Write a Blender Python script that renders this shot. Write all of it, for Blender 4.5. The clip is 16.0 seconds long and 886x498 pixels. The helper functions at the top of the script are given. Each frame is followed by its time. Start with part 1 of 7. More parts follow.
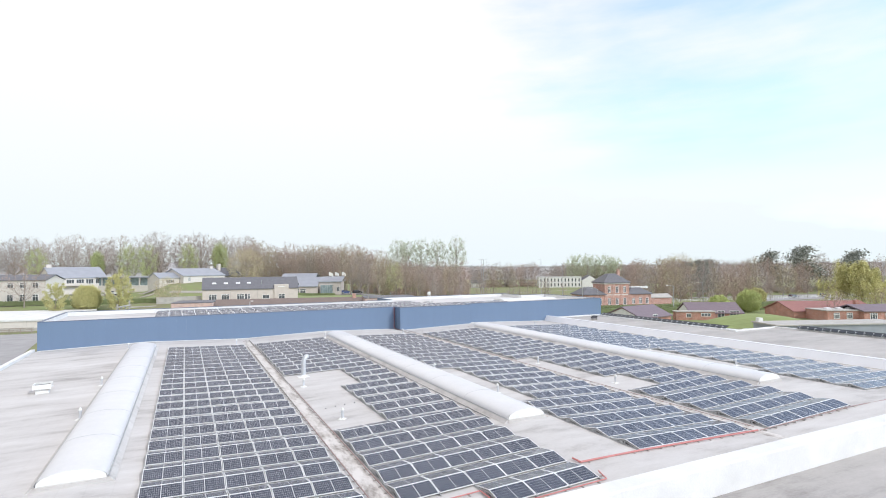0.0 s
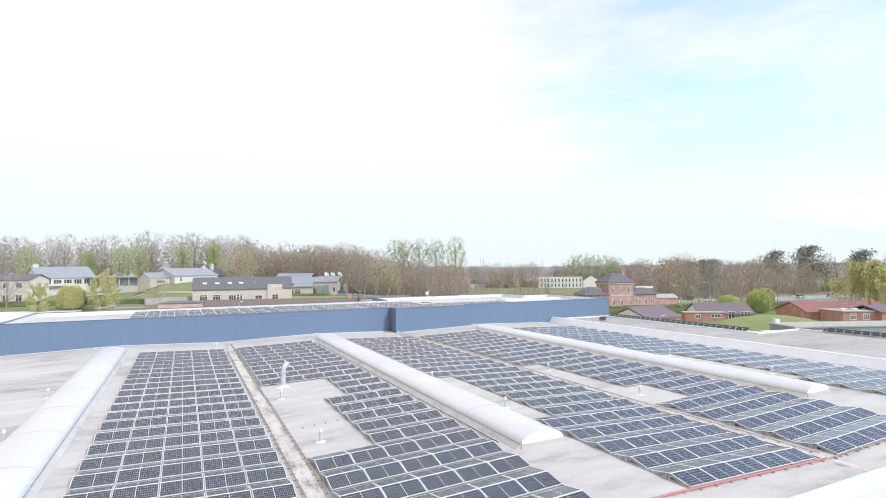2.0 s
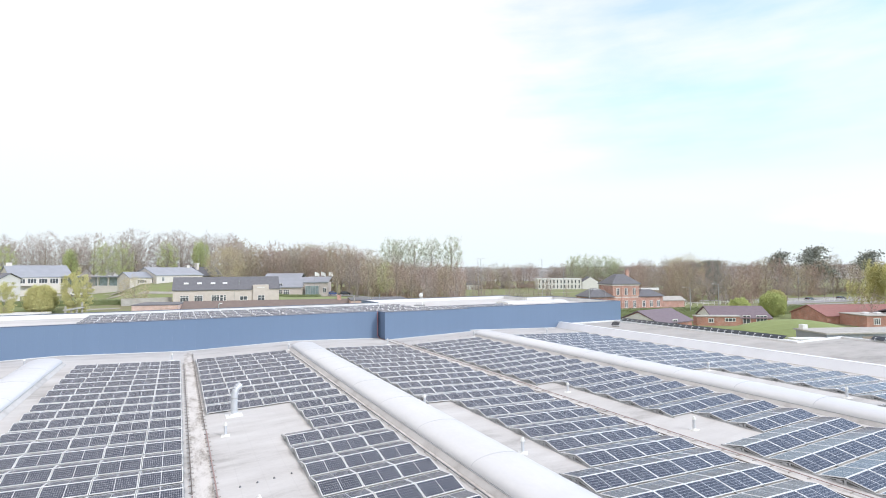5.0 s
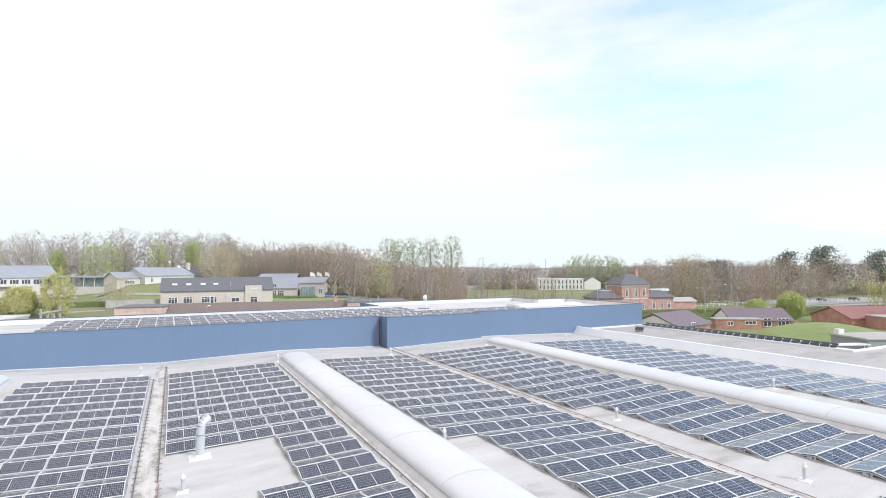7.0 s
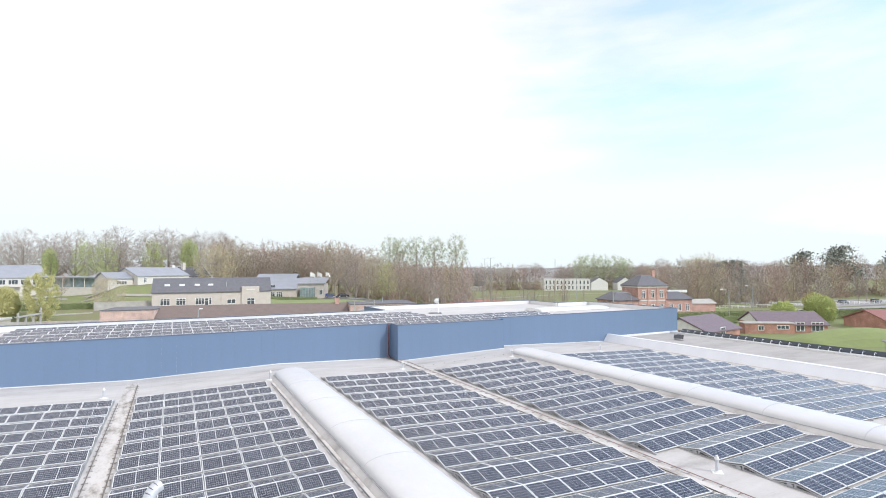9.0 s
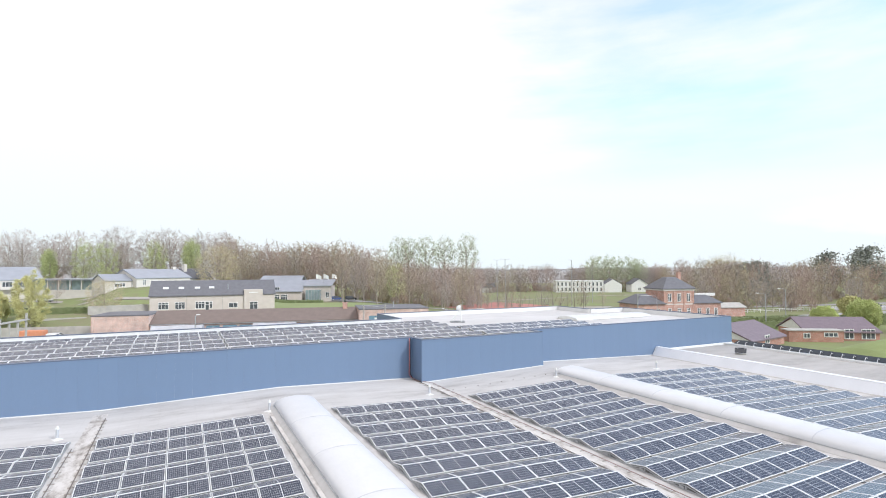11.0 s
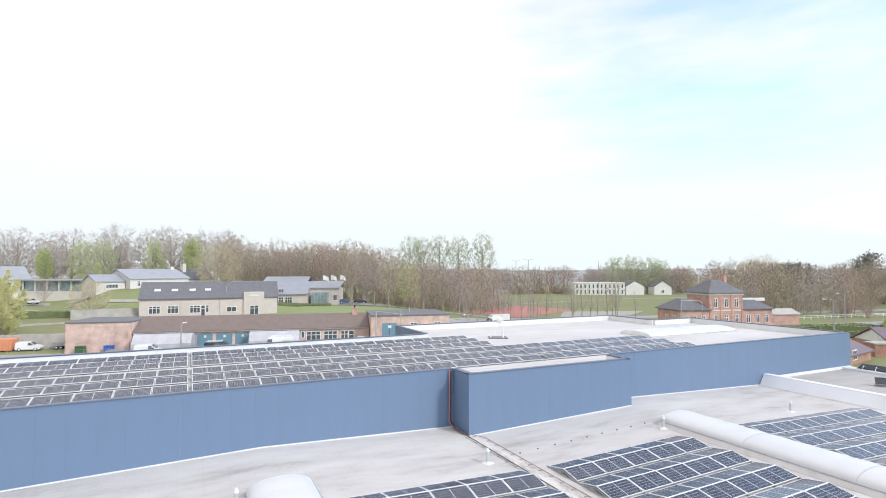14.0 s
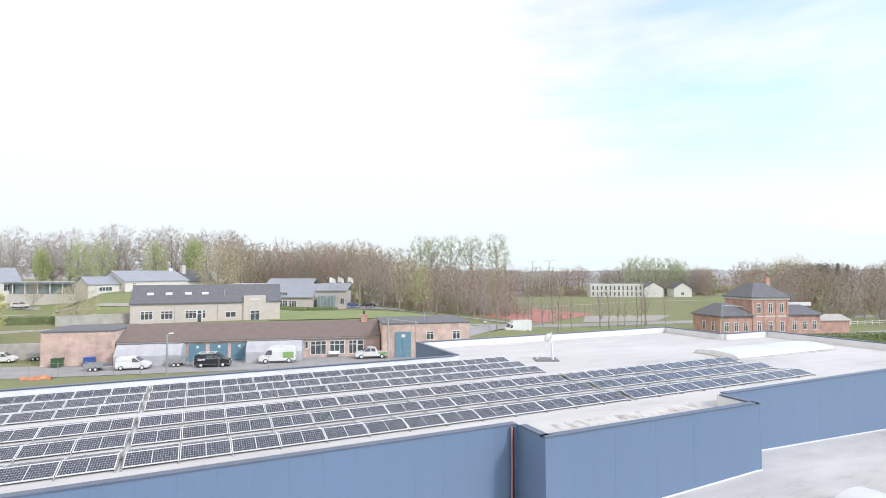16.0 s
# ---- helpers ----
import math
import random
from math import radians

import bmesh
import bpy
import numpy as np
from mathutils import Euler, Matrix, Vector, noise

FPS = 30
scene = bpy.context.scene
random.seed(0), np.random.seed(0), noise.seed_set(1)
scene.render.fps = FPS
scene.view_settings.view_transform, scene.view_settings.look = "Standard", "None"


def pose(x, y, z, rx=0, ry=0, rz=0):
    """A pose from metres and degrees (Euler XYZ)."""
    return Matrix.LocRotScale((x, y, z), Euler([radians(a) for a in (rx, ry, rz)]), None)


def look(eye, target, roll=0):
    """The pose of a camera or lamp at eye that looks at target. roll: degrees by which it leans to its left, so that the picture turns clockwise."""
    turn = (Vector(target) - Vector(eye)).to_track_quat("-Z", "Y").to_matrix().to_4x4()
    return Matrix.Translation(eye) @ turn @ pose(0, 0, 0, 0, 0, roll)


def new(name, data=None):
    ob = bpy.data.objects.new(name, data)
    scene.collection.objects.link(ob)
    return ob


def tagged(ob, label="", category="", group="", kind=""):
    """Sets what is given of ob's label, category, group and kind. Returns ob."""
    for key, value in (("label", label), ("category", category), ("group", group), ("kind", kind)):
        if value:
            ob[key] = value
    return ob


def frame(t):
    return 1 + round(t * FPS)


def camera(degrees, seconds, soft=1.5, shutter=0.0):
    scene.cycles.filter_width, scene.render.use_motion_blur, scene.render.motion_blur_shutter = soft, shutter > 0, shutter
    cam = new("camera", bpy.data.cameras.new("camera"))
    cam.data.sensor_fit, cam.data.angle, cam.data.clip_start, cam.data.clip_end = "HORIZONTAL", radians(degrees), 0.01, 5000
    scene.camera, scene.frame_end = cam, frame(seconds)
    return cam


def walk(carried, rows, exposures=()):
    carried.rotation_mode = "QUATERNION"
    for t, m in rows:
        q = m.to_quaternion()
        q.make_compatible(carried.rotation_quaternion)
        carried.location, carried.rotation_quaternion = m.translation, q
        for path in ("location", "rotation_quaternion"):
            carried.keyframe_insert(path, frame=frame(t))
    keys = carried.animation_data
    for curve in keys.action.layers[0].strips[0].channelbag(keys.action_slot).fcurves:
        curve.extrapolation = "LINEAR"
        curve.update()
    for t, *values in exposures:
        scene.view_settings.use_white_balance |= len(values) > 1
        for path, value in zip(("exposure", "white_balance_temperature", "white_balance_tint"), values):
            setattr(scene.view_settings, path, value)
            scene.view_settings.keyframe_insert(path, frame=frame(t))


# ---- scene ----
cam = camera(80.0, 16.0, soft=1.0)

PATH = [
    (0, (-2.538, -6.593, 9.637), (-1.66, -4.797, 9.704), -0.47),
    (0.5, (-1.883, -5.269, 9.534), (-1.004, -3.474, 9.603), -0.47),
    (1, (-1.273, -4.01, 9.467), (-0.394, -2.215, 9.535), -0.47),
    (1.5, (-0.672, -2.629, 9.291), (0.209, -0.835, 9.36), -0.38),
    (2, (-0.029, -1.478, 9.191), (0.853, 0.316, 9.261), -0.48),
    (2.5, (0.619, -0.358, 8.989), (1.503, 1.434, 9.059), -0.38),
    (3, (1.334, 0.821, 8.953), (2.222, 2.611, 9.024), -0.38),
    (3.5, (1.963, 1.997, 8.988), (2.855, 3.786, 9.058), -0.38),
    (4, (2.649, 3.522, 8.96), (3.541, 5.31, 9.031), -0.37),
    (6.5, (5.401, 11.611, 8.871), (6.307, 13.393, 8.946), -0.24),
    (7, (5.865, 13.621, 8.873), (6.772, 15.401, 8.947), -0.3),
    (7.5, (6.382, 15.29, 8.846), (7.291, 17.07, 8.921), -0.26),
    (8, (6.985, 17.272, 8.939), (7.891, 19.053, 9.012), -0.32),
    (8.5, (7.37, 19.282, 8.943), (8.279, 21.062, 9.018), -0.28),
    (9, (7.793, 21.473, 8.934), (8.699, 23.254, 9.008), -0.26),
    (11.5, (10.002, 31.897, 9.359), (10.888, 33.688, 9.437), -0.28),
    (12, (10.557, 34.067, 9.458), (11.44, 35.86, 9.536), -0.26),
    (12.5, (11.048, 36.195, 9.461), (11.925, 37.99, 9.538), -0.15),
    (13, (11.698, 38.458, 9.411), (12.571, 40.256, 9.49), -0.12),
    (13.5, (12.285, 40.69, 9.377), (13.153, 42.49, 9.456), -0.1),
    (14, (12.985, 43.204, 9.351), (13.847, 45.007, 9.431), -0.08),
    (14.5, (13.645, 45.595, 9.365), (14.502, 47.4, 9.444), -0.08),
    (15, (14.311, 48.174, 9.508), (15.161, 49.982, 9.589), -0.08),
    (15.5, (14.87, 50.613, 9.654), (15.714, 52.424, 9.737), -0.08),
    (16, (15.497, 53.419, 9.693), (16.336, 55.233, 9.775), -0.08),
]
walk(cam, [(t, look(e, g, r)) for t, e, g, r in PATH], [(0.0, -0.06), (1.4, -0.06), (2.6, 0.0), (16.0, 0.0)])

# ---- sky and sun ----
SUN_DIR = Vector((0.42, -0.72, 0.62)).normalized()      # towards the sun
world = bpy.data.worlds.new("sky")
scene.world = world
world.use_nodes = True
wn, wl = world.node_tree.nodes, world.node_tree.links
wn.clear()
w_out = wn.new("ShaderNodeOutputWorld")
w_bg = wn.new("ShaderNodeBackground")
w_sky = wn.new("ShaderNodeTexSky")
w_sky.sky_type = "NISHITA"
w_sky.sun_disc = False
w_sky.sun_elevation = math.asin(SUN_DIR.z)
w_sky.sun_rotation = math.atan2(SUN_DIR.x, SUN_DIR.y)
w_sky.air_density, w_sky.dust_density, w_sky.ozone_density = 1.0, 0.4, 1.0
w_scale = wn.new("ShaderNodeMixRGB")
w_scale.blend_type = "MULTIPLY"
w_scale.inputs[0].default_value = 1.0
w_scale.inputs[2].default_value = (2.75, 3.2, 3.4, 1)
w_tc = wn.new("ShaderNodeTexCoord")
w_map = wn.new("ShaderNodeMapping")
w_map.inputs["Scale"].default_value = (1.0, 1.0, 2.6)
w_map.inputs["Rotation"].default_value = (0.2, 0.35, 0.9)
w_noise = wn.new("ShaderNodeTexNoise")
w_noise.inputs["Scale"].default_value = 1.7
w_noise.inputs["Detail"].default_value = 7.0
w_noise.inputs["Roughness"].default_value = 0.55
w_ramp = wn.new("ShaderNodeValToRGB")
w_ramp.color_ramp.elements[0].position, w_ramp.color_ramp.elements[0].color = 0.20, (0.34, 0.34, 0.34, 1)
w_ramp.color_ramp.elements[1].position, w_ramp.color_ramp.elements[1].color = 0.505, (1, 1, 1, 1)
w_mix = wn.new("ShaderNodeMixRGB")
# thin bright cloud, a little bluer in the haze above the horizon
w_sep = wn.new("ShaderNodeSeparateXYZ")
w_low = wn.new("ShaderNodeMapRange")
w_low.inputs["From Min"].default_value, w_low.inputs["From Max"].default_value = 0.0, 0.40
w_cloud = wn.new("ShaderNodeMixRGB")
w_cloud.inputs[1].default_value, w_cloud.inputs[2].default_value = (8.3, 9.2, 9.6, 1), (10.4, 10.2, 10.5, 1)
wl.new(w_tc.outputs["Generated"], w_sep.inputs[0])
wl.new(w_sep.outputs["Z"], w_low.inputs["Value"])
wl.new(w_low.outputs[0], w_cloud.inputs[0])
wl.new(w_cloud.outputs[0], w_mix.inputs[2])
wl.new(w_tc.outputs["Generated"], w_map.inputs["Vector"])
wl.new(w_map.outputs["Vector"], w_noise.inputs["Vector"])
w_dot = wn.new("ShaderNodeVectorMath")
w_dot.operation = "DOT_PRODUCT"
w_dot.inputs[1].default_value = (-0.36, 0.15, -0.03)            # cloud thins out towards the east and overhead
w_sum = wn.new("ShaderNodeMath")
w_sum.operation = "ADD"
w_map2 = wn.new("ShaderNodeMapping")                             # long thin streaks
w_map2.inputs["Scale"].default_value = (1.0, 1.0, 7.0)
w_map2.inputs["Rotation"].default_value = (-0.25, -0.30, 0.4)
w_streak = wn.new("ShaderNodeTexNoise")
w_streak.inputs["Scale"].default_value, w_streak.inputs["Detail"].default_value = 2.4, 6.0
w_bias = wn.new("ShaderNodeMath")
w_bias.operation = "MULTIPLY_ADD"
w_bias.inputs[1].default_value, w_bias.inputs[2].default_value = 0.50, -0.25
wl.new(w_tc.outputs["Generated"], w_map2.inputs["Vector"])
wl.new(w_map2.outputs["Vector"], w_streak.inputs["Vector"])
wl.new(w_streak.outputs["Fac"], w_bias.inputs[0])
w_two = wn.new("ShaderNodeMath")
w_two.operation = "ADD"
wl.new(w_bias.outputs[0], w_two.inputs[0])
wl.new(w_noise.outputs["Fac"], w_two.inputs[1])
wl.new(w_tc.outputs["Generated"], w_dot.inputs[0])
wl.new(w_dot.outputs["Value"], w_sum.inputs[0])
wl.new(w_two.outputs[0], w_sum.inputs[1])
# haze closes in towards the horizon
w_haze = wn.new("ShaderNodeMapRange")
w_haze.inputs["From Min"].default_value, w_haze.inputs["From Max"].default_value = 0.0, 0.16
w_haze.inputs["To Min"].default_value, w_haze.inputs["To Max"].default_value = 0.45, 0.0
w_all = wn.new("ShaderNodeMath")
w_all.operation = "ADD"
wl.new(w_sep.outputs["Z"], w_haze.inputs["Value"])
wl.new(w_sum.outputs[0], w_all.inputs[0])
wl.new(w_haze.outputs[0], w_all.inputs[1])
wl.new(w_all.outputs[0], w_ramp.inputs["Fac"])
wl.new(w_sky.outputs["Color"], w_scale.inputs[1])
wl.new(w_scale.outputs[0], w_mix.inputs[1])
wl.new(w_ramp.outputs["Color"], w_mix.inputs[0])
wl.new(w_mix.outputs[0], w_bg.inputs["Color"])
w_bg.inputs["Strength"].default_value = 0.108
wl.new(w_bg.outputs[0], w_out.inputs[0])
sun = new("sun", bpy.data.lights.new("sun", "SUN"))
sun.data.energy, sun.data.angle, sun.data.color = 2.3, radians(9.0), (1.0, 0.955, 0.90)
sun.matrix_world = look((0, 0, 60), Vector((0, 0, 60)) - SUN_DIR)


# ---- materials ----
def node_mat(name):
    m = bpy.data.materials.new(name)
    m.use_nodes = True
    return m, m.node_tree.nodes, m.node_tree.links, m.node_tree.nodes["Principled BSDF"]


def mat(name, col, col2=None, rough=0.6, metal=0.0, scale=2.0, fine=30.0, amount=0.5, bump=0.0, spec=0.5, stretch=(1, 1, 1), coat=0.0, per_object=0.0):
    """A surface with two scales of variation: broad patches and fine grain."""
    m, n, l, b = node_mat(name)
    col2 = col2 or tuple(c * 0.75 for c in col)
    tc = n.new("ShaderNodeTexCoord")
    mp = n.new("ShaderNodeMapping")
    mp.inputs["Scale"].default_value = stretch
    l.new(tc.outputs["Object"], mp.inputs["Vector"])
    a, c = n.new("ShaderNodeTexNoise"), n.new("ShaderNodeTexNoise")
    a.inputs["Scale"].default_value, a.inputs["Detail"].default_value = scale, 6.0
    c.inputs["Scale"].default_value, c.inputs["Detail"].default_value = fine, 4.0
    l.new(mp.outputs[0], a.inputs["Vector"])
    l.new(mp.outputs[0], c.inputs["Vector"])
    mix = n.new("ShaderNodeMath")
    mix.operation = "MULTIPLY_ADD"
    mix.inputs[1].default_value, mix.inputs[2].default_value = 0.35, 0.0
    l.new(c.outputs["Fac"], mix.inputs[0])
    add = n.new("ShaderNodeMath")
    add.operation = "MULTIPLY_ADD"
    add.inputs[1].default_value = 0.65
    l.new(a.outputs["Fac"], add.inputs[0])
    l.new(mix.outputs[0], add.inputs[2])
    ramp = n.new("ShaderNodeValToRGB")
    ramp.color_ramp.elements[0].position = 0.5 - 0.25 * amount - 0.02
    ramp.color_ramp.elements[1].position = 0.5 + 0.25 * amount + 0.02
    ramp.color_ramp.elements[0].color = (*col2, 1)
    ramp.color_ramp.elements[1].color = (*col, 1)
    l.new(add.outputs[0], ramp.inputs["Fac"])
    out = ramp.outputs["Color"]
    if per_object:
        oi = n.new("ShaderNodeObjectInfo")
        hs = n.new("ShaderNodeHueSaturation")
        mr = n.new("ShaderNodeMapRange")
        mr.inputs["To Min"].default_value, mr.inputs["To Max"].default_value = 1 - per_object, 1 + per_object
        l.new(oi.outputs["Random"], mr.inputs["Value"])
        l.new(mr.outputs[0], hs.inputs["Value"])
        l.new(out, hs.inputs["Color"])
        out = hs.outputs["Color"]
    l.new(out, b.inputs["Base Color"])
    b.inputs["Roughness"].default_value, b.inputs["Metallic"].default_value = rough, metal
    b.inputs["Specular IOR Level"].default_value = spec
    b.inputs["Coat Weight"].default_value = coat
    if bump:
        bp = n.new("ShaderNodeBump")
        bp.inputs["Strength"].default_value, bp.inputs["Distance"].default_value = bump, 0.02
        l.new(add.outputs[0], bp.inputs["Height"])
        l.new(bp.outputs[0], b.inputs["Normal"])
    return m


def roof_mat(name, light, mid, dark, seam=1.05):
    """Weathered roofing felt: pale worn patches, grey water stains, faint lap joints."""
    m, n, l, b = node_mat(name)
    tc = n.new("ShaderNodeTexCoord")
    big, med, fin = (n.new("ShaderNodeTexNoise") for _ in range(3))
    mp = n.new("ShaderNodeMapping")
    mp.inputs["Scale"].default_value = (0.32, 1.0, 1.0)
    l.new(tc.outputs["Object"], mp.inputs["Vector"])
    for t, s, d in ((big, 0.16, 6), (med, 0.9, 7), (fin, 14.0, 4)):
        t.inputs["Scale"].default_value, t.inputs["Detail"].default_value = s, d
        t.inputs["Roughness"].default_value = 0.62
        l.new(mp.outputs[0], t.inputs["Vector"])
    r1 = n.new("ShaderNodeValToRGB")
    e = r1.color_ramp.elements
    e[0].position, e[0].color = 0.36, (*dark, 1)
    e[1].position, e[1].color = 0.62, (*light, 1)
    k = e.new(0.47)
    k.color = (*mid, 1)
    s1 = n.new("ShaderNodeMath")
    s1.operation = "MULTIPLY_ADD"
    s1.inputs[1].default_value = 0.5
    l.new(big.outputs["Fac"], s1.inputs[0])
    s2 = n.new("ShaderNodeMath")
    s2.operation = "MULTIPLY_ADD"
    s2.inputs[1].default_value = 0.38
    l.new(med.outputs["Fac"], s2.inputs[0])
    s3 = n.new("ShaderNodeMath")
    s3.operation = "MULTIPLY"
    s3.inputs[1].default_value = 0.12
    l.new(fin.outputs["Fac"], s3.inputs[0])
    l.new(s3.outputs[0], s2.inputs[2])
    l.new(s2.outputs[0], s1.inputs[2])
    l.new(s1.outputs[0], r1.inputs["Fac"])
    # lap joints
    sx = n.new("ShaderNodeSeparateXYZ")
    l.new(tc.outputs["Object"], sx.inputs[0])
    md = n.new("ShaderNodeMath")
    md.operation = "PINGPONG"
    md.inputs[1].default_value = seam / 2
    l.new(sx.outputs["X"], md.inputs[0])
    lt = n.new("ShaderNodeMath")
    lt.operation = "LESS_THAN"
    lt.inputs[1].default_value = 0.02
    l.new(md.outputs[0], lt.inputs[0])
    mu = n.new("ShaderNodeMath")
    mu.operation = "MULTIPLY"
    mu.inputs[1].default_value = 0.06
    l.new(lt.outputs[0], mu.inputs[0])
    mx = n.new("ShaderNodeMixRGB")
    mx.inputs[2].default_value = (*[c * 0.6 for c in dark], 1)
    l.new(mu.outputs[0], mx.inputs[0])
    l.new(r1.outputs["Color"], mx.inputs[1])
    l.new(mx.outputs[0], b.inputs["Base Color"])
    b.inputs["Roughness"].default_value = 0.75
    b.inputs["Specular IOR Level"].default_value = 0.3
    bp = n.new("ShaderNodeBump")
    bp.inputs["Strength"].default_value, bp.inputs["Distance"].default_value = 0.25, 0.03
    l.new(s1.outputs[0], bp.inputs["Height"])
    l.new(bp.outputs[0], b.inputs["Normal"])
    return m


def pv_mat():
    """Half-cut silicon cells under glass: dark cells, thin pale grid, a pale strip across the middle."""
    m, n, l, b = node_mat("pv_cells")
    tc = n.new("ShaderNodeTexCoord")
    sx = n.new("ShaderNodeSeparateXYZ")
    l.new(tc.outputs["Object"], sx.inputs[0])

    def lines(sock, step, half):
        p = n.new("ShaderNodeMath")
        p.operation = "PINGPONG"
        p.inputs[1].default_value = step / 2
        l.new(sock, p.inputs[0])
        q = n.new("ShaderNodeMath")
        q.operation = "LESS_THAN"
        q.inputs[1].default_value = half
        l.new(p.outputs[0], q.inputs[0])
        return q.outputs[0]

    ab = n.new("ShaderNodeMath")
    ab.operation = "ABSOLUTE"
    l.new(sx.outputs["X"], ab.inputs[0])
    of = n.new("ShaderNodeMath")
    of.operation = "SUBTRACT"
    of.inputs[1].default_value = 0.014
    l.new(ab.outputs[0], of.inputs[0])
    va, vb = lines(of.outputs[0], 0.0808, 0.0036), lines(sx.outputs["Y"], 0.1625, 0.0068)
    mid = n.new("ShaderNodeMath")
    mid.operation = "LESS_THAN"
    mid.inputs[1].default_value = 0.0105
    l.new(ab.outputs[0], mid.inputs[0])
    g = n.new("ShaderNodeMath")
    g.operation = "MAXIMUM"
    l.new(va, g.inputs[0])
    l.new(vb, g.inputs[1])
    oi = n.new("ShaderNodeObjectInfo")
    rmp = n.new("ShaderNodeValToRGB")
    rmp.color_ramp.elements[0].color, rmp.color_ramp.elements[1].color = (0.020, 0.026, 0.045, 1), (0.028, 0.035, 0.058, 1)
    l.new(oi.outputs["Random"], rmp.inputs["Fac"])
    m1 = n.new("ShaderNodeMixRGB")
    m1.inputs[2].default_value = (0.35, 0.362, 0.405, 1)
    l.new(g.outputs[0], m1.inputs[0])
    l.new(rmp.outputs["Color"], m1.inputs[1])
    m2 = n.new("ShaderNodeMixRGB")
    m2.inputs[2].default_value = (0.62, 0.63, 0.64, 1)
    l.new(mid.outputs[0], m2.inputs[0])
    l.new(m1.outputs[0], m2.inputs[1])
    # a film of dust
    nz = n.new("ShaderNodeTexNoise")
    nz.inputs["Scale"].default_value = 2.2
    nz.inputs["Detail"].default_value = 5.0
    l.new(tc.outputs["Object"], nz.inputs["Vector"])
    du = n.new("ShaderNodeMath")
    du.operation = "MULTIPLY"
    du.inputs[1].default_value = 0.07
    l.new(nz.outputs["Fac"], du.inputs[0])
    m3 = n.new("ShaderNodeMixRGB")
    m3.inputs[2].default_value = (0.40, 0.415, 0.45, 1)
    l.new(du.outputs[0], m3.inputs[0])
    l.new(m2.outputs[0], m3.inputs[1])
    l.new(m3.outputs[0], b.inputs["Base Color"])
    b.inputs["Roughness"].default_value = 0.16
    b.inputs["IOR"].default_value = 1.42
    b.inputs["Specular IOR Level"].default_value = 0.42
    return m


def brick_mat(name, c1, c2, mortar, scale=1.0):
    m, n, l, b = node_mat(name)
    tc = n.new("ShaderNodeTexCoord")
    sep, com, su = n.new("ShaderNodeSeparateXYZ"), n.new("ShaderNodeCombineXYZ"), n.new("ShaderNodeMath")
    l.new(tc.outputs["Object"], sep.inputs[0])
    l.new(sep.outputs["X"], su.inputs[0])
    l.new(sep.outputs["Y"], su.inputs[1])
    l.new(su.outputs[0], com.inputs["X"])
    l.new(sep.outputs["Z"], com.inputs["Y"])
    br = n.new("ShaderNodeTexBrick")
    br.inputs["Scale"].default_value = 1.0 / scale
    br.inputs["Brick Width"].default_value, br.inputs["Row Height"].default_value = 0.22, 0.075
    br.inputs["Mortar Size"].default_value = 0.007
    br.inputs["Color1"].default_value, br.inputs["Color2"].default_value, br.inputs["Mortar"].default_value = (*c1, 1), (*c2, 1), (*mortar, 1)
    l.new(com.outputs[0], br.inputs["Vector"])
    nz = n.new("ShaderNodeTexNoise")
    nz.inputs["Scale"].default_value, nz.inputs["Detail"].default_value = 0.7, 7.0
    l.new(tc.outputs["Object"], nz.inputs["Vector"])
    rp = n.new("ShaderNodeMapRange")
    rp.inputs["From Min"].default_value, rp.inputs["From Max"].default_value = 0.3, 0.7
    rp.inputs["To Min"].default_value, rp.inputs["To Max"].default_value = 0.78, 1.18
    l.new(nz.outputs["Fac"], rp.inputs["Value"])
    hs = n.new("ShaderNodeHueSaturation")
    l.new(rp.outputs[0], hs.inputs["Value"])
    l.new(br.outputs["Color"], hs.inputs["Color"])
    l.new(hs.outputs[0], b.inputs["Base Color"])
    b.inputs["Roughness"].default_value = 0.85
    return m


def glass_mat(name, tint=(0.05, 0.06, 0.07)):
    m, n, l, b = node_mat(name)
    nz = n.new("ShaderNodeTexNoise")
    nz.inputs["Scale"].default_value = 0.8
    rp = n.new("ShaderNodeValToRGB")
    rp.color_ramp.elements[0].color, rp.color_ramp.elements[1].color = (*[c * 0.5 for c in tint], 1), (*[c * 1.7 for c in tint], 1)
    tc = n.new("ShaderNodeTexCoord")
    l.new(tc.outputs["Object"], nz.inputs["Vector"])
    l.new(nz.outputs["Fac"], rp.inputs["Fac"])
    l.new(rp.outputs[0], b.inputs["Base Color"])
    b.inputs["Roughness"].default_value = 0.05
    return m


M_ROOF = roof_mat("roof_felt", (0.62, 0.602, 0.588), (0.518, 0.497, 0.482), (0.335, 0.316, 0.302))
M_ROOF_UP = roof_mat("upper_roof_felt", (0.63, 0.61, 0.60), (0.545, 0.528, 0.52), (0.41, 0.395, 0.385))
M_ROOF_GREY = roof_mat("side_roof_felt", (0.49, 0.465, 0.445), (0.405, 0.383, 0.365), (0.275, 0.258, 0.245))
M_UPSTAND = mat("white_upstand", (0.80, 0.80, 0.79), (0.66, 0.66, 0.66), 0.55, scale=0.6, fine=18, amount=0.6)
# white felt, with the sky's bluish light on its shaded face tinted in
M_KERB = mat("kerb_felt_sky_tint", (0.84, 0.85, 0.885), (0.76, 0.77, 0.80), 0.55, scale=0.5, fine=14, amount=0.6)
M_BLUE = mat("blue_cladding", (0.155, 0.225, 0.340), (0.140, 0.202, 0.308), 0.42, scale=0.5, fine=9, amount=0.9, stretch=(1, 1, 0.25), per_object=0.012)
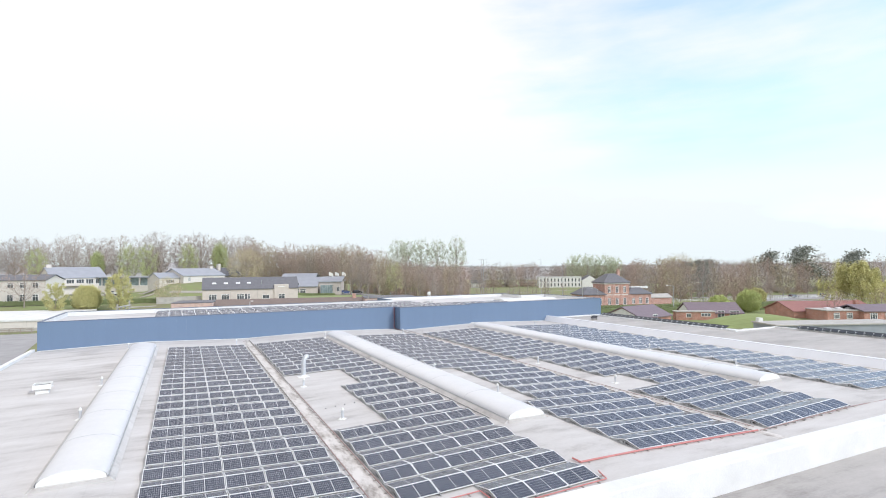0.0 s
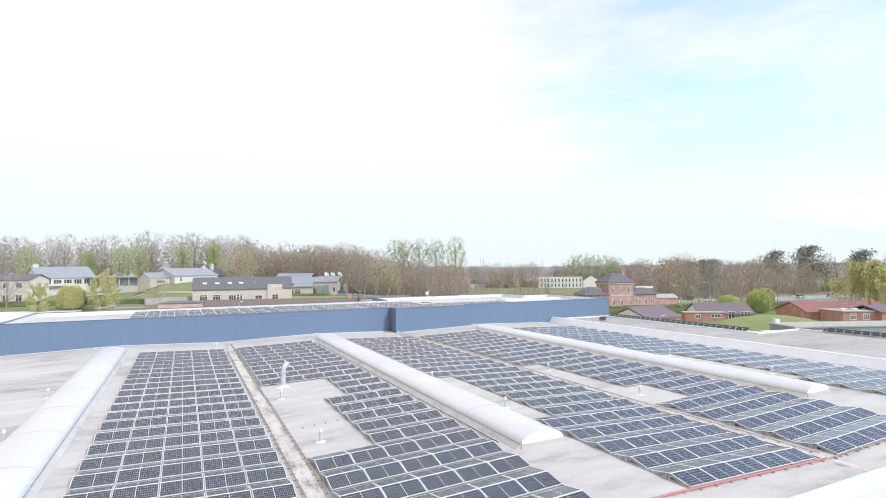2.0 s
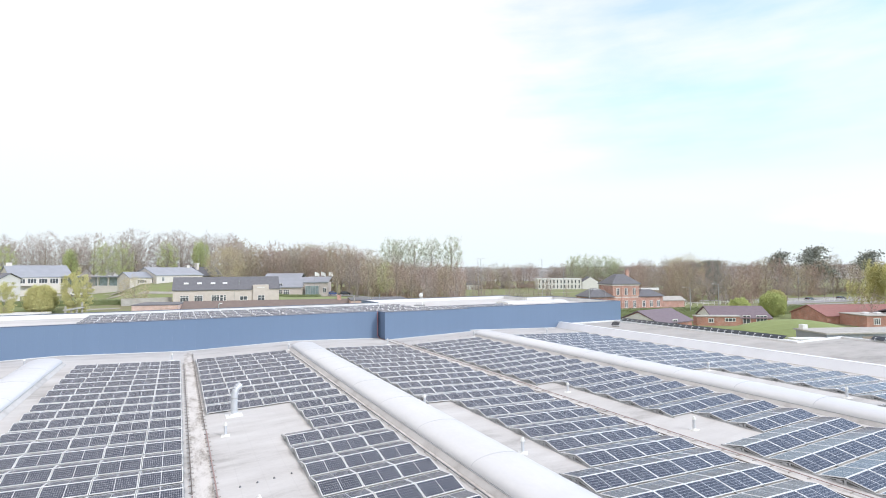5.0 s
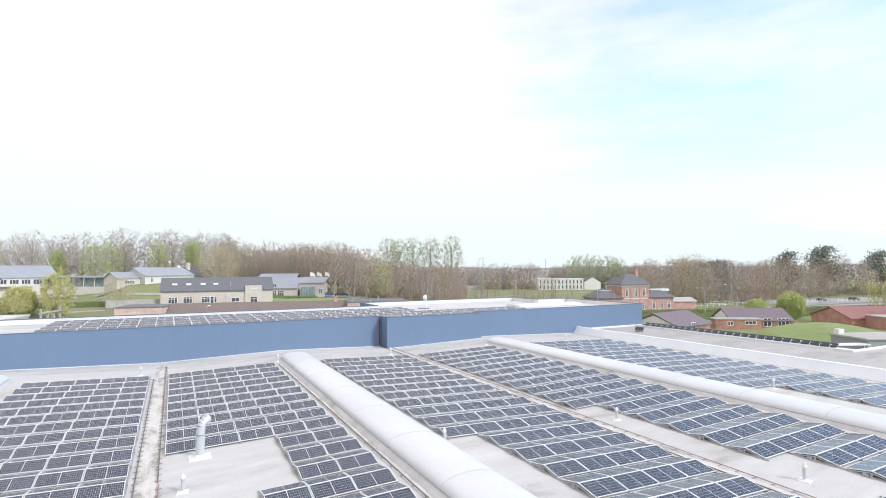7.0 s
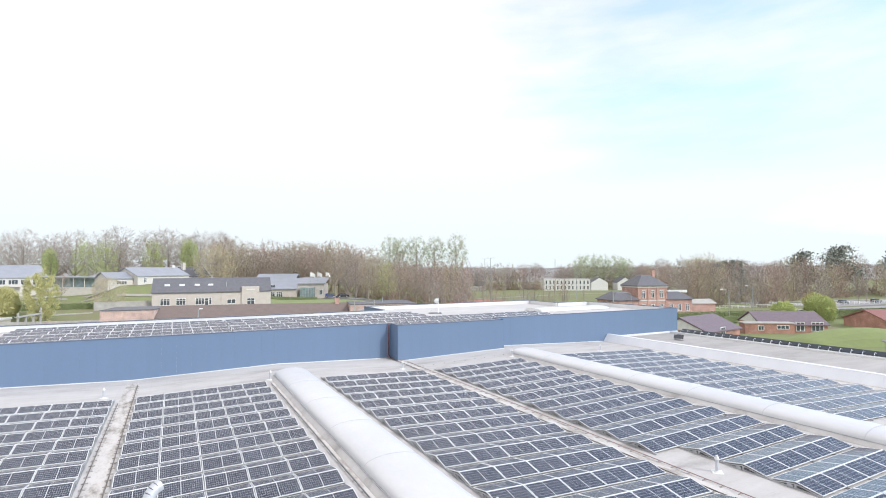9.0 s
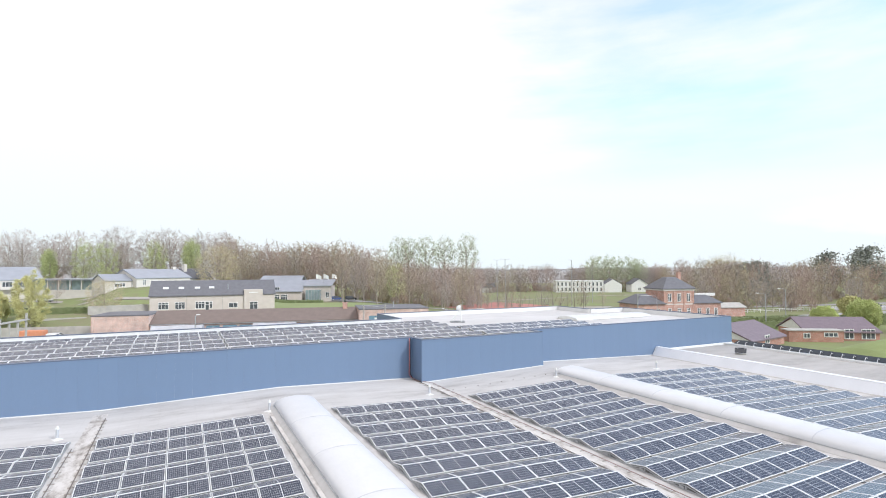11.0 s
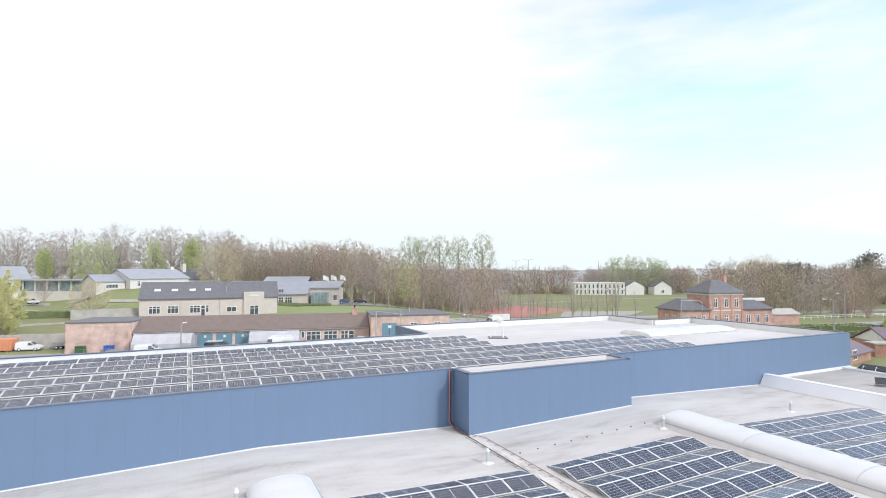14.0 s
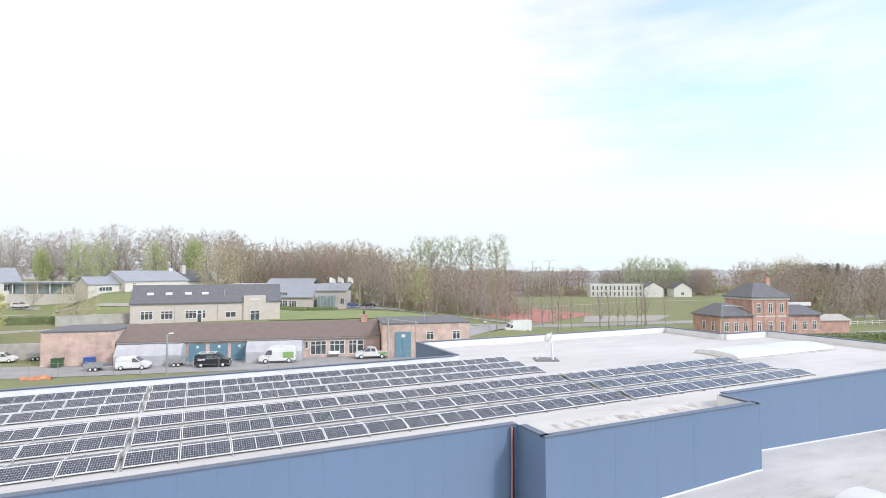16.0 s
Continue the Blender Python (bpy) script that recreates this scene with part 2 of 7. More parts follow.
M_TRIM = mat("dark_blue_trim", (0.115, 0.145, 0.21), (0.09, 0.115, 0.17), 0.4, scale=1, fine=20)
M_PV = pv_mat()
M_ALU = mat("anodised_aluminium", (0.83, 0.835, 0.84), (0.72, 0.725, 0.73), 0.4, 0.12, scale=3, fine=60)
M_STEEL = mat("galvanised_steel", (0.50, 0.51, 0.52), (0.36, 0.37, 0.38), 0.5, 0.6, scale=4, fine=40)
M_SHEET = mat("grey_wind_plate", (0.22, 0.23, 0.24), (0.15, 0.155, 0.16), 0.5, 0.3, scale=4, fine=30)
M_BACK = mat("panel_backsheet", (0.6, 0.6, 0.6), (0.5, 0.5, 0.5), 0.6)
M_OPAL = mat("opal_polycarbonate", (0.69, 0.685, 0.69), (0.61, 0.61, 0.62), 0.35, scale=0.7, fine=6, amount=0.8, spec=0.6, stretch=(1, 0.5, 1), per_object=0.012)
M_RIB = mat("skylight_rib", (0.58, 0.58, 0.60), (0.50, 0.50, 0.52), 0.4, 0.2)
M_WHITE = mat("white_paint", (0.80, 0.80, 0.78), (0.68, 0.68, 0.66), 0.45, scale=1.5, fine=25)
M_RED_PIPE = mat("red_conduit", (0.55, 0.215, 0.205), (0.45, 0.17, 0.16), 0.5, scale=3, fine=40)
M_RUST_PIPE = mat("faded_conduit", (0.37, 0.25, 0.235), (0.27, 0.20, 0.19), 0.6, scale=3, fine=40)
M_CABLE = mat("dark_cable_tray", (0.20, 0.17, 0.15), (0.12, 0.105, 0.10), 0.6, scale=2, fine=30)
M_FLUE = mat("pale_sheet_metal", (0.60, 0.62, 0.65), (0.52, 0.54, 0.57), 0.45, 0.3, scale=3, fine=30)
M_RUNG = mat("weathered_steel_rung", (0.40, 0.37, 0.345), (0.30, 0.275, 0.25), 0.7, scale=2, fine=30)
M_RUBBER = mat("black_rubber", (0.03, 0.03, 0.03), (0.02, 0.02, 0.02), 0.8)
M_STAIN = mat("silt", (0.46, 0.43, 0.38), (0.24, 0.225, 0.20), 0.9, scale=1.3, fine=12, amount=0.8, bump=0.3)
M_BRICK = brick_mat("orange_brick", (0.54, 0.31, 0.25), (0.46, 0.25, 0.195), (0.55, 0.46, 0.41))
M_BRICK_PALE = brick_mat("pale_pink_brick", (0.66, 0.47, 0.40), (0.57, 0.39, 0.325), (0.64, 0.57, 0.53))
M_BRICK_RED = brick_mat("red_brick", (0.47, 0.23, 0.175), (0.40, 0.185, 0.135), (0.48, 0.38, 0.33))
M_SLATE = mat("slate_roof", (0.165, 0.165, 0.18), (0.13, 0.13, 0.145), 0.65, scale=1.2, fine=20, bump=0.2)
M_PURPLE = mat("purple_tile_roof", (0.215, 0.165, 0.185), (0.17, 0.13, 0.148), 0.6, scale=1.5, fine=18, bump=0.2)
M_REDTILE = mat("red_tile_roof", (0.34, 0.16, 0.14), (0.27, 0.125, 0.11), 0.7, scale=1.5, fine=18, bump=0.2)
M_BROWN = mat("brown_tile_roof", (0.225, 0.175, 0.155), (0.165, 0.128, 0.112), 0.75, scale=0.8, fine=14, amount=0.9, bump=0.25)
M_ZINC = mat("zinc_roof", (0.38, 0.40, 0.45), (0.32, 0.34, 0.385), 0.45, 0.3, scale=0.5, fine=10)
M_BEIGE = mat("beige_render", (0.61, 0.55, 0.505), (0.54, 0.485, 0.445), 0.8, scale=0.8, fine=12)
M_CREAM = mat("cream_render", (0.70, 0.66, 0.615), (0.62, 0.585, 0.545), 0.75, scale=0.8, fine=12)
M_CONC = mat("weathered_concrete", (0.50, 0.48, 0.45), (0.37, 0.355, 0.33), 0.85, scale=0.9, fine=15, bump=0.2)
M_GLASS = glass_mat("window_glass", (0.085, 0.095, 0.105))
M_GLASS_G = glass_mat("green_glass", (0.22, 0.28, 0.29))
M_ASPH = mat("asphalt", (0.37, 0.36, 0.36), (0.30, 0.292, 0.29), 0.9, scale=0.4, fine=6, bump=0.1)
M_GREYPVC = mat("grey_tarpaulin", (0.52, 0.52, 0.55), (0.42, 0.42, 0.45), 0.45, scale=1.0, fine=8, bump=0.5)
M_TEAL = mat("teal_door_paint", (0.17, 0.31, 0.39), (0.14, 0.26, 0.33), 0.5)
M_BARK = mat("bark", (0.37, 0.32, 0.28), (0.27, 0.235, 0.20), 0.9, scale=3, fine=25, bump=0.4)
M_TWIG = mat("grey_twigs", (0.47, 0.415, 0.39), (0.37, 0.325, 0.30), 0.9, scale=0.3, fine=4, per_object=0.15)
M_TWIG_RED = mat("budding_red_twigs", (0.47, 0.365, 0.31), (0.37, 0.285, 0.24), 0.9, scale=0.3, fine=4, per_object=0.12)
M_TWIG_OLIVE = mat("olive_budding_twigs", (0.47, 0.405, 0.295), (0.375, 0.32, 0.235), 0.9, scale=0.3, fine=4, per_object=0.15)
M_TWIG_TAN = mat("tan_budding_twigs", (0.58, 0.50, 0.36), (0.48, 0.41, 0.29), 0.9, scale=0.3, fine=4)
# distance haze is painted in: twig colour washed out to a pale grey
M_FAR = mat("far_twigs_haze_tint", (0.43, 0.42, 0.415), (0.37, 0.36, 0.36), 0.9, scale=0.05, fine=0.4)
M_LEAF = mat("fresh_leaves", (0.60, 0.66, 0.28), (0.51, 0.58, 0.23), 0.6, scale=0.6, fine=6, per_object=0.12)
M_LEAF_G = mat("young_green_leaves", (0.50, 0.55, 0.27), (0.42, 0.47, 0.22), 0.6, scale=0.6, fine=6, per_object=0.12)
M_LEAF_Y = mat("yellow_green_leaves", (0.62, 0.59, 0.28), (0.53, 0.51, 0.23), 0.6, scale=0.6, fine=6, per_object=0.08)
M_LEAF_P = mat("pale_poplar_leaves", (0.50, 0.56, 0.37), (0.42, 0.475, 0.30), 0.6, scale=0.6, fine=6)
M_NEEDLE = mat("dark_needles", (0.31, 0.325, 0.285), (0.24, 0.26, 0.225), 0.8, scale=1, fine=8)
M_HEDGE = mat("hedge_leaves", (0.22, 0.26, 0.125), (0.165, 0.20, 0.09), 0.8, scale=1, fine=8)
M_COURT = mat("red_court", (0.48, 0.20, 0.17), (0.40, 0.16, 0.135), 0.8, scale=0.3, fine=5)
M_CARBLACK = mat("black_car_paint", (0.03, 0.032, 0.04), (0.025, 0.027, 0.033), 0.25, coat=0.6)
M_CARWHITE = mat("white_car_paint", (0.78, 0.78, 0.77), (0.72, 0.72, 0.71), 0.3, coat=0.5)
M_CARBLUE = mat("blue_car_paint", (0.06, 0.10, 0.26), (0.05, 0.085, 0.22), 0.25, coat=0.6)
M_CARGREEN = mat("green_livery", (0.28, 0.48, 0.16), (0.25, 0.43, 0.14), 0.3, coat=0.5)
M_LAWN = mat("mown_lawn", (0.265, 0.32, 0.135), (0.215, 0.25, 0.11), 0.9, scale=0.25, fine=5, amount=0.9)
M_COLLECTOR = mat("black_collector", (0.025, 0.027, 0.03), (0.018, 0.02, 0.022), 0.45, scale=2, fine=30)
M_ORANGE = mat("orange_mesh", (0.70, 0.31, 0.18), (0.60, 0.24, 0.13), 0.7)
M_BINGREEN = mat("green_bin", (0.06, 0.13, 0.06), (0.045, 0.10, 0.045), 0.5)
M_BINBLUE = mat("blue_bin", (0.05, 0.13, 0.42), (0.04, 0.10, 0.34), 0.5)


# ---- mesh helpers ----
def part(name, bm, material, parent=None, label="", smooth=False):
    me = bpy.data.meshes.new(name)
    bm.to_mesh(me)
    bm.free()
    for m in material if isinstance(material, (list, tuple)) else (material,):
        me.materials.append(m)
    if smooth:
        me.shade_smooth()
    ob = new(name, me)
    if parent is not None:
        ob.parent = parent
    if label:
        tagged(ob, label)
    return ob


def share(name, me, parent, m):
    """One more object on a mesh that others use too."""
    ob = new(name, me)
    ob.parent = parent
    ob.matrix_basis = m
    return ob


def thing(name, label, category, m=None, group="", kind=""):
    ob = new(name)
    ob.empty_display_size = 0.3
    if m is not None:
        ob.matrix_basis = m
    return tagged(ob, label, category, group, kind)


def bx(bm, lo, hi, mi=0, c=0.0):
    """A box between two corners, its upright and top edges chamfered by c."""
    (x0, y0, z0), (x1, y1, z1) = lo, hi
    if c <= 0:
        v = [bm.verts.new(p) for p in ((x0, y0, z0), (x1, y0, z0), (x1, y1, z0), (x0, y1, z0), (x0, y0, z1), (x1, y0, z1), (x1, y1, z1), (x0, y1, z1))]
        q = ((3, 2, 1, 0), (4, 5, 6, 7), (0, 1, 5, 4), (1, 2, 6, 5), (2, 3, 7, 6), (3, 0, 4, 7))
    else:
        v = [bm.verts.new(p) for p in ((x0, y0, z0), (x1, y0, z0), (x1, y1, z0), (x0, y1, z0), (x0, y0, z1 - c), (x1, y0, z1 - c), (x1, y1, z1 - c), (x0, y1, z1 - c),
                                       (x0 + c, y0 + c, z1), (x1 - c, y0 + c, z1), (x1 - c, y1 - c, z1), (x0 + c, y1 - c, z1))]
        q = ((3, 2, 1, 0), (8, 9, 10, 11), (0, 1, 5, 4), (1, 2, 6, 5), (2, 3, 7, 6), (3, 0, 4, 7), (4, 5, 9, 8), (5, 6, 10, 9), (6, 7, 11, 10), (7, 4, 8, 11))
    for f in q:
        bm.faces.new([v[i] for i in f]).material_index = mi
    return bm


def boxes(*pairs, c=0.0):
    bm = bmesh.new()
    for lo, hi in pairs:
        bx(bm, lo, hi, 0, c)
    return bm


def prism(bm, pts, y0, y1, axis="y", mi=0):
    """A polygon of (a, z) extruded along y (or x) from y0 to y1."""
    put = (lambda a, z, d: (a, d, z)) if axis == "y" else (lambda a, z, d: (d, a, z))
    lo, hi = [bm.verts.new(put(a, z, y0)) for a, z in pts], [bm.verts.new(put(a, z, y1)) for a, z in pts]
    k = len(pts)
    fs = [bm.faces.new(lo), bm.faces.new(hi[::-1])] + [bm.faces.new((lo[i], hi[i], hi[(i + 1) % k], lo[(i + 1) % k])) for i in range(k)]
    for f in fs:
        f.material_index = mi
    bmesh.ops.recalc_face_normals(bm, faces=fs)
    return bm


def rod(bm, a, b, r0, r1=None, sides=8, mi=0):
    """A tapered rod from a to b with closed ends."""
    a, b = Vector(a), Vector(b)
    r1 = r0 if r1 is None else r1
    d = (b - a).normalized()
    u = d.cross(Vector((0, 0, 1)) if abs(d.z) < 0.9 else Vector((1, 0, 0))).normalized()
    w = d.cross(u)
    ring = lambda p, r: [bm.verts.new(p + r * (math.cos(t) * u + math.sin(t) * w)) for t in (2 * math.pi * i / sides for i in range(sides))]
    p, q = ring(a, r0), ring(b, r1)
    for i in range(sides):
        bm.faces.new((p[i], p[(i + 1) % sides], q[(i + 1) % sides], q[i])).material_index = mi
    bm.faces.new(p[::-1]).material_index = mi
    bm.faces.new(q).material_index = mi
    return bm


def pipe(bm, pts, r, sides=7):
    for a, b in zip(pts, pts[1:]):
        rod(bm, a, b, r, r, sides)
    return bm


RIDGES = (-6.9, 16.42, 39.7)
VALLEYS = (-18.6, 4.77, 28.1, 56.9)
PROFILE = [(-18.6, -0.18), (-6.9, 0.18), (4.77, -0.18), (16.42, 0.18), (28.1, -0.18), (39.7, 0.17), (56.9, -0.38)]


def roof_z(x):
    """Height of the lower roof, a row of shallow ridges and valleys."""
    for (a, za), (b, zb) in zip(PROFILE, PROFILE[1:]):
        if x <= b:
            return za + (zb - za) * (x - a) / (b - a)
    return PROFILE[-1][1]


GROUND = -4.6


# ---- lower hall and its roofs ----
def structure(name, bm, material, label, category):
    return tagged(part(name, bm, material), label, category, kind="structure")


bm = bmesh.new()
prism(bm, PROFILE + [(56.9, -0.75), (-18.6, -0.75)], 11.22, 72.30)
structure("lower_roof", bm, M_ROOF, "weathered pale grey felt roof with shallow ridges and valleys", "roof")
structure("hall_wall", boxes(((-18.45, 11.3, GROUND - 0.5), (56.7, 72.2, -0.76))), M_CONC, "plain concrete wall under the low roof", "wall")
structure("near_roof", boxes(((-18.6, -60.0, -1.6), (77.5, 10.18, -1.1))), M_ROOF_GREY, "stained grey felt roof of the lower front block", "roof")
structure("near_hall_wall", boxes(((-18.4, -59.8, GROUND - 0.5), (77.3, 10.1, -1.61))), M_CONC, "plain concrete wall under the front roof", "wall")
bm = bmesh.new()
bx(bm, (-18.6, 10.2, -1.6), (56.9, 11.2, 0.26), c=0.05)
structure("cross_upstand", bm, M_UPSTAND, "bright white upstand between two roof levels", "parapet")
bm = bmesh.new()
bx(bm, (-19.05, 9.3, -1.2), (-18.62, 72.28, 0.12), c=0.03)
structure("left_parapet", bm, M_UPSTAND, "low white roof edge with a felt lining", "parapet")
bm = bmesh.new()
bx(bm, (56.92, 9.72, -0.76), (57.45, 72.22, 0.55), c=0.04)
structure("kerb_upstand", bm, M_KERB, "long white felt kerb dividing two roofs", "parapet")
# added slope: tilts the kerb's shaded face skyward so it renders whiter
bm = bmesh.new()
prism(bm, [(56.34, -0.375), (56.915, 0.46), (56.915, -0.40)], 11.22, 72.2)
structure("kerb_skirt", bm, M_KERB, "added white slope on the long kerb, tilted to catch sky light", "parapet")
structure("kerb_seal", boxes(((56.10, 11.22, -0.42), (56.33, 72.2, -0.325))), M_ROOF, "folded felt seam at the foot of the kerb", "trim")
bm = bmesh.new()
bx(bm, (57.46, 9.72, -0.76), (68.24, 72.2, 0.02))
structure("side_roof", bm, M_ROOF_GREY, "flat grey felt side roof with dark stains", "roof")
structure("side_roof_wide", boxes(((68.26, -60.0, -1.08), (77.4, 43.2, 0.016))), M_ROOF_GREY, "flat grey felt roof beyond the step in the edge", "roof")
structure("side_hall_wall", boxes(((57.4, 9.9, GROUND - 0.5), (68.5, 72.1, -0.78))), M_CONC, "plain wall of the side block", "wall")
structure("side_hall_wall_wide", boxes(((68.7, -59.5, GROUND - 0.5), (77.3, 43.1, -1.09))), M_CONC, "plain wall of the wide side block", "wall")
structure("side_edge", boxes(((68.25, 43.55, -0.76), (69.45, 72.2, 0.22)), c=0.03), M_UPSTAND, "white edge of the side roof", "parapet")
structure("side_edge_step", boxes(((68.25, 43.21, -0.76), (77.75, 43.54, 0.22)), c=0.03), M_UPSTAND, "white edge at the step of the side roof", "parapet")
structure("side_edge_wide", boxes(((77.41, -60.0, -1.2), (77.75, 43.20, 0.22)), c=0.03), M_UPSTAND, "white edge of the wide side roof", "parapet")
structure("blue_wall_foot", boxes(((57.46, 72.10, 0.0), (69.85, 72.26, 0.24)), c=0.03), M_UPSTAND, "white flashing at the foot of the blue wall", "trim")

# ---- the higher block clad in blue ----
OUT = [(-18.4, 72.31), (27.63, 72.31), (27.63, 70.33), (39.98, 70.33), (39.98, 72.31), (69.9, 72.31), (69.9, 89.9), (63.4, 89.9), (63.4, 97.3), (33.2, 97.3), (33.2, 89.3), (-18.4, 89.3)]
TOP, UP = 3.33, 2.72
bm = bmesh.new()
f = bm.faces.new([bm.verts.new((x, y, UP)) for x, y in OUT])
r = bmesh.ops.extrude_face_region(bm, geom=[f])
for v in r["geom"]:
    if isinstance(v, bmesh.types.BMVert):
        v.co.z = UP - 0.4
bmesh.ops.recalc_face_normals(bm, faces=bm.faces[:])
bmesh.ops.triangulate(bm, faces=bm.faces[:])
structure("upper_roof", bm, M_ROOF_UP, "bright pale grey felt roof of the higher block", "roof")

PANEL_W = 1.15
bm = bx(bmesh.new(), (0.0013, -0.055, 0.0), (PANEL_W - 0.0013, 0.0, TOP - GROUND), c=0.0)
clad_me = bpy.data.meshes.new("cladding_panel")
bm.to_mesh(clad_me)
bm.free()
clad_me.materials.append(M_BLUE)
names = {0: "wall_front_left", 1: "wall_bay_left", 2: "wall_bay_front", 3: "wall_bay_right", 4: "wall_front_right", 5: "wall_right", 6: "wall_step", 7: "wall_step_side", 8: "wall_back", 9: "wall_notch", 10: "wall_back_left", 11: "wall_left"}
for i, (a, b) in enumerate(zip(OUT, OUT[1:] + OUT[:1])):
    a, b = Vector(a), Vector(b)
    length, turn = (b - a).length, math.degrees(math.atan2(b.y - a.y, b.x - a.x))
    base = pose(a.x, a.y, GROUND, 0, 0, turn)
    bm = bx(bmesh.new(), (0.0, 0.0, -0.4), (length, 0.26, TOP - GROUND - 0.05))
    wall = structure(names[i], bm, M_UPSTAND, "blue clad wall with a white lined parapet", "wall")
    wall.matrix_basis = base
    n = max(1, round(length / PANEL_W))
    for k in range(n):
        s = length / n / PANEL_W
        p = share("cladding_panel", clad_me, wall, pose(k * length / n, -0.004, 0, random.uniform(-0.015, 0.015)) @ Matrix.Diagonal((s, 1, 1, 1)))
    convex_a = {0: 1, 1: -1, 2: 1, 3: 1, 4: -1, 5: 1, 6: 1, 7: -1, 8: 1, 9: 1, 10: -1, 11: 1}[i]
    if convex_a > 0:
        part("corner_trim", boxes(((-0.062, -0.062, 0.0), (-0.001, -0.001, TOP - GROUND - 0.04))), M_BLUE, wall, "folded blue corner trim")
    cap = part("parapet_cap", bx(bmesh.new(), (-0.075 if convex_a > 0 else 0.27, -0.075, TOP - GROUND - 0.03), (length - 0.076, 0.27, TOP - GROUND + 0.04), c=0.012), M_TRIM, wall, "dark blue metal coping")
# white flashing at the foot of the front wall follows the ridges and valleys
def foot(name, x0, x1, y):
    xs = sorted({x0, x1, *[x for x, _ in PROFILE if x0 < x < x1]})
    bm = bmesh.new()
    prism(bm, [(x, roof_z(x) - 0.1) for x in xs] + [(x, roof_z(x) + 0.055) for x in xs[::-1]], y - 0.10, y - 0.062)
    structure(name, bm, M_UPSTAND, "white felt flashing at the foot of the wall", "trim")


foot("foot_flashing_left", -18.4, 27.55, 72.31)
foot("foot_flashing_bay", 27.6, 40.03, 70.33)
foot("foot_flashing_right", 40.06, 56.9, 72.31)

# silt and worn patches along the valley gutters
def gutter_mat():
    m, n, l, b = node_mat("silted_gutter")
    tc, mp = n.new("ShaderNodeTexCoord"), n.new("ShaderNodeMapping")
    mp.inputs["Scale"].default_value = (1.0, 0.36, 1.0)
    l.new(tc.outputs["Object"], mp.inputs["Vector"])
    a, c = n.new("ShaderNodeTexNoise"), n.new("ShaderNodeTexNoise")
    a.inputs["Scale"].default_value, a.inputs["Detail"].default_value, a.inputs["Roughness"].default_value = 1.5, 8.0, 0.68
    c.inputs["Scale"].default_value, c.inputs["Detail"].default_value = 11.0, 4.0
    l.new(mp.outputs[0], a.inputs["Vector"])
    l.new(mp.outputs[0], c.inputs["Vector"])
    k = n.new("ShaderNodeMath")
    k.operation = "MULTIPLY_ADD"
    k.inputs[1].default_value = 0.16
    l.new(c.outputs["Fac"], k.inputs[0])
    l.new(a.outputs["Fac"], k.inputs[2])
    r = n.new("ShaderNodeValToRGB")
    e = r.color_ramp.elements
    e[0].position, e[0].color = 0.42, (0.25, 0.225, 0.205, 1)
    e[1].position, e[1].color = 0.66, (0.64, 0.61, 0.585, 1)
    e.new(0.52).color = (0.46, 0.425, 0.395, 1)
    e.new(0.58).color = (0.57, 0.54, 0.515, 1)
    l.new(k.outputs[0], r.inputs["Fac"])
    l.new(r.outputs[0], b.inputs["Base Color"])
    b.inputs["Roughness"].default_value = 0.85
    return m


M_GUTTER = gutter_mat()


def silt(x, half, y0, y1, seed):
    rng = random.Random(seed)
    bm = bmesh.new()
    n = int((y1 - y0) / 0.5)
    prev = None
    for i in range(n + 1):
        y = y0 + (y1 - y0) * i / n
        xa, xb = x - half + rng.uniform(-0.05, 0.05), x + half + rng.uniform(-0.05, 0.05)
        cur = [bm.verts.new((q, y, roof_z(q) + 0.007)) for q in (xa, (xa + x) / 2, x, (xb + x) / 2, xb)]
        if prev:
            for k in range(4):
                bm.faces.new((prev[k], prev[k + 1], cur[k + 1], cur[k]))
        prev = cur
    tagged(part("gutter_silt", bm, M_GUTTER), "dried silt and moss blotches along the roof gutter", "silt", kind="stuff")


silt(4.95, 0.42, 12, 71, 3)
silt(27.75, 0.42, 11, 70, 4)
silt(14.75, 0.16, 22, 66, 5)


def ledge_silt(x0, x1, y0, y1, seed):
    rng = random.Random(seed)
    bm = bmesh.new()
    n = int((x1 - x0) / 0.4)
    prev = None
    for i in range(n + 1):
        x = x0 + (x1 - x0) * i / n
        cur = [bm.verts.new((x, y0, UP + 0.007)), bm.verts.new((x, y1 + rng.uniform(-0.18, 0.18), UP + 0.007))]
        if prev:
            bm.faces.new((prev[0], cur[0], cur[1], prev[1]))
        prev = cur
    tagged(part("roof_silt", bm, M_GUTTER), "dark silt and puddle marks behind the parapet", "silt", kind="stuff")


ledge_silt(28.0, 39.35, 70.62, 71.5, 6)
ledge_silt(30.0, 39.2, 72.5, 73.4, 7)
ledge_silt(-18.0, -8.0, 73.0, 73.6, 8)


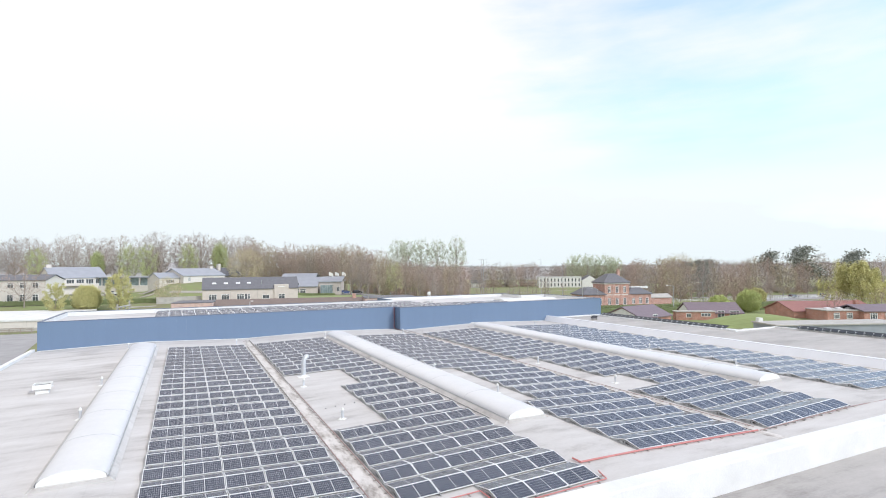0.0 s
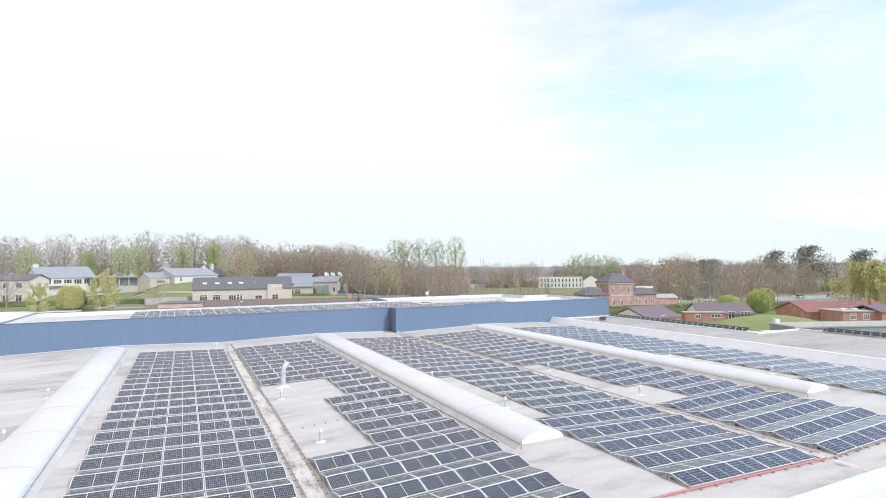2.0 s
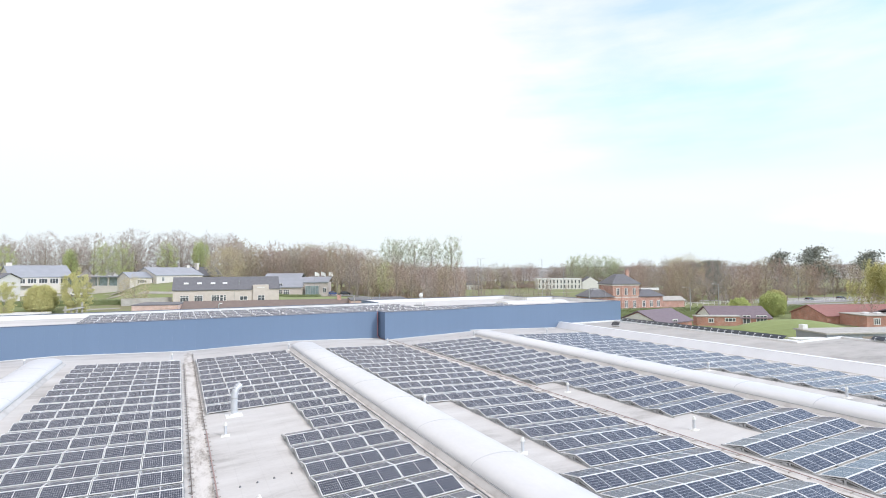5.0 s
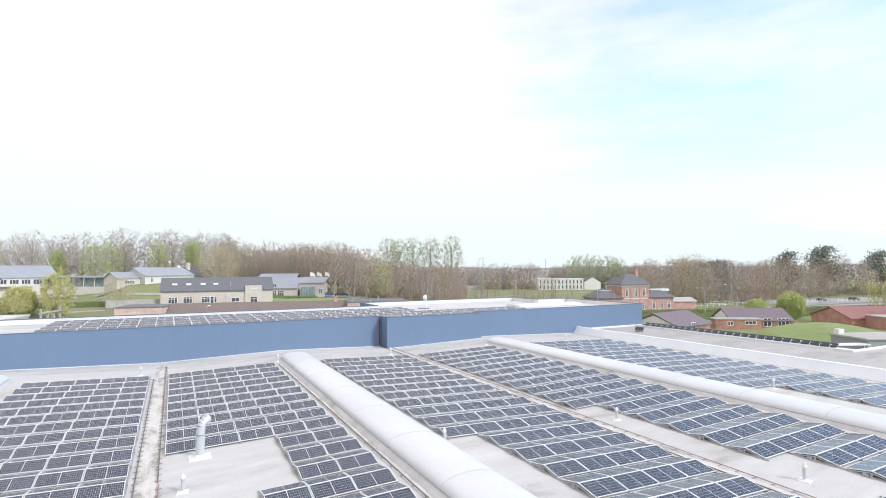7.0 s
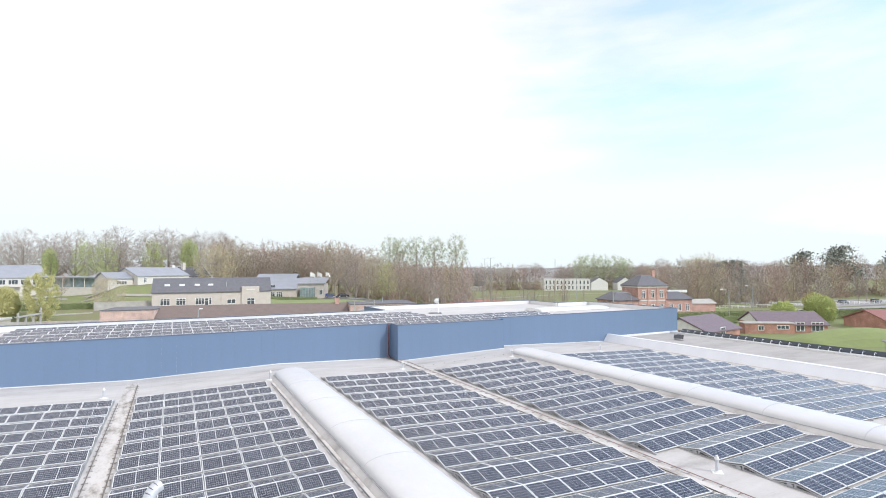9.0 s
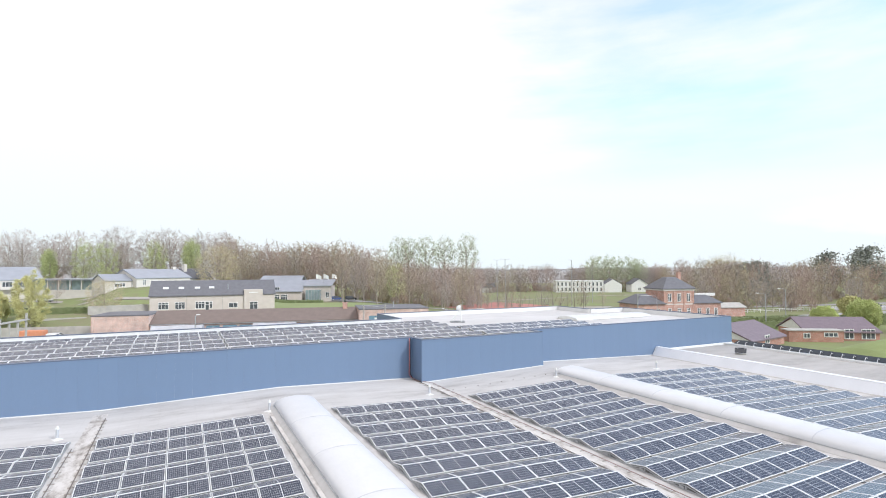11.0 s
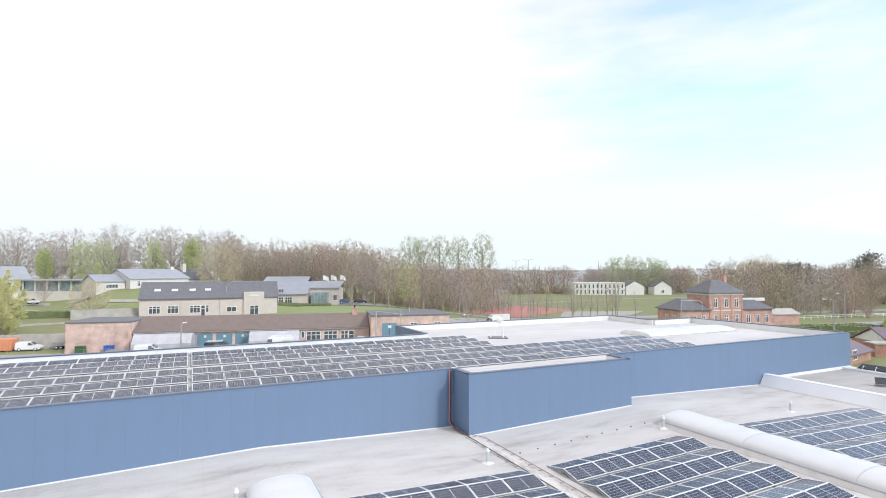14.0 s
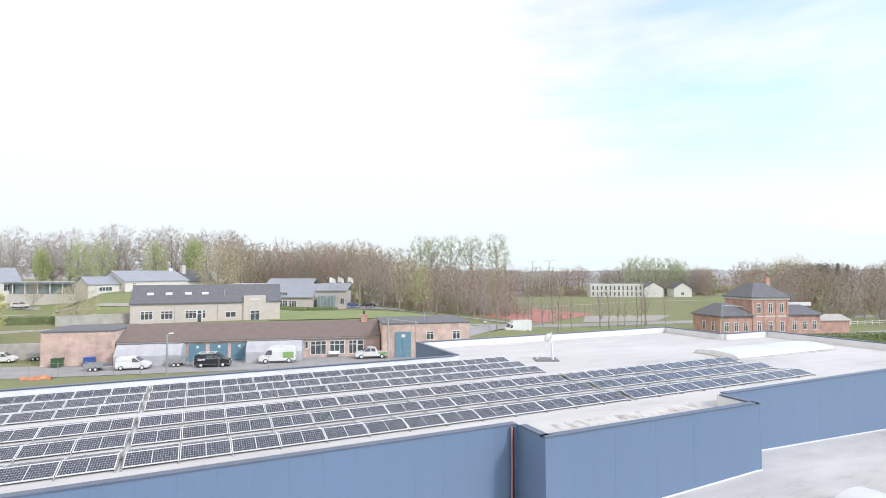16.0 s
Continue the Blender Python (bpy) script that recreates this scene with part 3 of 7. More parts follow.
# ---- barrel skylights ----
def skylight(cx, y0, y1, wid=2.66, rise=0.5, kerb=0.22, z0=None, turn=0.0, label=""):
    z0 = roof_z(cx) - 0.05 if z0 is None else z0
    th = thing("barrel_skylight", label or "long opal plastic barrel skylight on a low white kerb", "skylight", pose(cx, y0, z0, 0, 0, turn), "barrel skylights")
    ln, h = y1 - y0, wid / 2
    bm = bmesh.new()
    for g in (-1, 1):
        prism(bm, [(g * (h - 0.04), -0.25), (g * (h + 0.30), -0.25), (g * (h + 0.30), 0.02), (g * (h + 0.07), kerb), (g * (h - 0.04), kerb)], 0, ln)
    bx(bm, (-h, -0.05, -0.25), (h, 0.08, kerb), c=0.02)
    bx(bm, (-h, ln - 0.08, -0.25), (h, ln + 0.05, kerb), c=0.02)
    part("kerb", bm, M_ROOF, th, "kerb dressed in pale grey felt")
    for g in (-1, 1):
        part("seal", boxes(((min(g * h, g * (h + 0.075)), 0.0, kerb + 0.002), (max(g * h, g * (h + 0.075)), ln, kerb + 0.025))), M_STEEL, th, "thin grey metal edge strip")
    arc = [(-h * math.cos(math.pi * i / 20), kerb + 0.01 + rise * math.sin(math.pi * i / 20) ** 0.8) for i in range(21)]
    n = max(2, round(ln / 5.4))
    w = ln / n
    rng = random.Random(int(cx * 10))
    for k in range(n):
        bm = bmesh.new()                # each sheet is puffed up in soft bellows, a little unevenly
        rows = []
        m = max(6, round(w / 0.21))
        lobe = w / max(1, round(w / 1.3))
        for i in range(m + 1):
            y = 0.01 + (w - 0.02) * i / m
            puff = 0.955 + 0.055 * abs(math.sin(math.pi * y / lobe)) ** 0.6 + rng.uniform(-0.004, 0.004)
            rows.append([bm.verts.new((a, k * w + y, kerb + 0.01 + (z - kerb - 0.01) * puff)) for a, z in arc])
        for p, q in zip(rows, rows[1:]):
            for i in range(len(arc) - 1):
                bm.faces.new((p[i], p[i + 1], q[i + 1], q[i]))
        bmesh.ops.recalc_face_normals(bm, faces=bm.faces[:])
        part("opal_sheet", bm, M_OPAL, th, smooth=True)
    bm = bmesh.new()
    prism(bm, [(a, z - 0.005) for a, z in arc] + [(a * 0.985, z - 0.03) for a, z in arc[::-1]], -0.03, 0.03)
    rib = part("joint", bm, M_RIB, th, "flat joint between two sheets")
    rib.matrix_basis = pose(0, w, 0)
    for k in range(2, n):
        share("joint", rib.data, th, pose(0, k * w, 0))
    for y in (0.03, ln - 0.03):
        bm = bmesh.new()
        prism(bm, [(a * 0.98, z - 0.012) for a, z in arc], y - 0.02, y + 0.02)
        part("end_cap", bm, M_WHITE, th, "white curved end plate")
    return th


skylight(-6.92, 21.6, 66.4)
skylight(16.45, 20.7, 66.2)
skylight(39.72, 20.3, 66.3)
skylight(66.4, 83.35, 96.0, wid=3.9, rise=0.40, kerb=0.06, z0=UP, turn=90, label="short opal barrel skylight on the upper roof")


# ---- photovoltaic arrays ----
PL, PW, TILT, LOW = 1.68, 1.02, 11.0, 0.10
HX, RISE = PW * math.cos(radians(TILT)), PW * math.sin(radians(TILT))
bm = bx(bmesh.new(), (-PL / 2 + 0.02, -PW / 2 + 0.02, -0.012), (PL / 2 - 0.02, PW / 2 - 0.02, 0.0))
for f in bm.faces:
    f.material_index = 0 if f.normal.z > 0.5 or f.calc_center_median().z > -0.001 else 1
bm.normal_update()
for f in bm.faces:
    f.material_index = 0 if f.normal.z > 0.5 else 1
laminate_me = bpy.data.meshes.new("solar_panel")
bm.to_mesh(laminate_me)
bm.free()
laminate_me.materials.append(M_PV)
laminate_me.materials.append(M_BACK)
bm = boxes(((-PL / 2, -PW / 2, -0.033), (PL / 2, -PW / 2 + 0.03, 0.004)), ((-PL / 2, PW / 2 - 0.03, -0.033), (PL / 2, PW / 2, 0.004)),
           ((-PL / 2, -PW / 2 + 0.03, -0.033), (-PL / 2 + 0.03, PW / 2 - 0.03, 0.004)), ((PL / 2 - 0.03, -PW / 2 + 0.03, -0.033), (PL / 2, PW / 2 - 0.03, 0.004)))
frame_me = bpy.data.meshes.new("panel_frame")
bm.to_mesh(frame_me)
bm.free()
frame_me.materials.append(M_ALU)
bm = bmesh.new()                       # open end: two sloping bars, a short post and a bracket on the ground bar
prism(bm, [(0.0, -0.035), (HX, RISE - 0.045), (HX, RISE - 0.085), (0.06, -0.06)], -0.02, 0.02, axis="x")
prism(bm, [(2 * HX + 0.03, -0.035), (HX + 0.03, RISE - 0.045), (HX + 0.03, RISE - 0.085), (2 * HX - 0.03, -0.06)], -0.02, 0.02, axis="x")
bx(bm, (-0.02, HX - 0.03, -0.06), (0.02, HX + 0.06, RISE - 0.06))
bx(bm, (-0.05, HX + 0.10, -0.05), (0.05, HX + 0.34, 0.06), c=0.01)
bx(bm, (-0.03, -0.10, -0.085), (0.03, 2 * HX + 0.10, -0.055))
plate_me = bpy.data.meshes.new("end_bracket")
bm.to_mesh(plate_me)
bm.free()
plate_me.materials.append(M_STEEL)


def solar_array(label, x0, pitch_x, cols, rows, y0, pitch_y, zf, group):
    """rows: {row number: (first column, one past the last)}; each row is a pair of panels back to back."""
    th = thing("solar_array", label, "solar panels", pose(x0, y0, 0), group)
    xm = x0 + cols * pitch_x / 2
    slope = math.degrees(math.atan2(zf(xm + 1) - zf(xm - 1), 2))
    used = {}
    fit_x = Matrix.Diagonal(((pitch_x - 0.036) / PL, 1, 1, 1))
    for j, (c0, c1) in rows.items():
        for c in range(c0, c1):
            x = (c + 0.5) * pitch_x
            z = zf(x0 + x) + LOW
            for s in (0, 1):
                yy = j * pitch_y + (HX / 2 if s == 0 else HX * 1.5 + 0.03)
                m = pose(x, yy, z + RISE / 2, 0, -slope, 0) @ pose(random.uniform(-0.004, 0.004), random.uniform(-0.004, 0.004), 0, (TILT if s == 0 else -TILT) + random.uniform(-0.25, 0.25), random.uniform(-0.12, 0.12), random.uniform(-0.1, 0.1))
                p = share("solar_panel", laminate_me, th, m @ fit_x)
                share("panel_frame", frame_me, p, Matrix.Identity(4))
        for c, off in ((c0, -0.004), (c1, 0.004)):
            share("end_bracket", plate_me, th, pose(c * pitch_x + off, j * pitch_y, zf(x0 + c * pitch_x) + LOW - 0.02))
        for c in range(c0, c1 + 1):
            used.setdefault(c, []).append(j)
    rail_bits = {}
    for c, js in used.items():
        js = sorted(js)
        start = prev = js[0]
        runs = []
        for j in js[1:] + [None]:
            if j is None or j != prev + 1:
                runs.append((start, prev))
                start = j
            prev = j
        for a, b in runs:
            ln = round((b - a) * pitch_y + 2 * HX + 0.36, 3)
            if ln not in rail_bits:
                bm = bx(bmesh.new(), (-0.025, 0, 0.0), (0.025, ln, 0.055))
                ob = part("rail", bm, M_STEEL, th)
                rail_bits[ln] = ob.data
            else:
                ob = share("rail", rail_bits[ln], th, Matrix.Identity(4))
            ob.matrix_basis = pose(c * pitch_x, a * pitch_y - 0.16, zf(x0 + c * pitch_x) + 0.012)
    return th


PY = 2.22
full = lambda a, b, n: {j: (0, n) for j in range(a, b)}
solar_array("dense field of dark framed solar panels on the flat roof", -4.22, 1.685, 5, full(-1, 23, 5), 14.0, PY, roof_z, "roof solar arrays")
rows = full(0, 23, 5)
rows[-1] = (2, 5)
rows.update({j: (2, 5) for j in range(5, 10)})
rows.update({j: (3, 5) for j in range(10, 13)})
solar_array("dark solar panels set round a bare patch of roof", 5.58, 1.712, 5, rows, 14.05, PY, roof_z, "roof solar arrays")
rows = full(0, 23, 5)
rows.update({j: (1, 5) for j in range(5, 11)})
solar_array("dark solar panels in back to back rows beside a skylight", 18.5, 1.73, 5, rows, 13.65, 2.213, roof_z, "roof solar arrays")
rows = full(0, 23, 5)
rows.update({j: (1, 5) for j in range(7, 12)})
rows.update({j: (2, 5) for j in (5, 6)})
solar_array("dark solar panels along the roof gutter with bare corners", 28.73, 1.737, 5, rows, 13.48, 2.217, roof_z, "roof solar arrays")
rows = full(1, 23, 7)
rows.update({j: (2, 7) for j in range(5, 11)})
rows.update({j: (1, 7) for j in range(1, 5)})
solar_array("bluish reflecting solar panels beside the long white kerb", 42.05, 1.765, 7, rows, 13.42, PY, roof_z, "roof solar arrays")
upz = lambda x: UP
for x0, px, cols in ((-6.33, 1.755, 11), (13.16, 1.80, 13), (36.95, 1.745, 9)):
    solar_array("solar panel rows at the edge of the upper roof", x0, px, cols, full(0, 3, cols), 75.2, 2.62, upz, "upper roof solar arrays")
for x0, px, cols in ((-6.43, 1.76, 11), (13.15, 1.842, 13)):
    solar_array("solar panel rows in the middle of the upper roof", x0, px, cols, full(0, 3, cols), 83.6, 2.16, upz, "upper roof solar arrays")


# ---- small things on the lower roof ----
def roof_vent(x, y):
    z = roof_z(x)
    th = thing("roof_vent", "white plastic vent pipe with a cap and base flange", "vent", pose(x, y, z, random.uniform(-1, 1), random.uniform(-1, 1), random.uniform(0, 90)), "roof vents")
    bm = bmesh.new()
    bx(bm, (-0.23, -0.23, -0.02), (0.23, 0.23, 0.03), c=0.015)
    rod(bm, (0, 0, 0.03), (0, 0, 0.09), 0.13, 0.09, 12)
    part("flange", bm, M_WHITE, th)
    part("pipe", rod(bmesh.new(), (0, 0, 0.08), (0, 0, 0.56), 0.078, 0.078, 12), M_FLUE, th, "weathered grey pipe")
    bm = bmesh.new()
    rod(bm, (0, 0, 0.56), (0, 0, 0.60), 0.10, 0.105, 12)
    rod(bm, (0, 0, 0.60), (0, 0, 0.68), 0.105, 0.075, 12)
    rod(bm, (0, 0, 0.68), (0, 0, 0.74), 0.06, 0.05, 12)
    part("cap", bm, M_WHITE, th)


for x, y in ((-8.45, 34.0), (-8.6, 44.9), (-8.5, 66.8), (6.66, 27.19), (6.3, 37.8), (3.45, 66.0), (14.72, 65.6), (18.06, 37.48), (18.65, 27.6), (26.3, 66.0), (38.0, 65.8), (49.35, 65.4), (29.35, 37.15), (29.65, 26.85), (44.44, 26.52), (44.9, 37.3)):
    roof_vent(x, y)

th = thing("flue_pipe", "tall pale metal flue pipe with a bent top", "flue", pose(7.09, 41.79, roof_z(7.09)))
bm = bmesh.new()
bx(bm, (-0.5, -0.5, -0.02), (0.5, 0.5, 0.02), c=0.01)
rod(bm, (0, 0, 0.02), (0, 0, 0.16), 0.30, 0.22, 16)
part("flange", bm, M_UPSTAND, th)
part("pipe", rod(bmesh.new(), (0, 0, 0.1), (0, 0, 1.10), 0.20, 0.20, 20), M_FLUE, th)
bm = bmesh.new()
p0, rad_ = Vector((0, 0, 1.10)), 0.20
for k in range(5):
    ang = radians(16 * (k + 0.5))
    p1 = p0 + Vector((math.sin(ang) * 0.86, math.sin(ang) * 0.5, math.cos(ang))) * (0.34 if k == 0 else 0.13)
    rod(bm, p0, p1 + (p1 - p0).normalized() * 0.02, rad_, rad_, 20)
    p0 = p1
part("elbow", bm, M_FLUE, th, "bent outlet of segmented sheet metal")
part("band", rod(bmesh.new(), (0, 0, 1.05), (0, 0, 1.09), 0.21, 0.21, 20), M_STEEL, th)

th = thing("roof_ventilator", "white louvred box ventilator with an open dark top", "ventilator", pose(-12.5, 44.8, roof_z(-12.5), 0, 0, 4))
part("base", boxes(((-0.42, -0.42, -0.05), (0.42, 0.42, 0.35)), c=0.03), M_WHITE, th)
bm = bmesh.new()
for lo, hi in (((-0.6, -0.6, 0.36), (0.6, -0.54, 0.72)), ((-0.6, 0.54, 0.36), (0.6, 0.6, 0.72)), ((-0.6, -0.54, 0.36), (-0.54, 0.54, 0.72)), ((0.54, -0.54, 0.36), (0.6, 0.54, 0.72))):
    bx(bm, lo, hi)
part("hood", bm, M_WHITE, th)
for k in range(5):
    part("slat", boxes(((-0.53, -0.5 + 0.22 * k, 0.55), (0.53, -0.42 + 0.22 * k, 0.60))), M_SHEET, th, "dark louvre slat")


def conduit(label, pts, r, m, clip=0.9, lift=0.09, rung=0.13):
    th = thing("conduit", label, "conduit", pose(0, 0, 0), "roof conduits")
    p3 = [(x, y, roof_z(x) + lift) for x, y in pts]
    part("tube", pipe(bmesh.new(), p3, r, 8), m, th)
    bm = bx(bmesh.new(), (-rung, -0.022, -lift), (rung, 0.022, -lift + 0.05), c=0.008)
    me = bpy.data.meshes.new("clip")
    bm.to_mesh(me)
    bm.free()
    me.materials.append(M_RUNG)
    for a, b in zip(p3, p3[1:]):
        a, b = Vector(a), Vector(b)
        n = int((b - a).length / clip)
        ang = math.degrees(math.atan2(b.y - a.y, b.x - a.x)) + 90
        for k in range(n):
            share("clip", me, th, pose(*(a + (b - a) * (k + 0.5) / n), 0, 0, ang))
    return th


conduit("red corrugated cable conduit on small roof blocks", [(14.6, 14.2), (14.6, 13.62), (18.4, 13.5), (27.7, 13.44)], 0.05, M_RED_PIPE, 0.85)
conduit("faded red cable conduit along the first panel row", [(27.8, 13.38), (37.0, 13.3), (45.5, 13.2)], 0.03, M_RUST_PIPE, 0.85)
conduit("faded red conduit along the gutter", [(5.40, 12.0), (5.40, 39.0)], 0.03, M_RUST_PIPE, 0.75)
conduit("dark cable run along the gutter", [(5.36, 39.2), (5.36, 69.5)], 0.025, M_CABLE, 0.75)
conduit("dark cable run along the gutter", [(4.50, 30.2), (4.50, 63.5)], 0.025, M_CABLE, 0.75)
conduit("faded red conduit along the gutter", [(4.50, 13.0), (4.50, 30.0)], 0.03, M_RUST_PIPE, 0.75)
conduit("cable run in the gutter between the panels", [(27.35, 13.6), (27.35, 71.9)], 0.028, M_CABLE, 0.8)
conduit("cable run in the gutter between the panels", [(28.15, 14.0), (28.15, 69.4), (27.45, 70.6), (27.45, 71.9)], 0.022, M_RUST_PIPE, 0.8)
conduit("short red cable conduit at the panel corner", [(5.6, 13.35), (8.9, 13.35), (8.9, 11.6), (14.3, 11.55), (14.6, 12.4)], 0.03, M_RED_PIPE, 0.9)
conduit("cable run beside the skylight kerb", [(14.55, 22.0), (14.55, 64.0)], 0.03, M_SHEET, 1.2, rung=0.06)
for y in (30.2,):
    for x in (6.3, 7.0, 7.7, 8.45):
        ob = part("roof_anchor", rod(bmesh.new(), (0, 0, -0.01), (0, 0, 0.06), 0.045, 0.035, 8), M_SHEET)
        ob.matrix_basis = pose(x, y + 0.15 * (x - 6.3), roof_z(x))
        tagged(ob, "small grey roof anchor point", "anchor", "roof anchors")
for k in range(9):
    x = 28.6 + 1.15 * k
    ob = part("roof_anchor", rod(bmesh.new(), (0, 0, -0.01), (0, 0, 0.05), 0.045, 0.035, 8), M_CABLE)
    ob.matrix_basis = pose(x, 66.6 + 0.05 * k, roof_z(x))
    tagged(ob, "small dark roof anchor point", "anchor", "roof anchors")

# cable drop on the wall beside the bay
th = thing("cable_drop", "red and black cables hanging down the blue wall", "cable", pose(27.2, 72.15, roof_z(27.2)))
part("red_cable", pipe(bmesh.new(), [(0.1, 0.3, 3.35), (0.06, -0.02, 3.42), (0.02, -0.06, 3.3), (0.03, -0.05, 1.6), (0.0, -0.05, 0.35), (0.18, -0.3, 0.08), (0.2, -1.6, 0.05)], 0.035), M_RED_PIPE, th)
part("black_cable", pipe(bmesh.new(), [(0.2, 0.3, 3.3), (0.15, -0.03, 3.41), (0.10, -0.06, 3.3), (0.11, -0.05, 0.4), (0.26, -0.3, 0.06), (0.3, -1.7, 0.05)], 0.03), M_RUBBER, th)

# dish on a stand on the upper roof
th = thing("antenna_mast", "white dish on a slanted tripod mast with a dark ballast base", "antenna", pose(40.2, 87.7, UP, 0, 0, -25))
part("ballast_base", boxes(((-0.9, -0.75, 0.0), (0.9, 0.75, 0.10)), c=0.03), M_SHEET, th)
for a, b in (((0.45, 0.1, 0.08), (0.45, 0.1, 2.15)), ((-0.75, -0.1, 0.1), (0.42, 0.1, 1.6)), ((0.42, -0.65, 0.1), (0.45, 0.08, 1.4))):
    part("strut", rod(bmesh.new(), a, b, 0.055, 0.055, 10), M_WHITE, th)
bm = bmesh.new()
rings = [(0.0, 0.0), (0.14, 0.012), (0.26, 0.045), (0.34, 0.085), (0.345, 0.07), (0.26, 0.03), (0.12, -0.01), (0.0, -0.02)]
prev = None
for r, z in rings:
    cur = [bm.verts.new((r * math.cos(2 * math.pi * i / 20), z, r * math.sin(2 * math.pi * i / 20))) for i in range(20)] if r else [bm.verts.new((0, z, 0))]
    if prev is not None:
        for i in range(20):
            q = [prev[i % len(prev)], prev[(i + 1) % len(prev)], cur[(i + 1) % len(cur)], cur[i % len(cur)]]
            q = list(dict.fromkeys(q))
            bm.faces.new(q)
    prev = cur
ob = part("dish", bm, M_WHITE, th, smooth=True)
ob.matrix_basis = pose(0.18, -0.05, 1.72, 20, 0, 30)

# black collectors on racks along the roof edge
bm = bmesh.new()
bx(bm, (-0.99, -0.45, -0.03), (0.99, 0.45, 0.02), c=0.008)
coll_me = bpy.data.meshes.new("collector_panel")
bm.to_mesh(coll_me)
bm.free()
coll_me.materials.append(M_COLLECTOR)
bm = bmesh.new()
rod(bm, (0, -0.66, 0.0), (0, -0.40, 0.37), 0.025, 0.025, 6)
rod(bm, (0, -0.66, 0.02), (0, 0.45, 0.02), 0.025, 0.025, 6)
rod(bm, (0, 0.45, 0.02), (0, -0.42, 0.385), 0.022, 0.022, 6)
leg_me = bpy.data.meshes.new("rack_leg")
bm.to_mesh(leg_me)
bm.free()
leg_me.materials.append(M_ALU)


def collector_rack(label, x, y0, n, z):
    th = thing("collector_rack", label, "solar panels", pose(x, y0, z, 0, 0, 90), "edge collector racks")
    for k in range(n):
        share("collector_panel", coll_me, th, pose(k * 2.0 + 1.0, 0.02, 0.24, 0, 0, 180) @ pose(0, 0, 0, 21))
        share("rack_leg", leg_me, th, pose(k * 2.0 + 0.5, 0, 0, 0, 0, 180))
        share("rack_leg", leg_me, th, pose(k * 2.0 + 1.5, 0, 0, 0, 0, 180))


collector_rack("row of black tilted panels on metal legs at the roof edge", 69.0, 45.0, 13, 0.22)
collector_rack("row of black tilted panels on metal legs at the roof edge", 77.6, -6.0, 23, 0.22)
th = thing("weather_panel", "small tilted solar panel on a ballasted stand", "solar panels", pose(63.2, 66.5, 0.02, 0, 0, -60))
part("panel", boxes(((-0.55, -0.35, 0.45), (0.55, 0.35, 0.49))), M_CARBLACK, th).matrix_basis = pose(0, 0, 0.05, 35)
part("stand", pipe(bmesh.new(), [(-0.4, -0.2, 0.08), (-0.3, 0, 0.7), (0.3, 0, 0.7), (0.4, -0.2, 0.08)], 0.025), M_STEEL, th)
part("ballast", boxes(((-0.55, -0.3, 0), (0.55, 0.25, 0.10)), c=0.02), M_CONC, th)


# ---- ground ----
def smooth(t, a, b):
    t = min(1.0, max(0.0, (t - a) / (b - a)))
    return t * t * (3 - 2 * t)


def terrain(x, y):
    """Level ground that climbs in two banks behind the yard."""
    yy = y + 0.23 * (x + 5.7)
    left = 1 - smooth(x, 55, 100)
    far_left = 1 - smooth(x, 14, 42)
    return GROUND + left * 3.3 * smooth(yy, 163, 182) + far_left * (2.9 * smooth(yy, 205, 250) + 4.0 * smooth(x, -20, -8) * smooth(yy, 196, 220) * (1 - 0.7 * smooth(yy, 232, 262))) + 2.0 * smooth(math.hypot(x - 15, y - 54), 420, 900)


def grass_mat():
    m, n, l, b = node_mat("grass")
    tc = n.new("ShaderNodeTexCoord")
    tones = []
    for s, d in ((0.03, 5), (0.35, 6), (9.0, 3)):
        t = n.new("ShaderNodeTexNoise")
        t.inputs["Scale"].default_value, t.inputs["Detail"].default_value = s, d
        l.new(tc.outputs["Object"], t.inputs["Vector"])
        tones.append(t)
    a = n.new("ShaderNodeMath")
    a.operation = "ADD"
    l.new(tones[0].outputs["Fac"], a.inputs[0])
    l.new(tones[1].outputs["Fac"], a.inputs[1])
    c = n.new("ShaderNodeMath")
    c.operation = "MULTIPLY_ADD"
    c.inputs[1].default_value = 0.4
    l.new(a.outputs[0], c.inputs[0])
    k = n.new("ShaderNodeMath")
    k.operation = "MULTIPLY"
    k.inputs[1].default_value = 0.2
    l.new(tones[2].outputs["Fac"], k.inputs[0])
    l.new(k.outputs[0], c.inputs[2])
    r = n.new("ShaderNodeValToRGB")
    e = r.color_ramp.elements
    e[0].position, e[0].color = 0.36, (0.25, 0.225, 0.15, 1)
    e[1].position, e[1].color = 0.62, (0.235, 0.285, 0.118, 1)
    e.new(0.48).color = (0.23, 0.235, 0.127, 1)
    l.new(c.outputs[0], r.inputs["Fac"])
    l.new(r.outputs[0], b.inputs["Base Color"])
    b.inputs["Roughness"].default_value = 0.9
    b.inputs["Specular IOR Level"].default_value = 0.15
    return m


M_GRASS = grass_mat()
xs = [-5000, -2500, -1200, -700, -480] + list(range(-400, 521, 8)) + [600, 800, 1300, 2600, 5000]
ys = [-5000, -2000, -800, -300] + list(range(-160, 601, 8)) + [700, 900, 1400, 2600, 5000]
verts = [(x, y, terrain(x, y)) for y in ys for x in xs]
nx = len(xs)
faces = [(j * nx + i, j * nx + i + 1, (j + 1) * nx + i + 1, (j + 1) * nx + i) for j in range(len(ys) - 1) for i in range(nx - 1)]
me = bpy.data.meshes.new("ground")
me.from_pydata(verts, [], faces)
me.materials.append(M_GRASS)
tagged(new("ground", me), "spring grass with dry and fresh patches", "ground", kind="structure")


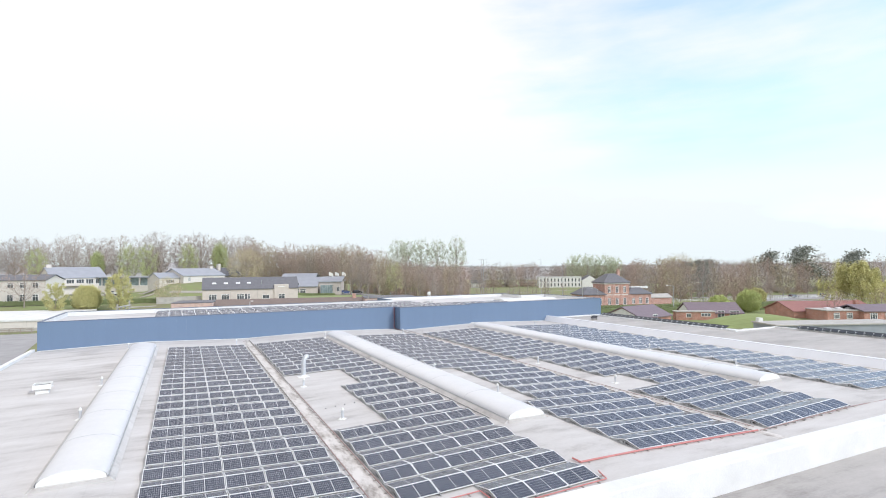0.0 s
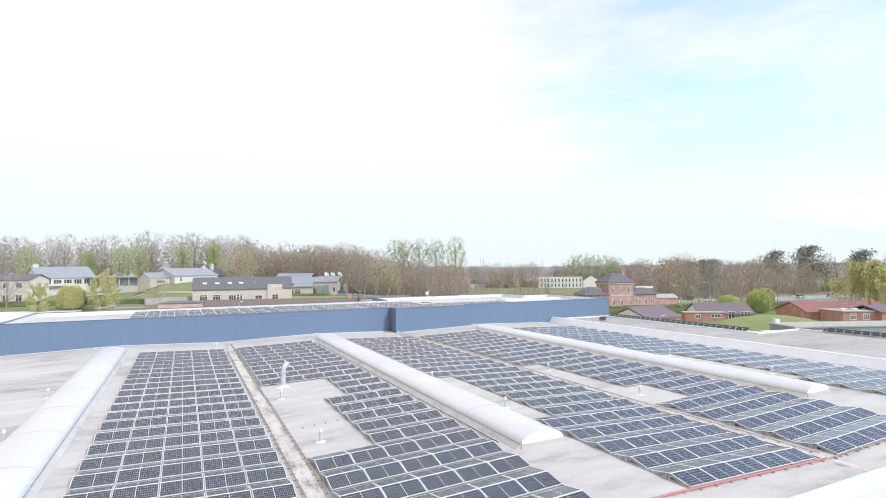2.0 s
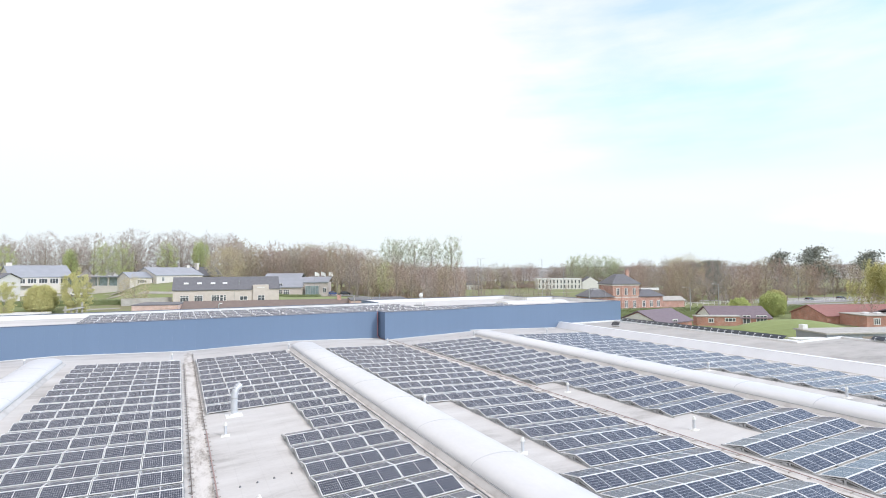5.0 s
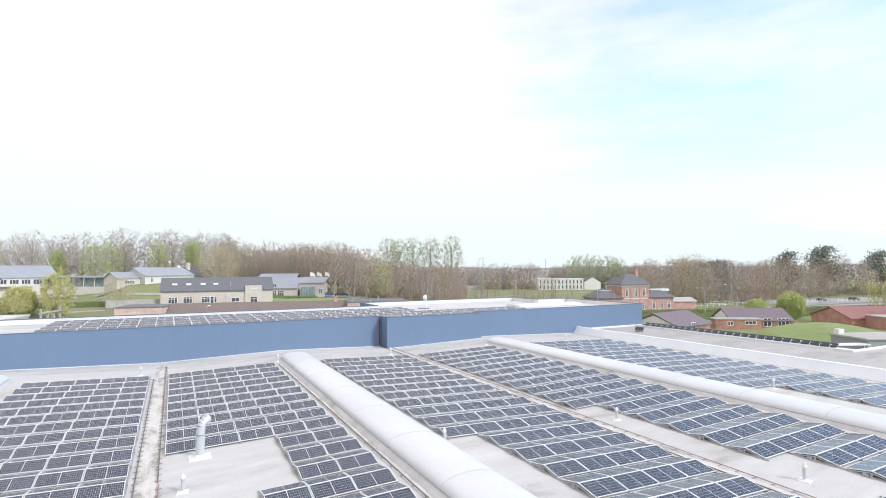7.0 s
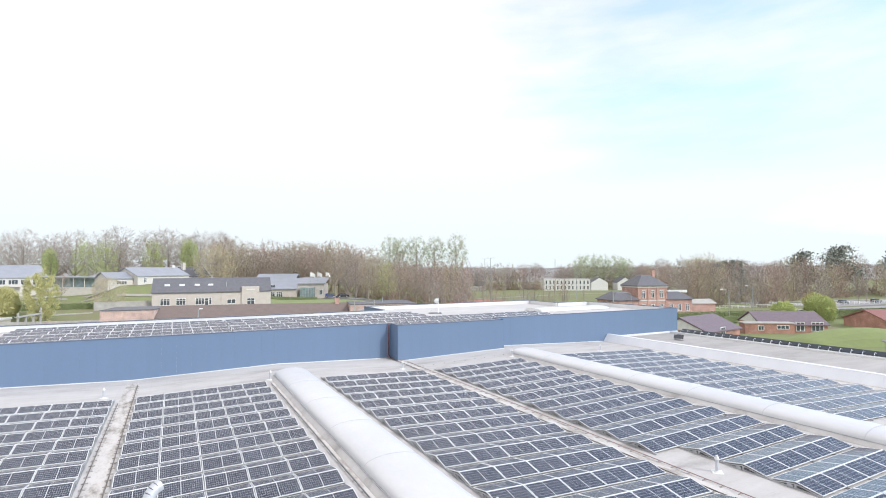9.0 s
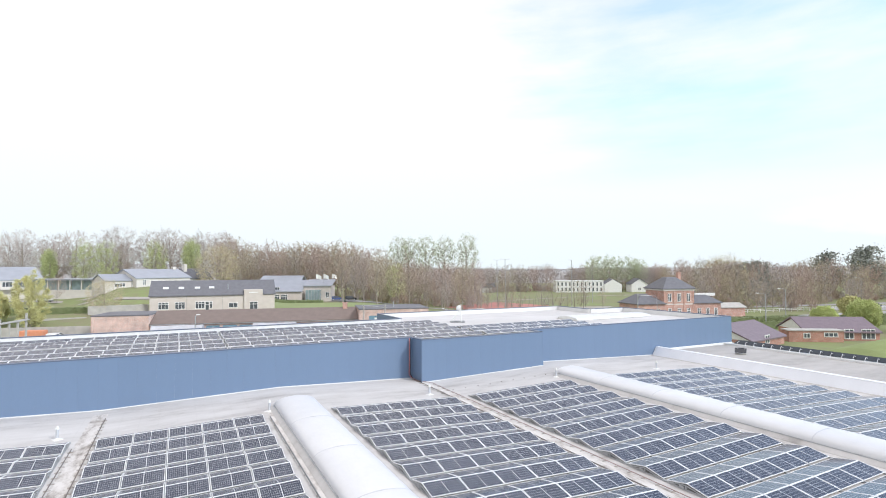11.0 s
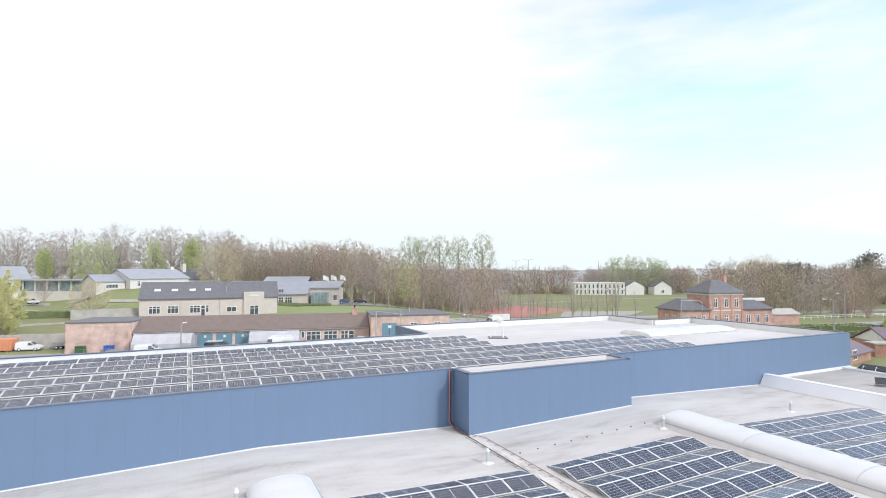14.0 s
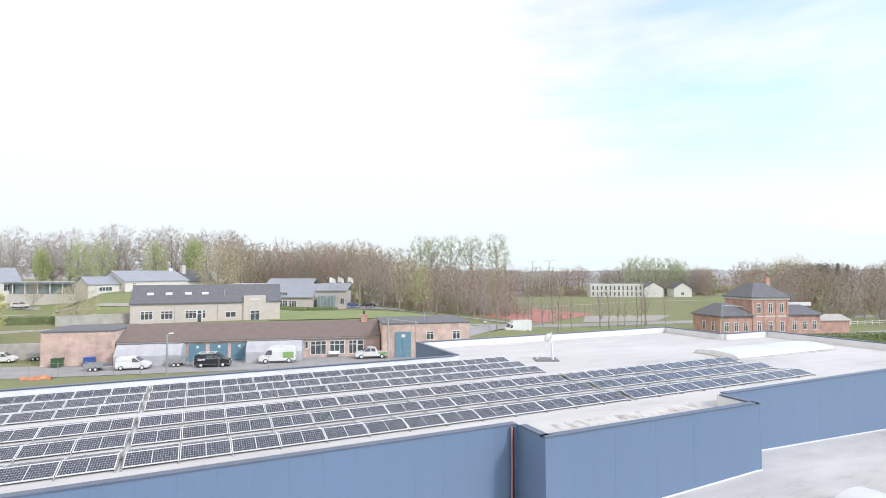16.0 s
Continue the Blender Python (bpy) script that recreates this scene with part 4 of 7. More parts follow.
def lay(name, material, label, category, poly_fn, nu, nv, lift=0.05):
    """A sheet laid over the ground: poly_fn(s, t) gives plan points for s and t from 0 to 1."""
    bm = bmesh.new()
    g = []
    for j in range(nv + 1):
        row = []
        for i in range(nu + 1):
            x, y = poly_fn(i / nu, j / nv)
            row.append(bm.verts.new((x, y, terrain(x, y) + lift)))
        g.append(row)
    for j in range(nv):
        for i in range(nu):
            bm.faces.new((g[j][i], g[j][i + 1], g[j + 1][i + 1], g[j + 1][i]))
    bmesh.ops.recalc_face_normals(bm, faces=bm.faces[:])
    if bm.faces[0].normal.z < 0:
        bmesh.ops.reverse_faces(bm, faces=bm.faces[:])
    return structure(name, bm, material, label, category)


def road(name, pts, width, material, label, lift=0.05):
    pts = [Vector(p) for p in pts]
    segs = [(b - a).length for a, b in zip(pts, pts[1:])]
    total = sum(segs)

    def at(s, t):
        d = s * total
        for (a, b), ln in zip(zip(pts, pts[1:]), segs):
            if d <= ln or b is pts[-1]:
                u = (b - a).normalized()
                p = a + u * d
                return p.x - u.y * (t - 0.5) * width, p.y + u.x * (t - 0.5) * width
            d -= ln
    return lay(name, material, label, "road", at, max(2, int(total / 6)), 3, lift)


def quad(a, b, c, d):
    a, b, c, d = (Vector(p) for p in (a, b, c, d))
    def at(s, t):
        p = (a * (1 - s) + b * s) * (1 - t) + (d * (1 - s) + c * s) * t
        return p.x, p.y
    return at


YO, YR = Vector((-5.7, 150.9)), -13.0
YM = pose(YO.x, YO.y, GROUND, 0, 0, YR)


def yard(u, v):
    p = YM @ Vector((u, v, 0))
    return p.x, p.y


lay("yard_pavement", M_ASPH, "grey asphalt works yard", "pavement", quad(yard(-60, -9.4), yard(78, -9.4), yard(78, 0.5), yard(-60, 0.5)), 30, 6)
lay("side_road", M_ASPH, "asphalt road beside the hall", "road", quad((-60, 95), (-26, 92), (-30, 140), (-64, 143)), 6, 10)
M_PALE = mat("pale_path", (0.40, 0.37, 0.33), (0.32, 0.30, 0.27), 0.9, scale=0.5, fine=6)
road("avenue", [(60, 152), (92, 166), (130, 160), (190, 150), (330, 120)], 6.5, M_ASPH, "grey asphalt avenue past the sports ground")
road("school_drive", [(70, 203), (84, 190), (92, 172)], 5.0, M_ASPH, "asphalt drive to the car park", 0.12)
lay("car_park", M_ASPH, "small asphalt car park beside the glass building", "pavement", quad((54, 203), (72, 200), (74, 214), (56, 216)), 5, 4, 0.12)
lay("school_lawn", M_LAWN, "fresh mown lawn in front of the glass entrance", "lawn", quad((30, 176), (70, 168), (76, 188), (36, 204)), 14, 12, 0.09)
lay("bank_lawn", M_LAWN, "mown grass bank below the school houses", "lawn", quad((-30, 196), (1, 188), (6, 204), (-22, 213)), 12, 8, 0.07)
lay("sports_court", M_COURT, "red hard sports court with pale lines", "court", quad((94.5, 203), (100, 173), (134, 190), (129, 219)), 10, 10, 0.06)
lay("skate_slab", M_PALE, "pale concrete slab beside the court", "pavement", quad((112, 170), (133, 164), (152, 176), (126, 186)), 6, 4, 0.06)
road("field_path", [(88, 178), (104, 166), (122, 163)], 3.0, M_PALE, "pale gravel path", 0.07)
road("upper_path", [(88, 222), (140, 226), (200, 236), (240, 230)], 2.5, M_PALE, "pale gravel path across the field", 0.06)
road("bank_path", [(-70, 218), (-20, 214), (6, 206)], 2.2, M_PALE, "pale path along the grass bank", 0.15)
road("bank_path_lower", [(-70, 196), (-30, 192), (-16, 190)], 1.4, M_PALE, "narrow pale path on the grass bank", 0.15)
road("terrace_drive", [(-75, 256), (-34, 233), (-12, 219)], 4.0, M_PALE, "pale drive in front of the long glazed building", 0.18)
road("far_road", [(120, 128), (150, 122), (230, 112), (330, 105)], 6.0, M_ASPH, "grey road beyond the houses", 0.06)
road("car_lot", [(200, 128), (330, 118)], 14.0, M_ASPH, "grey car park behind the trees", 0.08)


# ---- windows, doors ----
def window(parent, u, v, z, w, h, mull=1, trans=True, glass=None, paint=None, depth=0.10, turn=0.0):
    """A framed window flush in a wall that faces -v."""
    paint, glass = paint or M_WHITE, glass or M_GLASS
    t = 0.12
    bm = bmesh.new()
    bx(bm, (0, -0.06, 0), (w, depth, t))
    bx(bm, (0, -0.06, h - t), (w, depth, h))
    bx(bm, (0, -0.06, t), (t, depth, h - t))
    bx(bm, (w - t, -0.06, t), (w, depth, h - t))
    for k in range(1, mull + 1):
        x = w * k / (mull + 1)
        bx(bm, (x - 0.055, -0.045, t), (x + 0.055, depth, h - t))
    if trans:
        bx(bm, (t, -0.045, h * 0.68), (w - t, depth, h * 0.68 + 0.10))
    ob = part("window", bm, paint, parent)
    ob.matrix_basis = pose(u, v, z, 0, 0, turn)
    n = mull + 1
    for k in range(n):
        part("pane", boxes(((w * k / n + 0.03, -0.02, t * 0.6), (w * (k + 1) / n - 0.03, 0.02, h - t * 0.6))), glass, ob)
    return ob


def gable(bm, u0, u1, v0, v1, ze, zr, over=0.35, thick=0.22, axis="u"):
    """A pitched roof slab with its ridge along u (or v)."""
    if axis == "u":
        vm = (v0 + v1) / 2
        s = (zr - ze) / (vm - v0)
        pts = [(v0 - over, ze - over * s), (vm, zr), (v1 + over, ze - over * s), (v1 + over, ze - over * s + thick), (vm, zr + thick), (v0 - over, ze - over * s + thick)]
        prism(bm, pts, u0 - over, u1 + over, axis="x")
    else:
        um = (u0 + u1) / 2
        s = (zr - ze) / (um - u0)
        pts = [(u0 - over, ze - over * s), (um, zr), (u1 + over, ze - over * s), (u1 + over, ze - over * s + thick), (um, zr + thick), (u0 - over, ze - over * s + thick)]
        prism(bm, pts, v0 - over, v1 + over, axis="y")
    return bm


def gable_wall(bm, u0, u1, v0, v1, ze, zr, axis="u", z0=-0.5):
    if axis == "u":
        prism(bm, [(v0, z0), (v1, z0), (v1, ze), ((v0 + v1) / 2, zr), (v0, ze)], u0, u1, axis="x")
    else:
        prism(bm, [(u0, z0), (u1, z0), (u1, ze), ((u0 + u1) / 2, zr), (u0, ze)], v0, v1, axis="y")
    return bm


def hip(bm, u0, u1, v0, v1, ze, zr, over=0.4, flat=0.25):
    u0, u1, v0, v1 = u0 - over, u1 + over, v0 - over, v1 + over
    w, d = u1 - u0, v1 - v0
    k = min(w, d) * (0.5 - flat / 2)
    a = [bm.verts.new(p) for p in ((u0, v0, ze), (u1, v0, ze), (u1, v1, ze), (u0, v1, ze))]
    b = [bm.verts.new(p) for p in ((u0, v0, ze + 0.2), (u1, v0, ze + 0.2), (u1, v1, ze + 0.2), (u0, v1, ze + 0.2))]
    c = [bm.verts.new(p) for p in ((u0 + k, v0 + k, zr), (u1 - k, v0 + k, zr), (u1 - k, v1 - k, zr), (u0 + k, v1 - k, zr))]
    bm.faces.new(a[::-1])
    bm.faces.new(c)
    for i in range(4):
        j = (i + 1) % 4
        bm.faces.new((a[i], a[j], b[j], b[i]))
        bm.faces.new((b[i], b[j], c[j], c[i]))
    return bm


def skylight_window(parent, u, v, z, tilt, w=0.9, h=1.1):
    ob = part("roof_window", boxes(((-w / 2, -h / 2, 0.0), (w / 2, h / 2, 0.10)), c=0.02), M_WHITE, parent, "pale framed roof window")
    ob.matrix_basis = pose(u, v, z, tilt)
    part("pane", boxes(((-w / 2 + 0.1, -h / 2 + 0.1, 0.101), (w / 2 - 0.1, h / 2 - 0.1, 0.112))), M_OPAL, ob)


# ---- works yard: brick workshops ----
wk = thing("brick_workshop", "long low brick workshop with a brown tiled roof", "building", YM)
part("wall", boxes(((10.15, 0.0, -0.5), (50.55, 9.8, 3.3))), M_BRICK_PALE, wk)
bm = bmesh.new()
gable(bm, 10.6, 50.1, 0.2, 9.8, 3.35, 5.4, over=0.45)
part("roof", bm, M_BROWN, wk, "weathered brown tiled roof")
bm = bmesh.new()
prism(bm, [(0.2, 3.2), (9.8, 3.2), (5.0, 5.3)], 10.2, 10.55, axis="x")
part("gable_wall", bm, M_BRICK_PALE, wk)
part("gutter", boxes(((10.2, -0.42, 3.12), (50.5, -0.28, 3.24))), M_STEEL, wk)
for a, b in ((20.5, 23.0), (23.6, 26.3), (26.8, 29.2)):
    d = part("garage_door", boxes(((a, -0.05, 0.02), (b, 0.1, 2.75))), M_TEAL, wk, "teal painted garage door")
    for k in range(1, 4):
        part("rail", boxes(((a + 0.05, -0.075, 0.75 * k - 0.03), (b - 0.05, -0.052, 0.75 * k + 0.03))), M_TEAL, d)
    part("notice", boxes(((a + (b - a) * 0.45, -0.09, 2.1), (a + (b - a) * 0.6, -0.078, 2.5))), M_WHITE, d, "small white notice")
for a, b in ((39.1, 41.7), (42.2, 44.7)):
    window(wk, a, -0.02, 0.45, b - a, 2.3, 2, True)
window(wk, 45.3, -0.02, 0.45, 1.4, 2.3, 1, True)
window(wk, 46.72, -0.02, 0.05, 1.1, 2.7, 0, True)
window(wk, 38.2, -0.02, 1.5, 0.6, 1.3, 0, False)
ch = part("chimney", boxes(((47.6, 4.2, 4.8), (48.6, 5.2, 6.5)), ((47.5, 4.1, 6.5), (48.7, 5.3, 6.62))), M_BRICK, wk)
part("pot", rod(bmesh.new(), (48.1, 4.7, 6.62), (48.1, 4.7, 7.2), 0.16, 0.13, 10), M_RUBBER, ch)

wl_ = thing("brick_store", "flat roofed pale brick store with a dark roof edge", "building", YM)
part("wall", boxes(((0.0, -0.3, -0.5), (10.05, 9.8, 5.05))), M_BRICK_PALE, wl_)
part("roof", boxes(((-0.1, -0.4, 5.06), (10.14, 9.9, 5.28)), c=0.04), M_SLATE, wl_, "dark felt roof edge")
for k in range(4):
    part("brick_pier", boxes(((0.2 + k * 3.1, -0.38, -0.3), (0.52 + k * 3.1, -0.302, 4.7))), M_BRICK_PALE, wl_)

for z in (0.9, 1.75, 2.6, 3.45, 4.3):
    part("brick_course", boxes(((0.0, -0.335, z), (10.05, -0.301, z + 0.07))), M_BRICK_PALE, wl_)
wr = thing("brick_garage", "flat roofed brick garage with a tall teal door", "building", YM)
part("wall", boxes(((50.7, -3.0, -0.5), (65.4, 9.5, 5.45))), M_BRICK_PALE, wr)
part("roof", boxes(((50.6, -3.1, 5.46), (65.5, 9.6, 5.68)), c=0.04), M_SLATE, wr, "dark felt roof")
d = part("double_door", boxes(((52.7, -3.06, 0.02), (55.4, -2.95, 4.2))), M_TEAL, wr, "tall teal double door")
part("door_leaf", boxes(((54.02, -3.085, 0.05), (54.06, -3.062, 4.15))), M_RUBBER, d)
part("notice", boxes(((53.8, -3.10, 3.3), (54.4, -3.088, 3.8))), M_WHITE, d)
window(wr, 57.9, -3.02, 2.75, 1.4, 1.5, 1, True)
window(wr, 62.4, -3.02, 2.75, 1.4, 1.5, 1, True)
part("flue", rod(bmesh.new(), (58.5, 2.0, 5.6), (58.5, 2.0, 6.8), 0.12, 0.12, 10), M_STEEL, wr)


def tent(label, u0, u1, v0, v1, h):
    th = thing("storage_tent", label, "tent", YM, "storage tents")
    bm = bmesh.new()
    n = 10
    prof = [(v0, 0), (v0 - 0.02, h * 0.52), (v0 + 0.8, h * 0.85), ((v0 + v1) / 2, h), (v1, h * 0.9), (v1, 0)]
    rows = []
    rng = random.Random(int(u0 * 10))
    for i in range(n + 1):
        u = u0 + (u1 - u0) * i / n
        sag = 0.10 * math.sin(math.pi * (i % 2))
        rows.append([bm.verts.new((u + rng.uniform(-0.05, 0.05), v + rng.uniform(-0.03, 0.03), z - (0.04 if i % 2 else 0) * (z > 0.5) + rng.uniform(-0.03, 0.03) * (z > 0))) for v, z in prof])
    for a, b in zip(rows, rows[1:]):
        for k in range(len(prof) - 1):
            bm.faces.new((a[k], b[k], b[k + 1], a[k + 1]))
    bm.faces.new(rows[0])
    bm.faces.new(rows[-1][::-1])
    bmesh.ops.recalc_face_normals(bm, faces=bm.faces[:])
    part("cover", bm, M_GREYPVC, th, "creased grey tarpaulin")
    for i in range(0, n + 1, 2):
        u = u0 + (u1 - u0) * i / n
        part("hoop", pipe(bmesh.new(), [(u, v0 + 0.06, 0), (u, v0 + 0.06, h * 0.5), (u, v0 + 0.85, h * 0.8)], 0.03, 6), M_STEEL, th)


tent("grey tarpaulin storage tent against the workshop", 11.0, 20.2, -3.4, -0.5, 3.2)
tent("grey tarpaulin storage tent beside the garage doors", 29.5, 37.9, -3.2, -0.5, 3.2)

# fence along the yard, gantry poles, bins
fence = thing("yard_fence", "thin grey wire fence on slim posts", "fence", YM)
for k in range(26):
    part("post", rod(bmesh.new(), (-14 + 3.4 * k, -9.2, 0), (-14 + 3.4 * k, -9.2, 2.0), 0.035, 0.035, 6), M_STEEL, fence)
for z in (0.3, 1.0, 1.85):
    part("wire", rod(bmesh.new(), (-14, -9.2, z), (71, -9.2, z), 0.012, 0.012, 4), M_STEEL, fence)
gantry = thing("pipe_gantry", "grey steel pipe gantry beside the garage", "gantry", YM)
for u, v in ((51.5, -4.2), (55.6, -6.5)):
    part("post", rod(bmesh.new(), (u, v, 0), (u, v, 6.6), 0.13, 0.11, 8), M_CONC, gantry)
part("beam", rod(bmesh.new(), (51.2, -4.0, 6.5), (56.0, -6.7, 6.0), 0.09, 0.09, 8), M_STEEL, gantry)
gf = thing("concrete_goal", "open concrete post frame on the grass", "post frame", pose(-16.7, 139.2, GROUND, 0, 0, 77))
for u in (0, 2.7, 5.4, 8.1):
    part("post", boxes(((u, 0, 0), (u + 0.28, 0.28, 6.4 if u > 8 else 6.0 if u == 0 else 5.1)), c=0.02), M_CONC, gf)
part("beam", boxes(((-0.2, 0.30, 5.15), (8.6, 0.52, 5.37)), ((-0.2, -0.24, 5.15), (8.6, -0.02, 5.37))), M_CONC, gf)


def lamp_post(x, y, h, arm=1.2, turn=0.0, label="slim grey street lamp with a curved arm", double=False, z=None):
    z = terrain(x, y) if z is None else z
    th = thing("street_lamp", label, "street lamp", pose(x, y, z, 0, 0, turn), "street lamps")
    part("pole", rod(bmesh.new(), (0, 0, 0), (0, 0, h), 0.13, 0.09, 8), M_STEEL, th)
    for s in ((1, -1) if double else (1,)):
        part("arm", pipe(bmesh.new(), [(0, 0, h - 0.3), (0.25 * s, 0, h + 0.05), (arm * s, 0, h + 0.15)], 0.04, 6), M_STEEL, th)
        part("lamp_head", boxes(((min(arm * s, (arm + 0.6) * s), -0.14, h + 0.08), (max(arm * s, (arm + 0.6) * s), 0.14, h + 0.22)), c=0.03), M_ALU, th)
    return th


lamp_post(11.9, 131.5, 6.0, 0.15, 0, "slim yard lamp with a round white head")
lamp_post(102.4, 172.2, 16.9, 1.0, -25, "tall floodlight mast beside the court", True)
lamp_post(126.1, 214.6, 17.5, 1.0, -25, "tall floodlight mast beside the court", True)
lamp_post(134.8, 178.7, 16.9, 0.5, 150, "tall lamp mast on the field")
lamp_post(160.0, 196.0, 15.0, 0.9, -25, "tall floodlight mast on the field", True)
lamp_post(127.5, 104.3, 8.0, 1.6, 160)
lamp_post(158.0, 118.0, 8.0, 1.6, 160)
lamp_post(226.0, 132.0, 10.0, 1.8, 160)
lamp_post(64.8, 139.5, 4.6, 0.5, 150)

th = thing("waste_bin", "green plastic wheeled waste container", "bin", YM @ pose(2.0, -1.6, 0.05))
part("body", boxes(((0, 0, 0.15), (1.3, 1.0, 1.2)), c=0.05), M_BINGREEN, th)
part("lid", boxes(((-0.05, -0.05, 1.21), (1.35, 1.05, 1.34)), c=0.05), M_BINGREEN, th)
th = thing("waste_bin", "blue plastic wheeled waste container", "bin", YM @ pose(6.3, -1.6, 0.05))
part("body", boxes(((0, 0, 0.15), (1.3, 1.0, 1.2)), c=0.05), M_BINBLUE, th)
part("lid", boxes(((-0.05, -0.05, 1.21), (1.35, 1.05, 1.34)), c=0.05), M_BINBLUE, th)
th = thing("barrier_mesh", "crumpled orange plastic barrier mesh on the grass", "barrier", YM @ pose(2.6, -10.6, 0) @ Matrix.Diagonal((0.75, 0.75, 0.7, 1)))
bm = bmesh.new()
rng = random.Random(8)
g = [[bm.verts.new((0.42 * i, 0.5 * math.sin(i * 0.9) + rng.uniform(-0.2, 0.2) + 0.3 * k, max(0.02, (0.6 if k == 1 else 0.02) * rng.uniform(0.5, 1.3)))) for k in range(3)] for i in range(13)]
for a, b in zip(g, g[1:]):
    for k in range(2):
        bm.faces.new((a[k], b[k], b[k + 1], a[k + 1]))
part("mesh_sheet", bm, M_ORANGE, th)
th = thing("skip_container", "rusty orange steel skip", "skip", YM @ pose(-14.2, 4.6, 0))
part("body", boxes(((0, 0, 0.2), (4.0, 2.2, 2.2)), c=0.1), M_ORANGE, th)
for k in range(5):
    part("rib", boxes(((0.3 + 0.8 * k, -0.06, 0.3), (0.42 + 0.8 * k, 0.0, 2.1))), M_ORANGE, th)
structure("retaining_wall", boxes(((-28.0, 7.6, 0.0), (1.9, 8.0, 2.6))), M_CONC, "stained concrete retaining wall below the bank", "wall").matrix_basis = YM


# ---- vehicles ----
def wheel(parent, x, y, r, w):
    s = -1 if y < 0 else 1
    t = part("wheel", rod(bmesh.new(), (0, -w / 2, 0), (0, w / 2, 0), r, r, 18), M_RUBBER, parent)
    t.matrix_basis = pose(x, y, r)
    part("rim", rod(bmesh.new(), (0, s * (w / 2 + 0.004), 0), (0, s * (w / 2 + 0.02), 0), r * 0.62, r * 0.5, 12), M_ALU, t)


def vehicle(name, label, category, m, ln, wd, prof, paint, glass_side, r=0.33, axles=(0.9, 3.4), shield=None, extra=None, group=""):
    """prof: the side outline as (x, z) from the rear foot round over the roof to the front foot."""
    th = thing(name, label, category, m, group)
    bm = bmesh.new()
    h = max(z for _, z in prof)
    lo, hi = [], []
    for x, z in prof:
        k = 1.0 - 0.16 * max(0.0, (z - 0.55 * h) / (0.45 * h))
        lo.append(bm.verts.new((x, -wd / 2 * k, z)))
        hi.append(bm.verts.new((x, wd / 2 * k, z)))
    fs = [bm.faces.new(lo), bm.faces.new(hi[::-1])] + [bm.faces.new((lo[i], hi[i], hi[(i + 1) % len(lo)], lo[(i + 1) % len(lo)])) for i in range(len(lo))]
    bmesh.ops.recalc_face_normals(bm, faces=fs)
    bmesh.ops.bevel(bm, geom=[e for e in bm.edges], offset=0.05, segments=2, affect="EDGES", clamp_overlap=True)
    part("body", bm, paint, th, smooth=False)
    for poly in glass_side:
        for s in (-1, 1):
            bm = bmesh.new()
            vs = []
            for x, z in poly:
                k = 1.0 - 0.16 * max(0.0, (z - 0.55 * h) / (0.45 * h))
                vs.append((x, s * (wd / 2 * k - 0.01), z))
            a = [bm.verts.new(p) for p in vs]
            b = [bm.verts.new((p[0], p[1] + s * 0.025, p[2])) for p in vs]
            bm.faces.new(a)
            bm.faces.new(b)
            for i in range(len(a)):
                bm.faces.new((a[i], a[(i + 1) % len(a)], b[(i + 1) % len(a)], b[i]))
            bmesh.ops.recalc_face_normals(bm, faces=bm.faces[:])
            part("side_window", bm, M_GLASS, th)
    if shield:
        (x0, z0), (x1, z1) = shield
        bm = bmesh.new()
        n = Vector((z1 - z0, 0, x0 - x1)).normalized() * 0.02
        if n.z < 0:
            n = -n
        w0, w1 = wd / 2 * 0.86, wd / 2 * 0.78
        vs = [Vector((x0, -w0, z0)), Vector((x0, w0, z0)), Vector((x1, w1, z1)), Vector((x1, -w1, z1))]
        a, b = [bm.verts.new(v - n) for v in vs], [bm.verts.new(v + n) for v in vs]
        bm.faces.new(a)
        bm.faces.new(b)
        for i in range(4):
            bm.faces.new((a[i], a[(i + 1) % 4], b[(i + 1) % 4], b[i]))
        bmesh.ops.recalc_face_normals(bm, faces=bm.faces[:])
        part("windscreen", bm, M_GLASS, th)
    for x in axles:
        for y in (-wd / 2 + 0.1, wd / 2 - 0.1):
            wheel(th, x, y, r, 0.2)
    xf = max(x for x, _ in prof)
    for s in (-1, 1):
        part("headlight", boxes(((xf - 0.12, s * wd * 0.36 - 0.14, 0.66), (xf + 0.015, s * wd * 0.36 + 0.14, 0.82)), c=0.02), M_ALU, th)
        part("tail_light", boxes(((-0.012, s * wd * 0.42 - 0.07, 0.75), (0.06, s * wd * 0.42 + 0.07, 1.1)), c=0.01), M_RED_PIPE, th)
    part("rear_bumper", boxes(((-0.05, -wd / 2 * 0.95, 0.28), (0.12, wd / 2 * 0.95, 0.46)), c=0.03), M_SHEET, th)
    part("front_bumper", boxes(((xf - 0.14, -wd / 2 * 0.95, 0.26), (xf + 0.05, wd / 2 * 0.95, 0.46)), c=0.03), M_SHEET, th)
    return th


